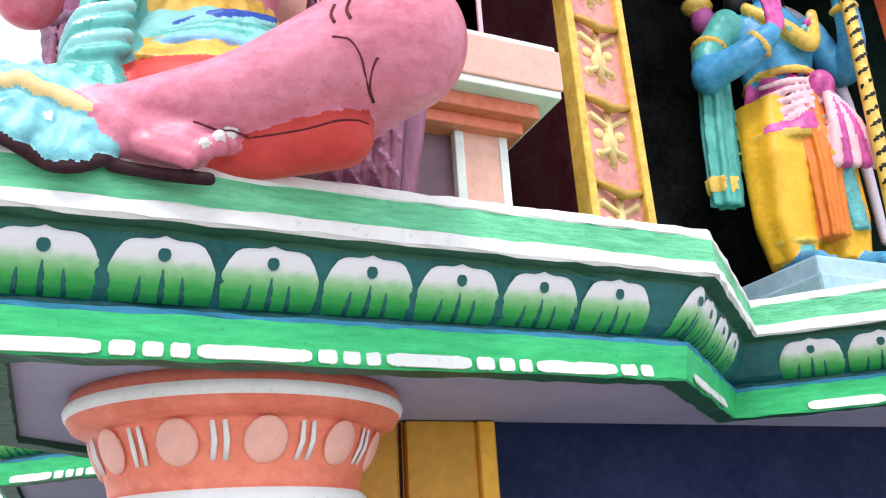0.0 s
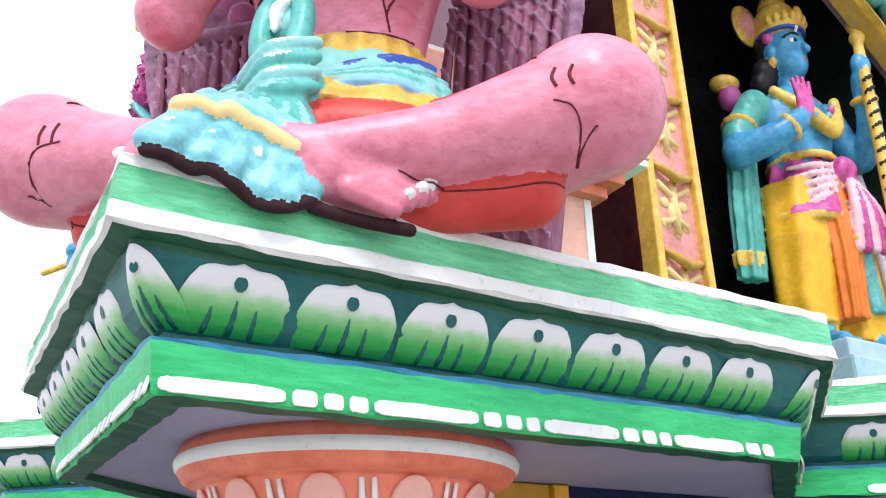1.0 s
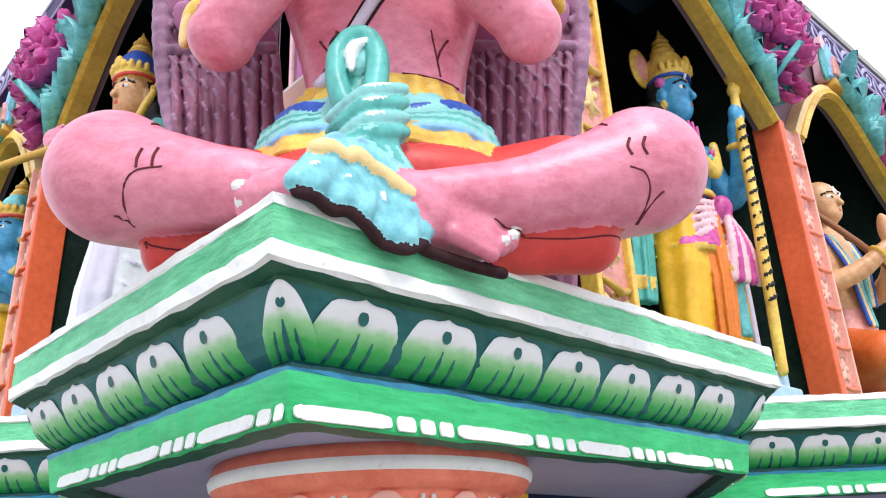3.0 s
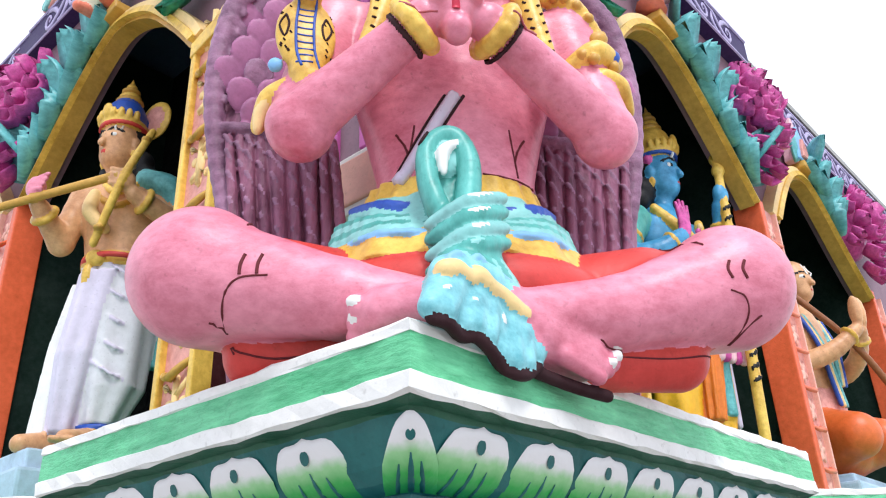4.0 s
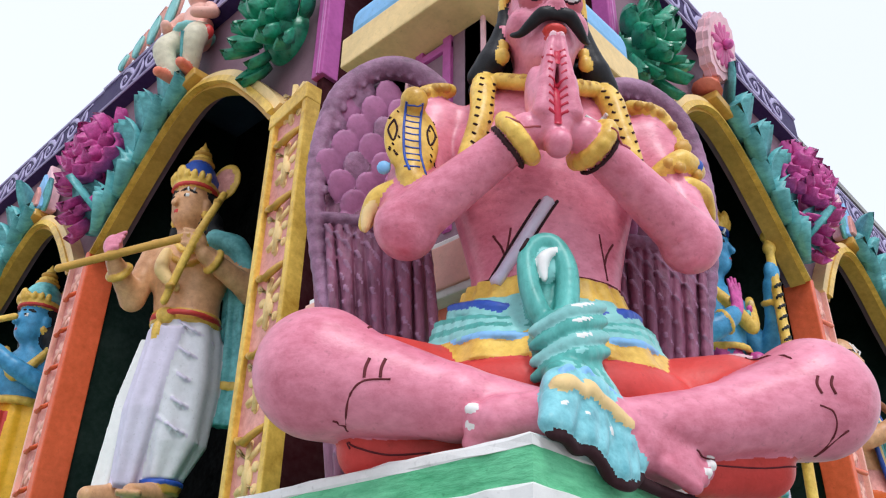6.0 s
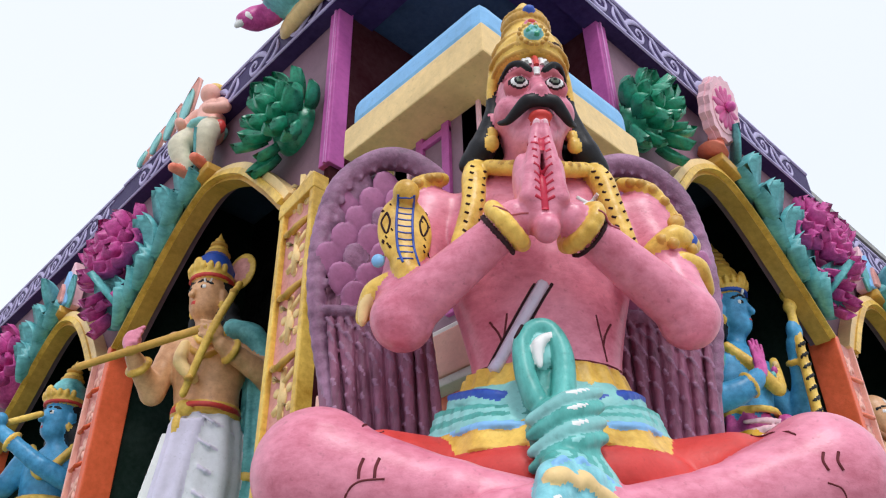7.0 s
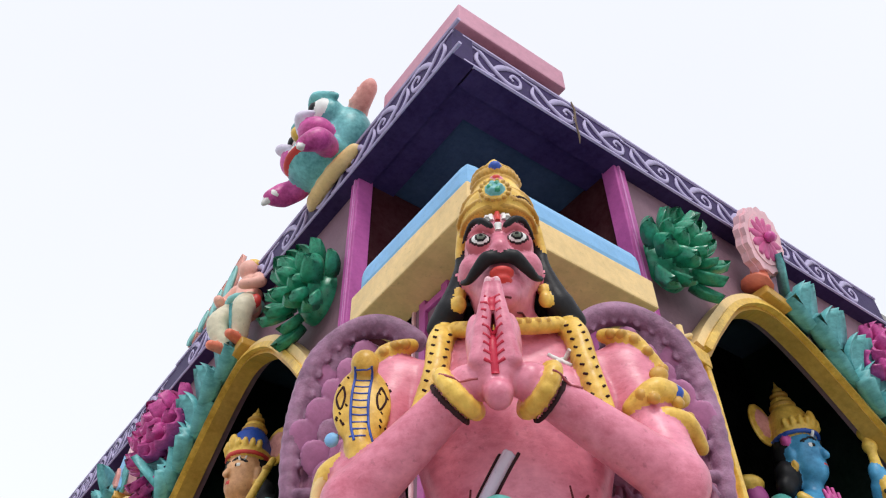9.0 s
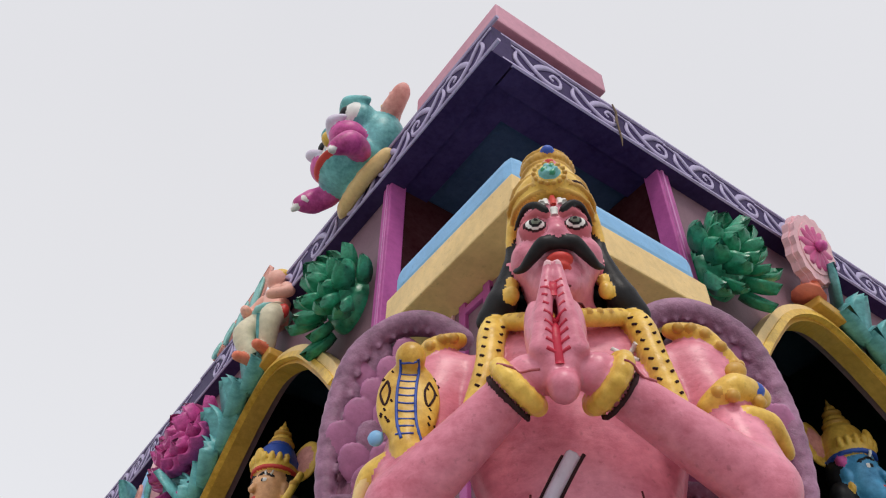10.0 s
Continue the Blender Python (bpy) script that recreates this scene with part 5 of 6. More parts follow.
def head(c, x, y, z, skin, hair=True, crown=True, fan=1, jewel=BLUE_D, yaw=0):
    """Head with its chin at z - 0.1, turned by yaw about its own axis."""
    cy, sy, ox, oy = math.cos(radians(yaw)), math.sin(radians(yaw)), x, y

    class Turned:
        """Passes forms on to the clay, turned about the neck."""
        def at(self, q):
            dx, dy = q[0] - ox, q[1] - oy
            return (ox + dx * cy - dy * sy, oy + dx * sy + dy * cy, q[2])

        def ball(self, q, r, m, k2=0.015):
            base.ball(self.at(q), r, m, k2, (0, 0, yaw))

        def cone(self, a, b, r1, r2, m, k2=0.015):
            base.cone(self.at(a), self.at(b), r1, r2, m, k2)

        def line(self, pts, r, m, k2=0.008):
            base.line([self.at(q) for q in pts], r, m, k2)

        def stack(self, rows, m, k2=0.015):
            base.stack(rows, m, k2)

        def ring(self, q, axis, R, r, m, k2=0.004, n=14):
            base.ring(self.at(q), axis, R, r, m, k2, n)
    base = c
    c = Turned()
    c.cone((x, y - 0.01, z - 0.16), (x, y, z - 0.07), 0.042, 0.04, skin, 0.012)
    c.ball((x, y, z), (0.074, 0.082, 0.102), skin, 0.012)
    c.ball((x, y + 0.03, z - 0.06), (0.048, 0.05, 0.045), skin, 0.02)
    c.cone((x, y + 0.074, z + 0.015), (x, y + 0.095, z - 0.028), 0.009, 0.014, skin, 0.008)
    c.ball((x, y + 0.072, z - 0.056), (0.018, 0.014, 0.008), REDC, 0.002)
    for s in (-1, 1):
        c.ball((x + s * 0.03, y + 0.068, z + 0.008), (0.016, 0.012, 0.009), WHITE, 0.0)
        c.ball((x + s * 0.03, y + 0.078, z + 0.008), 0.0065, BLACK, 0.0)
        c.line([(x + s * 0.01, y + 0.080, z + 0.030), (x + s * 0.034, y + 0.075, z + 0.036), (x + s * 0.06, y + 0.05, z + 0.024)], 0.0045, BLACK, 0.0)
        c.ball((x + s * 0.076, y - 0.005, z - 0.01), (0.012, 0.02, 0.028), skin, 0.004)
        c.ball((x + s * 0.078, y + 0.004, z - 0.052), (0.012, 0.012, 0.018), GOLD, 0.0)
    if hair:
        c.ball((x, y - 0.04, z + 0.01), (0.086, 0.07, 0.095), BLACK, 0.004)
        for s in (-1, 1):
            c.ball((x + s * 0.075, y - 0.045, z - 0.075), (0.05, 0.045, 0.055), BLACK, 0.01)
            c.ball((x + s * 0.10, y - 0.05, z - 0.115), (0.04, 0.035, 0.035), BLACK, 0.01)
    if crown:
        c.stack([(z + 0.055, x, y - 0.005, 0.084, 0.090), (z + 0.085, x, y - 0.005, 0.092, 0.098)], GOLD, 0.004)
        c.stack([(z + 0.085, x, y - 0.005, 0.085, 0.09), (z + 0.12, x, y - 0.01, 0.084, 0.088), (z + 0.165, x, y - 0.01, 0.066, 0.07), (z + 0.19, x, y - 0.01, 0.045, 0.045)], jewel, 0.002)
        c.ring((x, y - 0.005, z + 0.06), (0, 0, 1), 0.088, 0.007, REDC if fan > 0 else BLUE_D, 0.0, 16)
        for i in range(9):
            a = math.pi * (0.08 + 0.84 * i / 8)
            c.ball((x + 0.088 * math.cos(a), y + 0.092 * math.sin(a), z + 0.098), (0.013, 0.012, 0.020), GOLD, 0.002)
        c.ball((x, y + 0.09, z + 0.11), (0.022, 0.014, 0.03), GOLD, 0.002)
        for j, (dz, r) in enumerate(((0.195, 0.055), (0.215, 0.044), (0.24, 0.038), (0.262, 0.022))):
            c.ball((x, y - 0.01, z + dz), (r, r, 0.014), GOLD if j % 2 else GOLD_D, 0.002)
        c.cone((x, y - 0.01, z + 0.26), (x, y - 0.01, z + 0.30), 0.014, 0.004, GOLD, 0.004)
        # round fan behind the crown
        c.ball((x + 0.085 * fan, y - 0.075, z + 0.13), (0.078, 0.014, 0.082), GOLD, 0.0)
        c.ball((x + 0.085 * fan, y - 0.066, z + 0.13), (0.052, 0.012, 0.056), ROSE, 0.0)


def bow_bearer():
    c = Clay((-0.44, -0.2, -0.03), (0.56, 0.34, 1.40), 0.0062)
    # legs in yellow cloth, pleats, feet
    c.stack([(0.05, -0.09, 0.0, 0.072, 0.07), (0.16, -0.095, 0.0, 0.098, 0.085), (0.34, -0.075, 0.01, 0.118, 0.10), (0.52, -0.04, 0.0, 0.13, 0.105)], YELLOW, 0.01, 0.006, 6)
    c.stack([(0.05, 0.08, 0.02, 0.072, 0.07), (0.16, 0.085, 0.02, 0.094, 0.085), (0.34, 0.07, 0.02, 0.11, 0.095), (0.52, 0.04, 0.0, 0.12, 0.10)], YELLOW, 0.01, 0.006, 6)
    c.stack([(0.10, 0.005, 0.085, 0.045, 0.035), (0.3, 0.01, 0.10, 0.055, 0.04), (0.52, 0.02, 0.085, 0.05, 0.035)], paint("deep_orange_paint", (0.80, 0.20, 0.02), 0.36), 0.004, 0.006, 9)
    c.stack([(0.12, 0.095, 0.095, 0.03, 0.02), (0.45, 0.075, 0.105, 0.035, 0.025)], LEAFT, 0.004, 0.004, 5)
    for s in (-1, 1):
        c.stack([(0.055, s * 0.085, 0.01, 0.062, 0.062), (0.085, s * 0.086, 0.01, 0.07, 0.068)], LEAFT, 0.002)
        c.stack([(0.09, s * 0.087, 0.01, 0.078, 0.074), (0.105, s * 0.088, 0.01, 0.082, 0.076)], GOLD, 0.002)
        c.cone((s * 0.09, 0.0, 0.045), (s * 0.11, 0.14, 0.02), 0.042, 0.028, BLUE_S, 0.01)
        for i in range(4):
            c.ball((s * 0.11 + (i - 1.5) * 0.017, 0.165, 0.016), (0.010, 0.018, 0.012), BLUE_S, 0.004)
    # rose wrap round the hips
    c.stack([(0.385, -0.025, 0.01, 0.148, 0.116), (0.405, -0.025, 0.01, 0.152, 0.120)], GOLD, 0.008)
    c.stack([(0.40, -0.02, 0.01, 0.16, 0.12), (0.50, 0.0, 0.0, 0.15, 0.112), (0.56, 0.0, 0.0, 0.128, 0.095), (0.59, 0.0, 0.0, 0.118, 0.088)], FLOWER, 0.006, 0.006, 8)
    for i in range(5):
        c.line([(-0.13, 0.07, 0.42 + 0.032 * i), (-0.05, 0.115, 0.45 + 0.026 * i), (0.06, 0.115, 0.50 + 0.016 * i)], [0.006, 0.010, 0.006], PINK_L, 0.006)
    c.ball((0.06, 0.12, 0.545), (0.045, 0.04, 0.045), FLOWER, 0.006)
    for i in range(5):
        c.line([(0.06, 0.135, 0.52), (0.05 + 0.022 * i, 0.145, 0.42), (0.03 + 0.035 * i, 0.14, 0.30)], [0.012, 0.016, 0.018], FLOWER if i % 2 else PINK_L, 0.004)
        c.ball((0.03 + 0.035 * i, 0.142, 0.32), (0.018, 0.016, 0.016), GOLD, 0.002)
    # trunk, arms
    c.stack([(0.56, 0.0, 0.0, 0.115, 0.085), (0.64, 0.0, 0.0, 0.125, 0.09), (0.72, 0.0, 0.0, 0.148, 0.098), (0.79, 0.0, -0.005, 0.15, 0.09), (0.84, 0, 0, 0.09, 0.07), (0.87, 0, 0, 0.05, 0.05)], BLUE_S, 0.01)
    c.ring((0.0, 0.0, 0.60), (0, 0, 1), 0.11, 0.012, GOLD, 0.003, 18)
    c.line([(-0.16, 0.0, 0.79), (-0.27, 0.02, 0.66)], [0.056, 0.05], TEAL, 0.02)
    c.line([(-0.24, 0.01, 0.70), (-0.285, 0.03, 0.60)], [0.052, 0.05], BLUE_S, 0.01)
    c.line([(-0.285, 0.03, 0.60), (-0.20, 0.13, 0.62), (-0.12, 0.165, 0.67)], [0.05, 0.042, 0.032], BLUE_S, 0.01)
    c.ring((-0.155, 0.15, 0.645), (0.08, 0.05, 0.06), 0.038, 0.010, GOLD)
    c.ring((-0.25, 0.015, 0.69), (-0.05, 0.02, -0.1), 0.054, 0.009, GOLD)
    c.ball((-0.10, 0.18, 0.72), (0.034, 0.016, 0.05), FLOWER, 0.01)
    for i in range(4):
        c.cone((-0.125 + 0.017 * i, 0.18, 0.75), (-0.135 + 0.022 * i, 0.18, 0.812 - 0.012 * abs(i - 1.5)), 0.010, 0.007, FLOWER, 0.003)
    c.line([(0.16, 0.0, 0.79), (0.235, 0.03, 0.65), (0.235, 0.11, 0.71), (0.205, 0.15, 0.87)], [0.055, 0.048, 0.042, 0.032], BLUE_S, 0.015)
    c.ring((0.215, 0.135, 0.80), (-0.03, 0.04, 0.2), 0.038, 0.009, GOLD)
    c.ball((0.205, 0.165, 0.91), (0.036, 0.03, 0.045), BLUE_S, 0.008)
    # bow staff with dark winding
    A, B = Vector((0.13, 0.19, 0.0)), Vector((0.215, 0.17, 1.04))
    c.line([A, (0.17, 0.185, 0.5), B], [0.020, 0.022, 0.018], GOLD, 0.0)
    for i in range(16):
        p = A.lerp(B, 0.22 + 0.04 * i)
        c.line([(p.x - 0.022, p.y + 0.012, p.z - 0.012), (p.x, p.y + 0.026, p.z), (p.x + 0.022, p.y + 0.010, p.z + 0.012)], 0.0055, BLACK, 0.0)
    for dz, r in ((0.0, 0.028), (0.05, 0.032), (0.11, 0.020), (0.15, 0.028), (0.18, 0.018)):
        c.ball((B.x + dz * 0.1, B.y, B.z + dz - 0.03), (r, r, 0.026), GOLD, 0.003)
    c.line([(0.13, -0.10, 0.95), (0.22, -0.06, 0.85), (0.25, 0.0, 0.55), (0.24, 0.02, 0.12)], [0.018, 0.024, 0.02, 0.015], LAV, 0.0)
    # shawl down one side, garland, quiver
    c.stack([(0.26, -0.27, -0.02, 0.055, 0.03), (0.30, -0.27, -0.02, 0.058, 0.032)], GOLD, 0.002, 0.004, 7)
    c.stack([(0.22, -0.27, -0.02, 0.05, 0.028), (0.45, -0.25, -0.02, 0.055, 0.032), (0.70, -0.22, -0.02, 0.05, 0.035)], TEAL, 0.008, 0.006, 7)
    c.line([(-0.10, 0.05, 0.83), (-0.02, 0.105, 0.74), (0.06, 0.125, 0.68), (0.12, 0.09, 0.80)], [0.018, 0.026, 0.026, 0.018], GOLD, 0.003)
    for i in range(8):
        c.ball((-0.05 + 0.02 * i, 0.13 - 0.002 * i, 0.76 - 0.05 * math.sin(i * 0.5)), 0.013, (FLOWER, CREAM, LEAFT)[i % 3], 0.0)
    c.ball((-0.185, -0.08, 0.86), (0.045, 0.04, 0.05), MAGENTA, 0.0)
    c.ball((-0.20, -0.08, 0.91), (0.06, 0.045, 0.028), GOLD, 0.0)
    head(c, 0.01, 0.02, 1.0, BLUE_S, True, True, -1, GOLD, -12)
    c.ball((-0.06, 0.03, 1.045), (0.022, 0.02, 0.022), FLOWER, 0.0)
    c.stroke([(0.01, 1.035), (0.01, 1.06)], 0.006, WHITE, 3)
    tagged(c.build("standing_statue", facing("R", 2.36, 0.80, 3.262, 12, 1.25) @ Matrix.Diagonal((0.84, 0.84, 1, 1))), "blue painted statue in yellow and rose cloth holding a bow", "statue", "niche statues")


def flute_player():
    c = Clay((-0.78, -0.2, -0.03), (0.42, 0.36, 1.44), 0.0064)
    c.stack([(0.09, 0.01, 0.0, 0.07, 0.07), (0.2, 0.03, 0.0, 0.11, 0.095), (0.40, 0.03, 0.0, 0.125, 0.105), (0.56, 0.01, 0.0, 0.13, 0.10), (0.62, 0.0, 0.0, 0.12, 0.09)], paint("white_cloth_paint", (0.72, 0.71, 0.76), 0.4, 0.1), 0.01, 0.005, 7)
    c.stack([(0.06, -0.10, 0.02, 0.05, 0.05), (0.3, -0.075, 0.045, 0.075, 0.07), (0.58, -0.035, 0.035, 0.08, 0.078)], LAV, 0.015, 0.006, 6)
    c.stack([(0.02, -0.19, -0.05, 0.04, 0.03), (0.35, -0.15, -0.04, 0.05, 0.03), (0.56, -0.10, -0.02, 0.05, 0.04)], WHITE, 0.01, 0.006, 5)
    for i in range(5):
        z = 0.20 + 0.085 * i
        c.line([(-0.02, 0.095, z + 0.07), (0.05, 0.104, z + 0.03), (0.13, 0.045, z)], [0.002, 0.006, 0.002], LAV, 0.014)
    c.stack([(0.07, 0.01, 0.0, 0.075, 0.072), (0.085, 0.01, 0.0, 0.078, 0.074)], BLUE_D, 0.0)
    c.stack([(0.045, 0.01, 0.0, 0.065, 0.065), (0.07, 0.01, 0.0, 0.07, 0.07)], GOLD_D, 0.0)
    c.cone((0.01, 0.0, 0.04), (-0.05, 0.16, 0.018), 0.045, 0.03, SKIN, 0.01)
    for i in range(5):
        c.ball((-0.05 + 0.016 * (i - 2), 0.19, 0.014), (0.010, 0.02, 0.012), SKIN, 0.004)
    c.cone((-0.13, -0.02, 0.04), (-0.20, 0.10, 0.018), 0.04, 0.028, SKIN, 0.01)
    # belt, trunk
    c.stack([(0.605, 0, 0, 0.13, 0.10), (0.65, 0, 0, 0.128, 0.098)], GOLD, 0.003)
    c.ring((0, 0, 0.628), (0, 0, 1), 0.122, 0.010, REDC, 0.0, 18)
    c.ball((-0.06, 0.10, 0.62), (0.034, 0.02, 0.03), GOLD, 0.0)
    c.ball((-0.08, 0.10, 0.56), (0.018, 0.016, 0.04), GOLD, 0.002)
    c.stack([(0.64, 0, 0, 0.12, 0.092), (0.72, -0.01, 0, 0.125, 0.095), (0.82, -0.02, 0, 0.155, 0.105), (0.89, -0.02, 0, 0.155, 0.092), (0.94, -0.03, 0, 0.085, 0.07), (0.97, -0.03, 0, 0.05, 0.05)], SKIN, 0.01)
    # arms: one along the flute, one across the chest
    c.line([(-0.155, 0, 0.90), (-0.205, 0.03, 0.70)], [0.050, 0.046], SKIN, 0.012)
    c.line([(-0.205, 0.03, 0.70), (-0.265, 0.15, 0.78)], [0.046, 0.030], SKIN, 0.012)
    c.ring((-0.248, 0.118, 0.758), (-0.06, 0.12, 0.08), 0.040, 0.012, GOLD)
    c.ball((-0.275, 0.175, 0.83), (0.034, 0.028, 0.042), PINK, 0.008)
    for i in range(4):
        c.cone((-0.285 + 0.004 * i, 0.19, 0.805 + 0.016 * i), (-0.25 + 0.006 * i, 0.205, 0.815 + 0.018 * i), 0.011, 0.009, PINK, 0.003)
    c.line([(0.13, 0, 0.90), (0.225, 0.02, 0.765)], [0.055, 0.050], SKIN, 0.012)
    c.line([(0.225, 0.02, 0.765), (0.05, 0.155, 0.835)], [0.048, 0.030], SKIN, 0.012)
    c.ring((0.085, 0.13, 0.82), (-0.17, 0.13, 0.07), 0.040, 0.012, GOLD)
    c.ball((0.02, 0.175, 0.872), (0.036, 0.028, 0.040), SKIN, 0.008)
    for i in range(4):
        c.cone((0.025, 0.19, 0.850 + 0.016 * i), (-0.025, 0.205, 0.848 + 0.018 * i), 0.011, 0.009, SKIN, 0.003)
    c.line([(-0.01, 0.195, 0.882), (-0.44, 0.185, 0.725)], [0.016, 0.014], GOLD_D, 0.0, 1.0, 1)
    c.line([(0.085, 0.150, 1.085), (0.015, 0.198, 0.87), (-0.065, 0.140, 0.655)], [0.014, 0.016, 0.015], GOLD, 0.0)
    for t in (0.1, 0.35, 0.7, 0.9):
        c.ball((0.085 - 0.150 * t, 0.170, 1.085 - 0.43 * t), (0.018, 0.02, 0.011), GOLD_D, 0.0)
    # shawl
    c.line([(0.06, 0.07, 0.94), (0.15, 0.05, 0.92), (0.20, 0.02, 0.84)], [0.03, 0.045, 0.04], LEAFT, 0.008)
    c.stack([(0.28, 0.19, -0.03, 0.05, 0.03), (0.5, 0.19, -0.03, 0.05, 0.035), (0.9, 0.16, -0.04, 0.045, 0.035)], LEAFT, 0.008, 0.006, 6)
    c.stack([(0.40, 0.19, -0.03, 0.058, 0.04), (0.43, 0.19, -0.03, 0.058, 0.04)], GOLD, 0.0, 0.004, 6)
    for r, z, m in ((0.07, 0.93, GOLD), (0.09, 0.88, GOLD_D)):
        c.line([(-0.02 - r, 0.06, z), (-0.02, 0.115, z - 0.07), (-0.02 + r, 0.06, z)], 0.011, m, 0.002)
    c.line([(-0.10, 0.09, 0.86), (-0.10, 0.12, 0.78), (-0.04, 0.115, 0.72)], [0.02, 0.026, 0.018], CREAM, 0.004)
    head(c, -0.05, 0.03, 1.085, SKIN, True, True, 1, BLUE_D, 34)
    for s in (-1, 1):
        c.stroke([(-0.05 + s * 0.01, 1.115), (-0.05 + s * 0.013, 1.135)], 0.004, WHITE, 3)
    tagged(c.build("standing_statue", facing("L", 2.11, 0.70, 3.270, -52, 1.11) @ Matrix.Diagonal((0.92, 0.92, 1, 1))), "tan painted statue in white cloth and blue shawl playing a flute", "statue", "niche statues")


def blue_player():
    c = Clay((-0.46, -0.2, -0.03), (0.34, 0.34, 1.36), 0.0075)
    c.stack([(0.05, 0, 0, 0.10, 0.08), (0.3, 0, 0, 0.15, 0.11), (0.55, 0, 0, 0.14, 0.10), (0.6, 0, 0, 0.12, 0.09)], YELLOW, 0.01, 0.007, 9)
    c.ring((0, 0, 0.60), (0, 0, 1), 0.115, 0.018, GOLD, 0.003, 18)
    c.stack([(0.22, -0.03, 0.11, 0.04, 0.03), (0.55, -0.03, 0.10, 0.035, 0.03)], REDC, 0.004, 0.005, 6)
    for s in (-1, 1):
        c.cone((s * 0.06, 0.02, 0.04), (s * 0.08, 0.15, 0.02), 0.04, 0.03, BLUE_S, 0.01)
    c.stack([(0.58, 0, 0, 0.112, 0.085), (0.68, 0, 0, 0.125, 0.095), (0.78, 0, 0, 0.14, 0.09), (0.84, 0, 0, 0.08, 0.065), (0.87, 0, 0, 0.05, 0.05)], BLUE_S, 0.01)
    c.line([(-0.14, 0, 0.79), (-0.20, 0.04, 0.66), (-0.26, 0.15, 0.74), (-0.29, 0.19, 0.88)], [0.05, 0.045, 0.038, 0.028], BLUE_S, 0.012)
    c.line([(0.14, 0, 0.79), (0.18, 0.05, 0.66), (0.02, 0.17, 0.72), (-0.17, 0.20, 0.86)], [0.05, 0.045, 0.038, 0.028], BLUE_S, 0.012)
    c.ball((-0.29, 0.20, 0.93), (0.035, 0.03, 0.04), BLUE_S, 0.006)
    c.ball((-0.19, 0.21, 0.91), (0.035, 0.03, 0.035), BLUE_S, 0.006)
    c.line([(-0.42, 0.21, 0.82), (-0.05, 0.15, 0.96)], 0.015, GOLD, 0.0, 1.0, 1)
    for p, a in (((-0.275, 0.165, 0.80), (-0.02, 0.03, 0.14)), ((-0.12, 0.19, 0.82), (-0.15, 0.03, 0.1)), ((0.165, 0.02, 0.73), (0.03, 0.04, -0.1))):
        c.ring(p, a, 0.038, 0.010, GOLD)
    c.line([(-0.09, 0.06, 0.84), (0, 0.12, 0.70), (0.09, 0.06, 0.84)], [0.016, 0.024, 0.016], GOLD, 0.003)
    c.line([(0.08, 0.02, 0.86), (0.15, 0.0, 0.83), (0.17, -0.02, 0.70)], [0.03, 0.035, 0.03], ROSE, 0.006)
    head(c, -0.01, 0.03, 0.98, BLUE_S, True, True, 1, LEAFT, 34)
    tagged(c.build("standing_statue", facing("L", 3.38, 0.62, 3.236, -48, 1.10)), "deep blue painted statue in yellow cloth playing a flute", "statue", "niche statues")


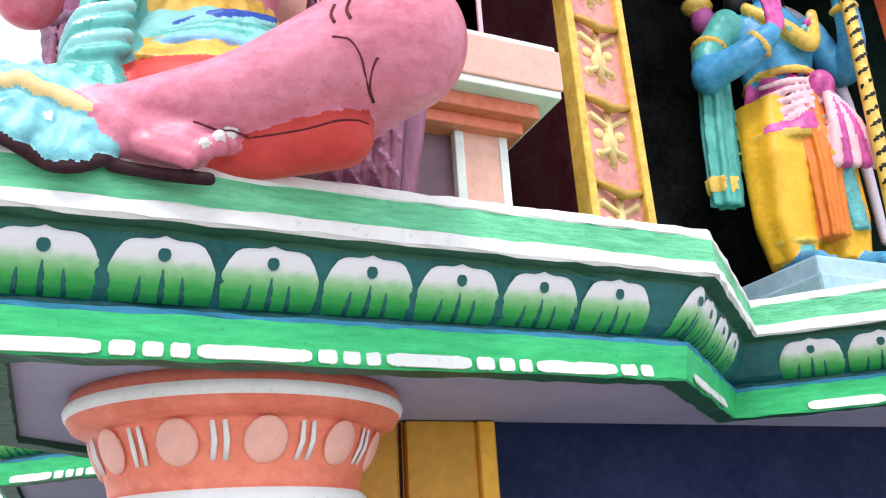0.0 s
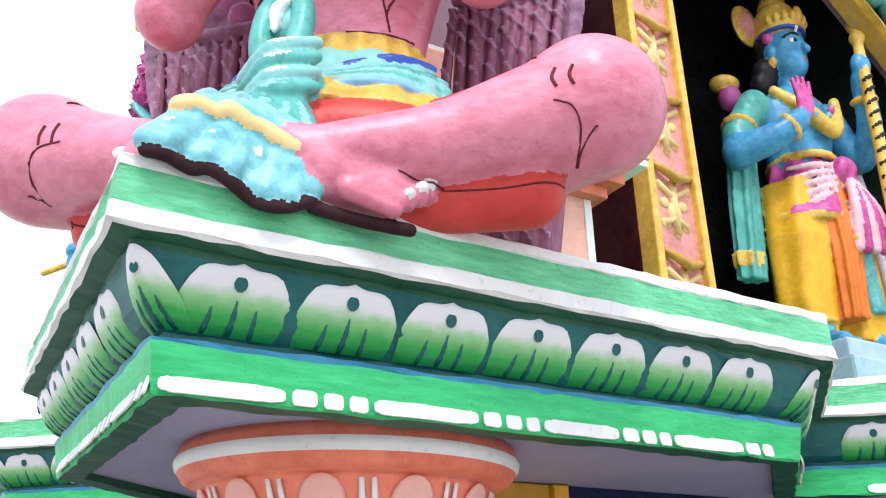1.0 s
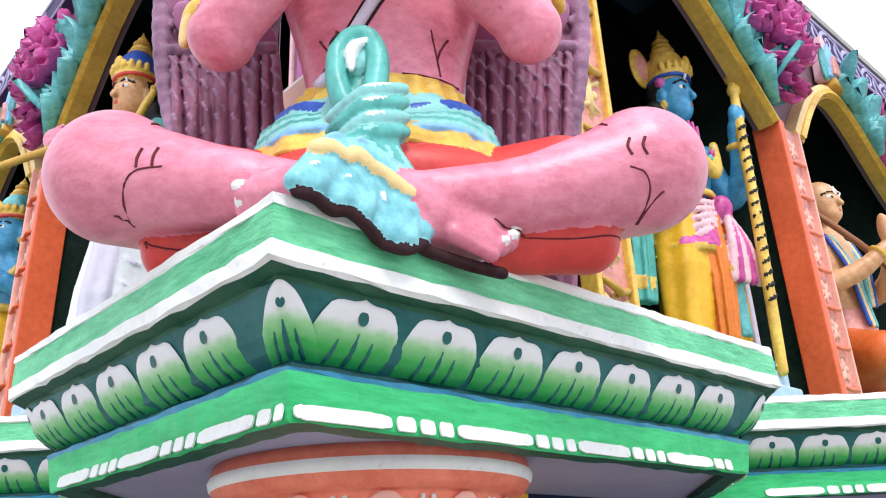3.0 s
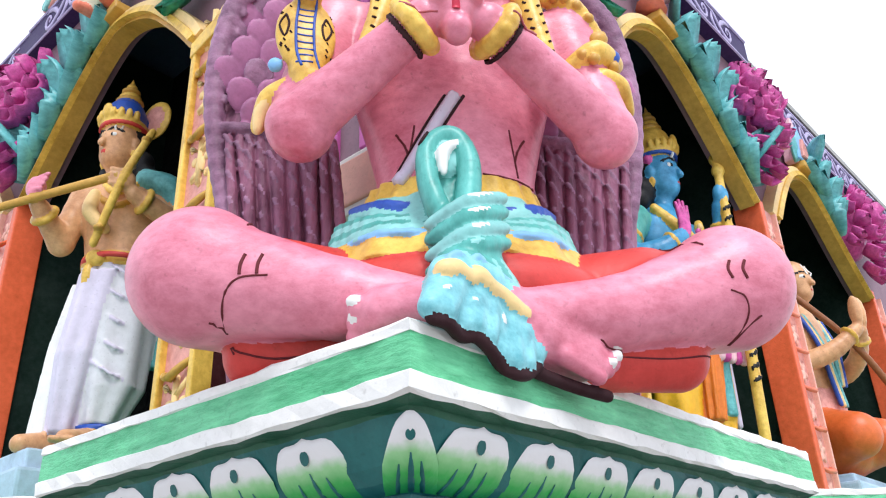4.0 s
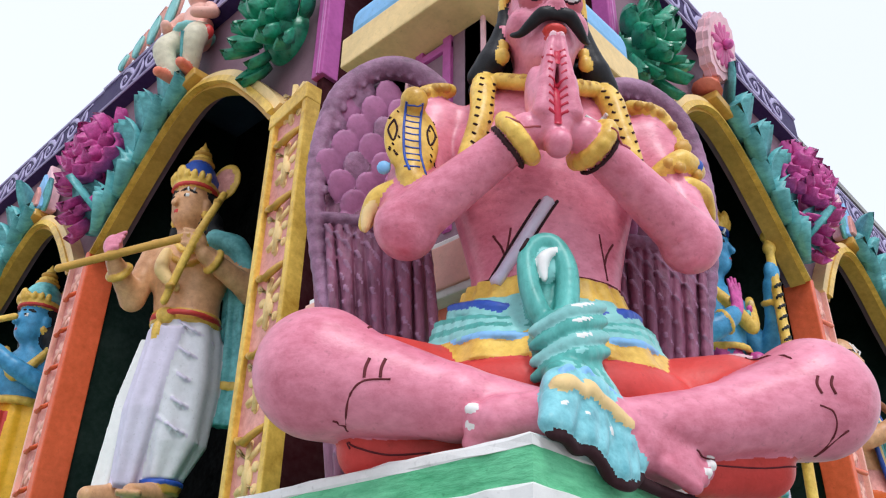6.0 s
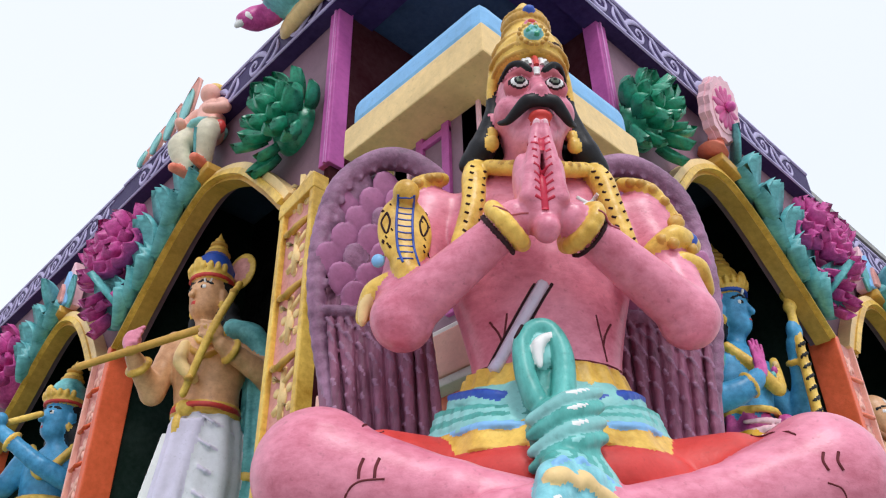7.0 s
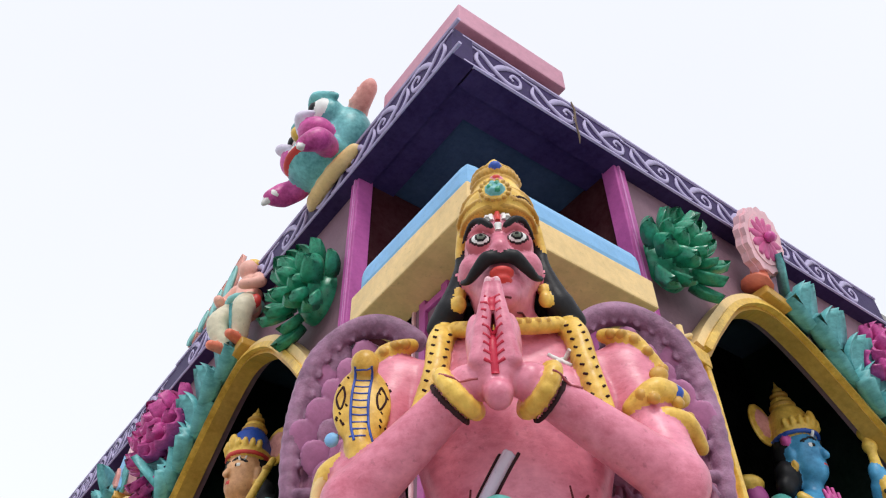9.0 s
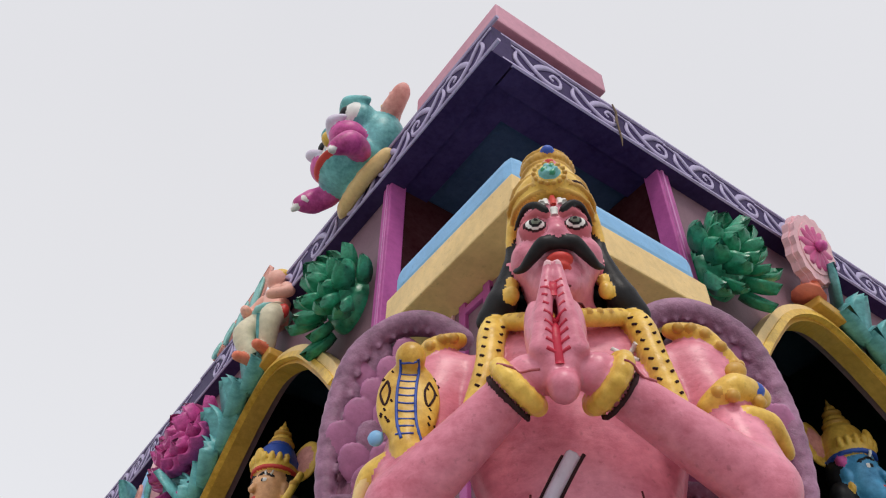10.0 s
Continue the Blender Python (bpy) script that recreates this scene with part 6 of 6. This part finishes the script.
def kneeling_monk():
    c = Clay((-0.36, -0.24, -0.03), (0.42, 0.38, 1.22), 0.0072)
    OR = paint("saffron_robe_paint", (0.68, 0.13, 0.02), 0.34)
    c.ball((0.0, 0.0, 0.12), (0.20, 0.19, 0.13), OR, 0.02)
    for s in (-1, 1):
        c.cone((s * 0.08, -0.02, 0.22), (s * 0.12, 0.20, 0.16), 0.115, 0.10, OR, 0.02)
        c.cone((s * 0.12, 0.20, 0.15), (s * 0.10, -0.05, 0.04), 0.085, 0.05, OR, 0.02)
    c.stack([(0.26, 0, 0, 0.14, 0.11), (0.45, 0, 0, 0.135, 0.10), (0.62, 0, 0, 0.16, 0.105), (0.72, 0, 0, 0.155, 0.09), (0.78, 0, 0.01, 0.085, 0.065), (0.82, 0, 0.01, 0.052, 0.05)], SKIN, 0.01)
    c.stack([(0.24, 0, 0, 0.15, 0.12), (0.40, 0, 0, 0.145, 0.11)], ROSE, 0.01, 0.006, 8)
    for s in (-1, 1):
        c.line([(s * 0.155, 0, 0.72), (s * 0.20, 0.04, 0.52), (s * 0.12, 0.18, 0.54), (s * 0.02, 0.27, 0.64)], [0.055, 0.048, 0.042, 0.03], SKIN, 0.012)
        c.ball((s * 0.018, 0.285, 0.72), (0.020, 0.030, 0.08), SKIN, 0.006)
        c.ring((s * 0.05, 0.245, 0.61), (-s * 0.1, 0.09, 0.1), 0.038, 0.010, GOLD)
    for dx, m in ((-0.09, BLUE_D), (-0.065, CREAM), (-0.04, LEAFT)):
        c.line([(dx - 0.02, 0.06, 0.76), (dx, 0.115, 0.60), (dx + 0.03, 0.125, 0.42), (dx + 0.05, 0.13, 0.32)], 0.011, m, 0.002)
        c.line([(-dx + 0.02, 0.06, 0.76), (-dx, 0.115, 0.60), (-dx - 0.03, 0.125, 0.42)], 0.011, m, 0.002)
    c.line([(-0.24, -0.05, 1.02), (0.02, 0.22, 0.60), (0.22, 0.34, 0.20)], 0.016, paint("brown_staff_paint", (0.28, 0.10, 0.03), 0.4), 0.0)
    head(c, 0.0, 0.03, 0.95, SKIN, False, False, 1, GOLD, 8)
    c.ball((0, 0.01, 0.985), (0.084, 0.09, 0.09), SKIN, 0.01)
    c.ball((0, -0.075, 1.0), (0.03, 0.03, 0.035), BLACK, 0.004)
    for x in (-0.016, 0.016):
        c.stroke([(x, 0.97), (x, 1.03)], 0.0045, WHITE, 4)
    tagged(c.build("kneeling_statue", facing("R", 3.22, 0.62, 3.236, 8)), "tan painted shaven statue in saffron robe kneeling with joined palms", "statue", "niche statues")


bow_bearer()
flute_player()
blue_player()
kneeling_monk()
for side, u, w, d0, d1 in (("R", 2.31, 0.24, 0.56, 1.02), ("L", 2.30, 0.27, 0.44, 0.86), ("L", 3.30, 0.22, 0.46, 0.82), ("R", 3.24, 0.24, 0.44, 0.86)):
    bm = bmesh.new()
    prism(bm, side, rect(u - w, u + w, TOP + 0.004, 3.20), d0, d1, 0, 0.012)
    prism(bm, side, rect(u - w + 0.03, u + w - 0.03, 3.195, 3.264 if u < 3 else 3.236), d0 + 0.03, d1 - 0.03, 0, 0.008)
    tagged(part("statue_base", bm, paint("pale_blue_base_paint", (0.42, 0.55, 0.68), 0.5)), "pale blue painted cement base under a niche statue", "base", "statue bases")


# ---- flowers and leaves on the wall ----
def leaf_mesh(name, L, W, cup, curl, mat, vein=0.0, round_tip=False):
    """A thick pointed leaf growing along +z, its face towards -y."""
    bm = bmesh.new()
    nv, nu = 7, 6
    front, back = {}, {}
    for j in range(nv + 1):
        t = j / nv
        w = W * 0.5 * (math.sin(math.pi * (0.12 + 0.88 * t)) ** 0.75 if not round_tip else math.sin(math.pi * (0.10 + 0.80 * t)) ** 0.6)
        if j == nv and not round_tip:
            w = W * 0.02
        for i in range(nu + 1):
            a = -1 + 2 * i / nu
            y = -cup * (a * a) + curl * t * t - vein * max(0, 1 - abs(a) * 3)
            front[i, j] = bm.verts.new((a * w, y, L * t))
            back[i, j] = bm.verts.new((a * w * 0.96, y + 0.012 + 0.010 * (1 - abs(a)), L * t * 0.985))
    for j in range(nv):
        for i in range(nu):
            bm.faces.new((front[i, j], front[i + 1, j], front[i + 1, j + 1], front[i, j + 1]))
            bm.faces.new((back[i, j], back[i, j + 1], back[i + 1, j + 1], back[i + 1, j]))
        for i in (0, nu):
            bm.faces.new((front[i, j], front[i, j + 1], back[i, j + 1], back[i, j]))
    for i in range(nu):
        for j in (0, nv):
            bm.faces.new((front[i, j], back[i, j], back[i + 1, j], front[i + 1, j]))
    bmesh.ops.recalc_face_normals(bm, faces=bm.faces)
    me = bpy.data.meshes.new(name)
    bm.to_mesh(me)
    bm.free()
    me.materials.append(mat)
    me.polygons.foreach_set("use_smooth", [True] * len(me.polygons))
    return me


def aim(at, along, face):
    z = Vector(along).normalized()
    y = -Vector(face)
    y = (y - z * y.dot(z)).normalized()
    x = y.cross(z)
    return Matrix(((x.x, y.x, z.x, at[0]), (x.y, y.y, z.y, at[1]), (x.z, y.z, z.z, at[2]), (0, 0, 0, 1)))


PETAL_M = [leaf_mesh("petal", 0.125, 0.165, 0.040, -0.040, FLOWER, 0.004, True), leaf_mesh("petal", 0.135, 0.13, 0.036, -0.020, FLOWER, 0.008)]
LEAF_G = [leaf_mesh("leaf", 0.135, 0.120, 0.030, -0.030, LEAFG, 0.016), leaf_mesh("leaf", 0.125, 0.130, 0.028, -0.034, LEAFG, 0.016)]
LEAF_T = [leaf_mesh("leaf", 0.20, 0.18, 0.012, -0.02, LEAFT, 0.014, True), leaf_mesh("leaf", 0.24, 0.17, 0.012, -0.015, LEAFT, 0.014)]


def cluster(name, side, u, z, ru, rz, n, meshes, pname, label, category, tail, height=0.13, seed=1):
    rnd = random.Random(seed)
    d = F + 0.055
    thing = new(name)
    thing.matrix_basis = T(side, u, d, z)
    bm = bmesh.new()
    bmesh.ops.create_icosphere(bm, subdivisions=3, radius=1.0, matrix=Matrix.Diagonal((ru * 0.86, height * 0.7, rz * 0.86, 1)))
    part("heart", bm, meshes[0].materials[0], thing, "", True)
    for i in range(n):
        r = math.sqrt((i + 0.5) / n)
        a = i * 2.39996 + rnd.uniform(-0.15, 0.15)
        x, w = math.cos(a) * r, math.sin(a) * r
        sag = 1.0 + (0.45 if w < -0.5 else 0.0) * tail
        x *= 1.0 if w > -0.3 else max(0.25, 1.0 + 0.8 * tail * (w + 0.3))
        p = (x * ru, -height * math.sqrt(max(0, 1 - r * r)) * 0.9 + 0.0, w * rz * sag)
        out = Vector((x * 0.95, -0.85 + 0.55 * r, w * 0.95 - 0.10))
        up = Vector((-x * 0.2, -1, -w * 0.2 + 0.45))
        m4 = aim(p, out, up if r > 0.25 else Vector((0, -0.3, 1)))
        s = rnd.uniform(0.8, 1.08) * (0.72 + 0.26 * r)
        share(pname, meshes[i % len(meshes)], m4 @ Matrix.Rotation(rnd.uniform(-0.2, 0.2), 4, "Z") @ Matrix.Scale(s, 4), thing)
    return tagged(thing, label, category, name + "s")


def spray(side, pts, label):
    """Leaves laid along a line on the wall, each pointing up it."""
    thing = new("leaf_spray")
    thing.matrix_basis = T(side, pts[0][0], F + 0.035, pts[0][1])
    line = spline([(u - pts[0][0], 0, z - pts[0][1]) for u, z in pts], 4)
    flip = 1 if side == "R" else -1
    k = 0
    for i in range(0, len(line) - 1, 3):
        t = (line[i + 1] - line[i]).normalized()
        for s in (-1, 1):
            n = Vector((-t.z * s, 0, t.x * s))
            along = (t * 0.9 + n * 0.65) if s * flip else t
            p = line[i] + n * 0.012
            a2 = Vector((along.x * flip, -0.22, along.z))
            share("leaf", LEAF_T[k % 2 if i else 0], aim((p.x * flip, -0.012 * (k % 3) - 0.01, p.z), a2, (0, -1, 0.3)) @ Matrix.Diagonal((1.15, 2.4, 0.95 + 0.1 * (k % 2), 1)), thing)
            k += 1
    share("leaf", LEAF_T[1], aim((line[-1].x * flip, -0.02, line[-1].z), Vector(((line[-1] - line[-2]).x * flip, -0.02, (line[-1] - line[-2]).z)), (0, -1, 0.3)), thing)
    tagged(thing, label, "leaf ornament", "leaf sprays")


for side in "RL":
    cluster("flower_cluster", side, 2.84, 4.90, 0.205, 0.225, 44, PETAL_M, "petal", "magenta painted cement flower cluster tapering down over a pier", "flower ornament", 1.0, 0.15, 3)
    cluster("green_rosette", side, 1.45 if side == "R" else 1.53, 4.91, 0.130, 0.130, 22, LEAF_G, "leaf", "dark green painted cement rosette of pointed leaves on mauve wall", "leaf ornament", 0.15, 0.13, 5)
    cluster("flower_cluster", side, 4.30, 4.86, 0.20, 0.22, 36, PETAL_M, "petal", "magenta painted cement flower cluster tapering down over a pier", "flower ornament", 1.0, 0.14, 8)
    spray(side, [(2.62, 4.70), (2.50, 4.84), (2.36, 4.97), (2.20, 5.08)], "turquoise painted cement leaves beside the arch")
    spray(side, [(3.90, 4.72), (3.80, 4.84), (3.70, 4.93), (3.60, 5.0)], "turquoise painted cement leaves beside the arch")
    spray(side, [(2.80, 4.56), (2.775, 4.62)], "small turquoise painted leaves over the pier")


# ---- ornaments on the keystones and the roof edge ----
def medallion():
    th = new("flower_medallion")
    th.matrix_basis = T("R", 2.0, 0.435, 5.27) @ pose(0, 0, 0, 12, 0, 0) @ Matrix.Scale(1.15, 4)

    def disc(name, r0, y0, y1, mat, n=28, wob=0.0):
        bm = bmesh.new()
        a = [bm.verts.new((r0 * (1 + wob * math.cos(14 * 2 * math.pi * k / n)) * math.cos(2 * math.pi * k / n), y0, r0 * 1.25 * (1 + wob * math.cos(14 * 2 * math.pi * k / n)) * math.sin(2 * math.pi * k / n))) for k in range(n)]
        f = bm.faces.new(a)
        r = bmesh.ops.extrude_face_region(bm, geom=[f])
        bmesh.ops.translate(bm, verts=[v for v in r["geom"] if isinstance(v, bmesh.types.BMVert)], vec=(0, y1 - y0, 0))
        return part(name, bm, mat, th)
    disc("backing", 0.118, 0.026, 0.0, PINK_L, 56, 0.04)
    disc("rim", 0.112, 0.0, -0.02, PINK_L, 56, 0.04)
    disc("field", 0.088, -0.01, -0.024, PINK_L)
    pm = leaf_mesh("petal", 0.075, 0.04, -0.006, 0.0, paint("rose_petal_paint", (0.62, 0.10, 0.28)), 0.0, True)
    for k in range(12):
        a = 2 * math.pi * k / 12
        share("petal", pm, aim((0.014 * math.cos(a), -0.032, 0.017 * math.sin(a)), (math.cos(a), 0.05, 1.2 * math.sin(a)), (0, -1, 0)), th)
    bm = bmesh.new()
    bmesh.ops.create_icosphere(bm, subdivisions=2, radius=0.022, matrix=Matrix.Translation((0, -0.045, 0)))
    part("centre", bm, FLOWER, th, "", True)
    bm = bmesh.new()
    tube(bm, [(-0.02, 0.02, -0.20), (0.0, 0.02, -0.155), (0.0, 0.02, -0.12)], [0.06, 0.035, 0.03], 10)
    part("foot", bm, PEACH, th, "", True)
    tagged(th, "oval pink flower medallion with scalloped rim on the arch top", "medallion")


medallion()


def crest_shield(side, u, z):
    th = new("crest_shield")
    th.matrix_basis = T(side, u, F - 0.02, z)
    pts = [(-0.10, -0.02), (-0.07, 0.16), (-0.03, 0.24), (0.0, 0.30), (0.04, 0.24), (0.09, 0.17), (0.10, -0.02)]
    for nm, s, y0, y1, m in (("rim", 1.0, 0.06, 0.0, PINK_L), ("field", 0.75, 0.02, -0.018, SKYB), ("boss", 0.42, 0.0, -0.035, ROSE)):
        bm = bmesh.new()
        f = bm.faces.new([bm.verts.new((x * s, y0, z2 * s + 0.03 * (1 - s))) for x, z2 in pts])
        r = bmesh.ops.extrude_face_region(bm, geom=[f])
        bmesh.ops.translate(bm, verts=[v for v in r["geom"] if isinstance(v, bmesh.types.BMVert)], vec=(0, y1 - y0, 0))
        bmesh.ops.bevel(bm, geom=list(bm.edges), offset=0.006, segments=1, affect="EDGES")
        part(nm, bm, m, th)
    for s in (-1, 1):
        share("leaf", LEAF_T[1], aim((s * 0.08, 0.0, -0.03), (s * 0.5, -0.1, 0.8), (0, -1, 0)) @ Matrix.Scale(0.75, 4), th)
    tagged(th, "small pink and blue painted crest shield on the arch top", "crest", "crest shields")


for side in "RL":
    crest_shield(side, 3.47, 4.97)


def roof_crest():
    for i, (u, h) in enumerate(((2.42, 0.34), (2.60, 0.27), (2.76, 0.21), (2.90, 0.16))):
        th = new("roof_crest")
        th.matrix_basis = T("L", u, 0.50, 5.545)
        me = leaf_mesh("flame", h, 0.17 - 0.02 * i, 0.012, 0.03, paint("salmon_paint", (0.74, 0.33, 0.26), 0.45), 0.012)
        share("flame", me, Matrix.Identity(4), th)
        share("inner_flame", leaf_mesh("inner_flame", h * 0.72, 0.10 - 0.012 * i, 0.01, 0.02, TEAL_L, 0.008), Matrix.Translation((0.0, -0.014, 0)), th)
        tagged(th, "salmon and pale blue flame-shaped crest on the eave", "crest", "roof crests")


roof_crest()


def beast_head():
    """Guardian mask with round eyes and tusks, looking out over the eave."""
    c = Clay((-0.34, -0.12, -0.16), (0.34, 0.34, 0.56), 0.008)
    c.ball((0, 0.05, 0.22), (0.22, 0.15, 0.20), LEAFT, 0.02)
    c.ball((0, 0.14, 0.06), (0.17, 0.14, 0.10), LEAFT, 0.03)
    for s in (-1, 1):
        c.ball((s * 0.11, 0.16, 0.28), (0.085, 0.075, 0.085), LEAFT, 0.02)
        c.ball((s * 0.115, 0.195, 0.28), (0.068, 0.055, 0.068), WHITE, 0.0)
        c.ball((s * 0.115, 0.245, 0.275), (0.030, 0.018, 0.034), BLACK, 0.0)
        c.line([(s * 0.03, 0.21, 0.345), (s * 0.11, 0.235, 0.375), (s * 0.20, 0.17, 0.33)], [0.02, 0.026, 0.016], LEAFT, 0.006)
        c.line([(s * 0.04, 0.225, 0.36), (s * 0.11, 0.25, 0.392), (s * 0.20, 0.18, 0.345)], 0.008, BLACK, 0.0)
        c.ball((s * 0.10, 0.20, 0.13), (0.085, 0.085, 0.075), FLOWER, 0.006)
        c.line([(s * 0.06, 0.26, 0.15), (s * 0.11, 0.29, 0.18), (s * 0.15, 0.25, 0.20)], [0.022, 0.026, 0.012], LAV, 0.004)
        c.line([(s * 0.15, 0.16, 0.02), (s * 0.19, 0.22, -0.02), (s * 0.18, 0.28, -0.08)], [0.05, 0.055, 0.03], FLOWER, 0.008)
        c.line([(s * 0.17, 0.27, -0.07), (s * 0.19, 0.30, -0.12)], [0.028, 0.012], WHITE, 0.002)
        c.line([(s * 0.20, 0.05, 0.34), (s * 0.27, 0.04, 0.40), (s * 0.25, 0.02, 0.50)], [0.05, 0.04, 0.012], ROSE, 0.01)
    c.ball((0, 0.24, 0.21), (0.045, 0.05, 0.04), GOLD, 0.006)
    c.ball((0, 0.22, 0.03), (0.12, 0.07, 0.025), REDC, 0.004)
    for i in range(7):
        c.ball((-0.09 + 0.03 * i, 0.275 - 0.002 * abs(i - 3) ** 2, 0.052), (0.012, 0.012, 0.02), WHITE, 0.0)
    for i in range(5):
        c.line([((i - 2) * 0.07, 0.02, 0.36), ((i - 2) * 0.09, 0.02, 0.44), ((i - 2) * 0.085, 0.05, 0.52)], [0.04, 0.03, 0.008], (ROSE, GOLD)[i % 2], 0.008)
    c.line([(-0.20, 0.05, 0.0), (-0.1, 0.09, -0.05), (0.1, 0.09, -0.05), (0.20, 0.05, 0.0)], 0.035, CREAM, 0.01)
    tagged(c.build("beast_mask", facing("L", 1.44, 0.56, 5.50, 4, 0.95)), "turquoise and magenta guardian mask with round white eyes on the eave", "statue")


beast_head()


def small_figure():
    c = Clay((-0.2, -0.12, -0.03), (0.2, 0.22, 0.66), 0.007)
    IV = paint("ivory_paint", (0.72, 0.66, 0.48), 0.42)
    for s in (-1, 1):
        c.line([(s * 0.05, 0.02, 0.30), (s * 0.10, 0.09, 0.19), (s * 0.06, 0.05, 0.05)], [0.062, 0.058, 0.042], IV, 0.012)
        c.cone((s * 0.06, 0.04, 0.03), (s * 0.075, 0.12, 0.02), 0.034, 0.026, PEACH, 0.006)
        c.line([(s * 0.09, 0.02, 0.46), (s * 0.15, 0.05, 0.38), (s * 0.10, 0.12, 0.34)], [0.036, 0.032, 0.026], PEACH_L, 0.01)
        c.ball((s * 0.13, 0.04, 0.26), (0.03, 0.03, 0.045), REDC, 0.006)
    c.stack([(0.26, 0, 0.01, 0.10, 0.08), (0.40, 0, 0, 0.085, 0.07), (0.48, 0, 0, 0.09, 0.065), (0.52, 0, 0, 0.04, 0.04)], PEACH_L, 0.01)
    c.ring((0, 0.01, 0.31), (0, 0, 1), 0.09, 0.02, TEAL_L, 0.004)
    c.ball((0, 0.03, 0.56), (0.055, 0.06, 0.065), PEACH_L, 0.01)
    c.ball((0, 0.0, 0.60), (0.06, 0.06, 0.05), GOLD, 0.004)
    tagged(c.build("small_statue", facing("L", 2.10, 0.50, 5.03, -15, 0.86)), "small ivory and peach painted dwarf statue standing on the arch top", "statue")


small_figure()

# frayed string hanging from the eave
cu = bmesh.new()
tube(cu, [(1.06, 0.497, 5.56), (1.062, 0.49, 5.50), (1.058, 0.492, 5.42), (1.066, 0.495, 5.33), (1.063, 0.497, 5.29)], [0.003, 0.005, 0.004, 0.004, 0.001], 5)
tube(cu, [(1.06, 0.493, 5.47), (1.05, 0.49, 5.44), (1.054, 0.49, 5.40)], [0.003, 0.004, 0.001], 5)
tagged(part("hanging_string", cu, paint("dry_fibre", (0.16, 0.11, 0.07), 0.8)), "frayed brown string hanging from the purple eave", "string")


# ---- petals and dashes of the ledge ----
PL = [Vector(p) for p in LINE_L]
petal_row(PL[4], PL[5], 0.158, 0.1435, 7, PETAL_ME[0.140])
petal_row(PL[3], PL[4], 0.084, 0.1455, 5, PETAL_ME[0.140])
petal_row(PL[5], PL[6], 0.110, 0.142, 3, PETAL_ME[0.128])
petal_row(PL[6], PL[7], 0.110, 0.142, 3, PETAL_ME[0.140])
petal_row(PL[7], PL[8], 0.160, 0.1435, 18, PETAL_ME[0.140])
petal_row(PL[2], PL[3], 0.110, 0.142, 3, PETAL_ME[0.128])
petal_row(PL[1], PL[2], 0.110, 0.142, 3, PETAL_ME[0.140])
petal_row(PL[0], PL[1], (PL[1] - PL[0]).length - 0.16 - 0.1435 * 9, 0.1435, 10, PETAL_ME[0.140])
# corner petals
for (x, y), ang, half in (((0, 0), -45, 45), ((1.2, 0), 20, 21), ((-0.02, 0.88), -110, 21), ((1.97, -0.015), -21, 21), ((-0.06, 1.61), -67, 21)):
    share("petal", CORNER_ME[half], Matrix.Translation((x, y, 2.903)) @ Matrix.Rotation(radians(ang), 4, "Z"), LEDGE)
for i in range(8):
    a, b = PL[i], PL[i + 1]
    if i == 0:
        a = b + (a - b).normalized() * 1.6
    if i == 7:
        b = a + (b - a).normalized() * 2.0
    dash_row(a, b, 0.079)
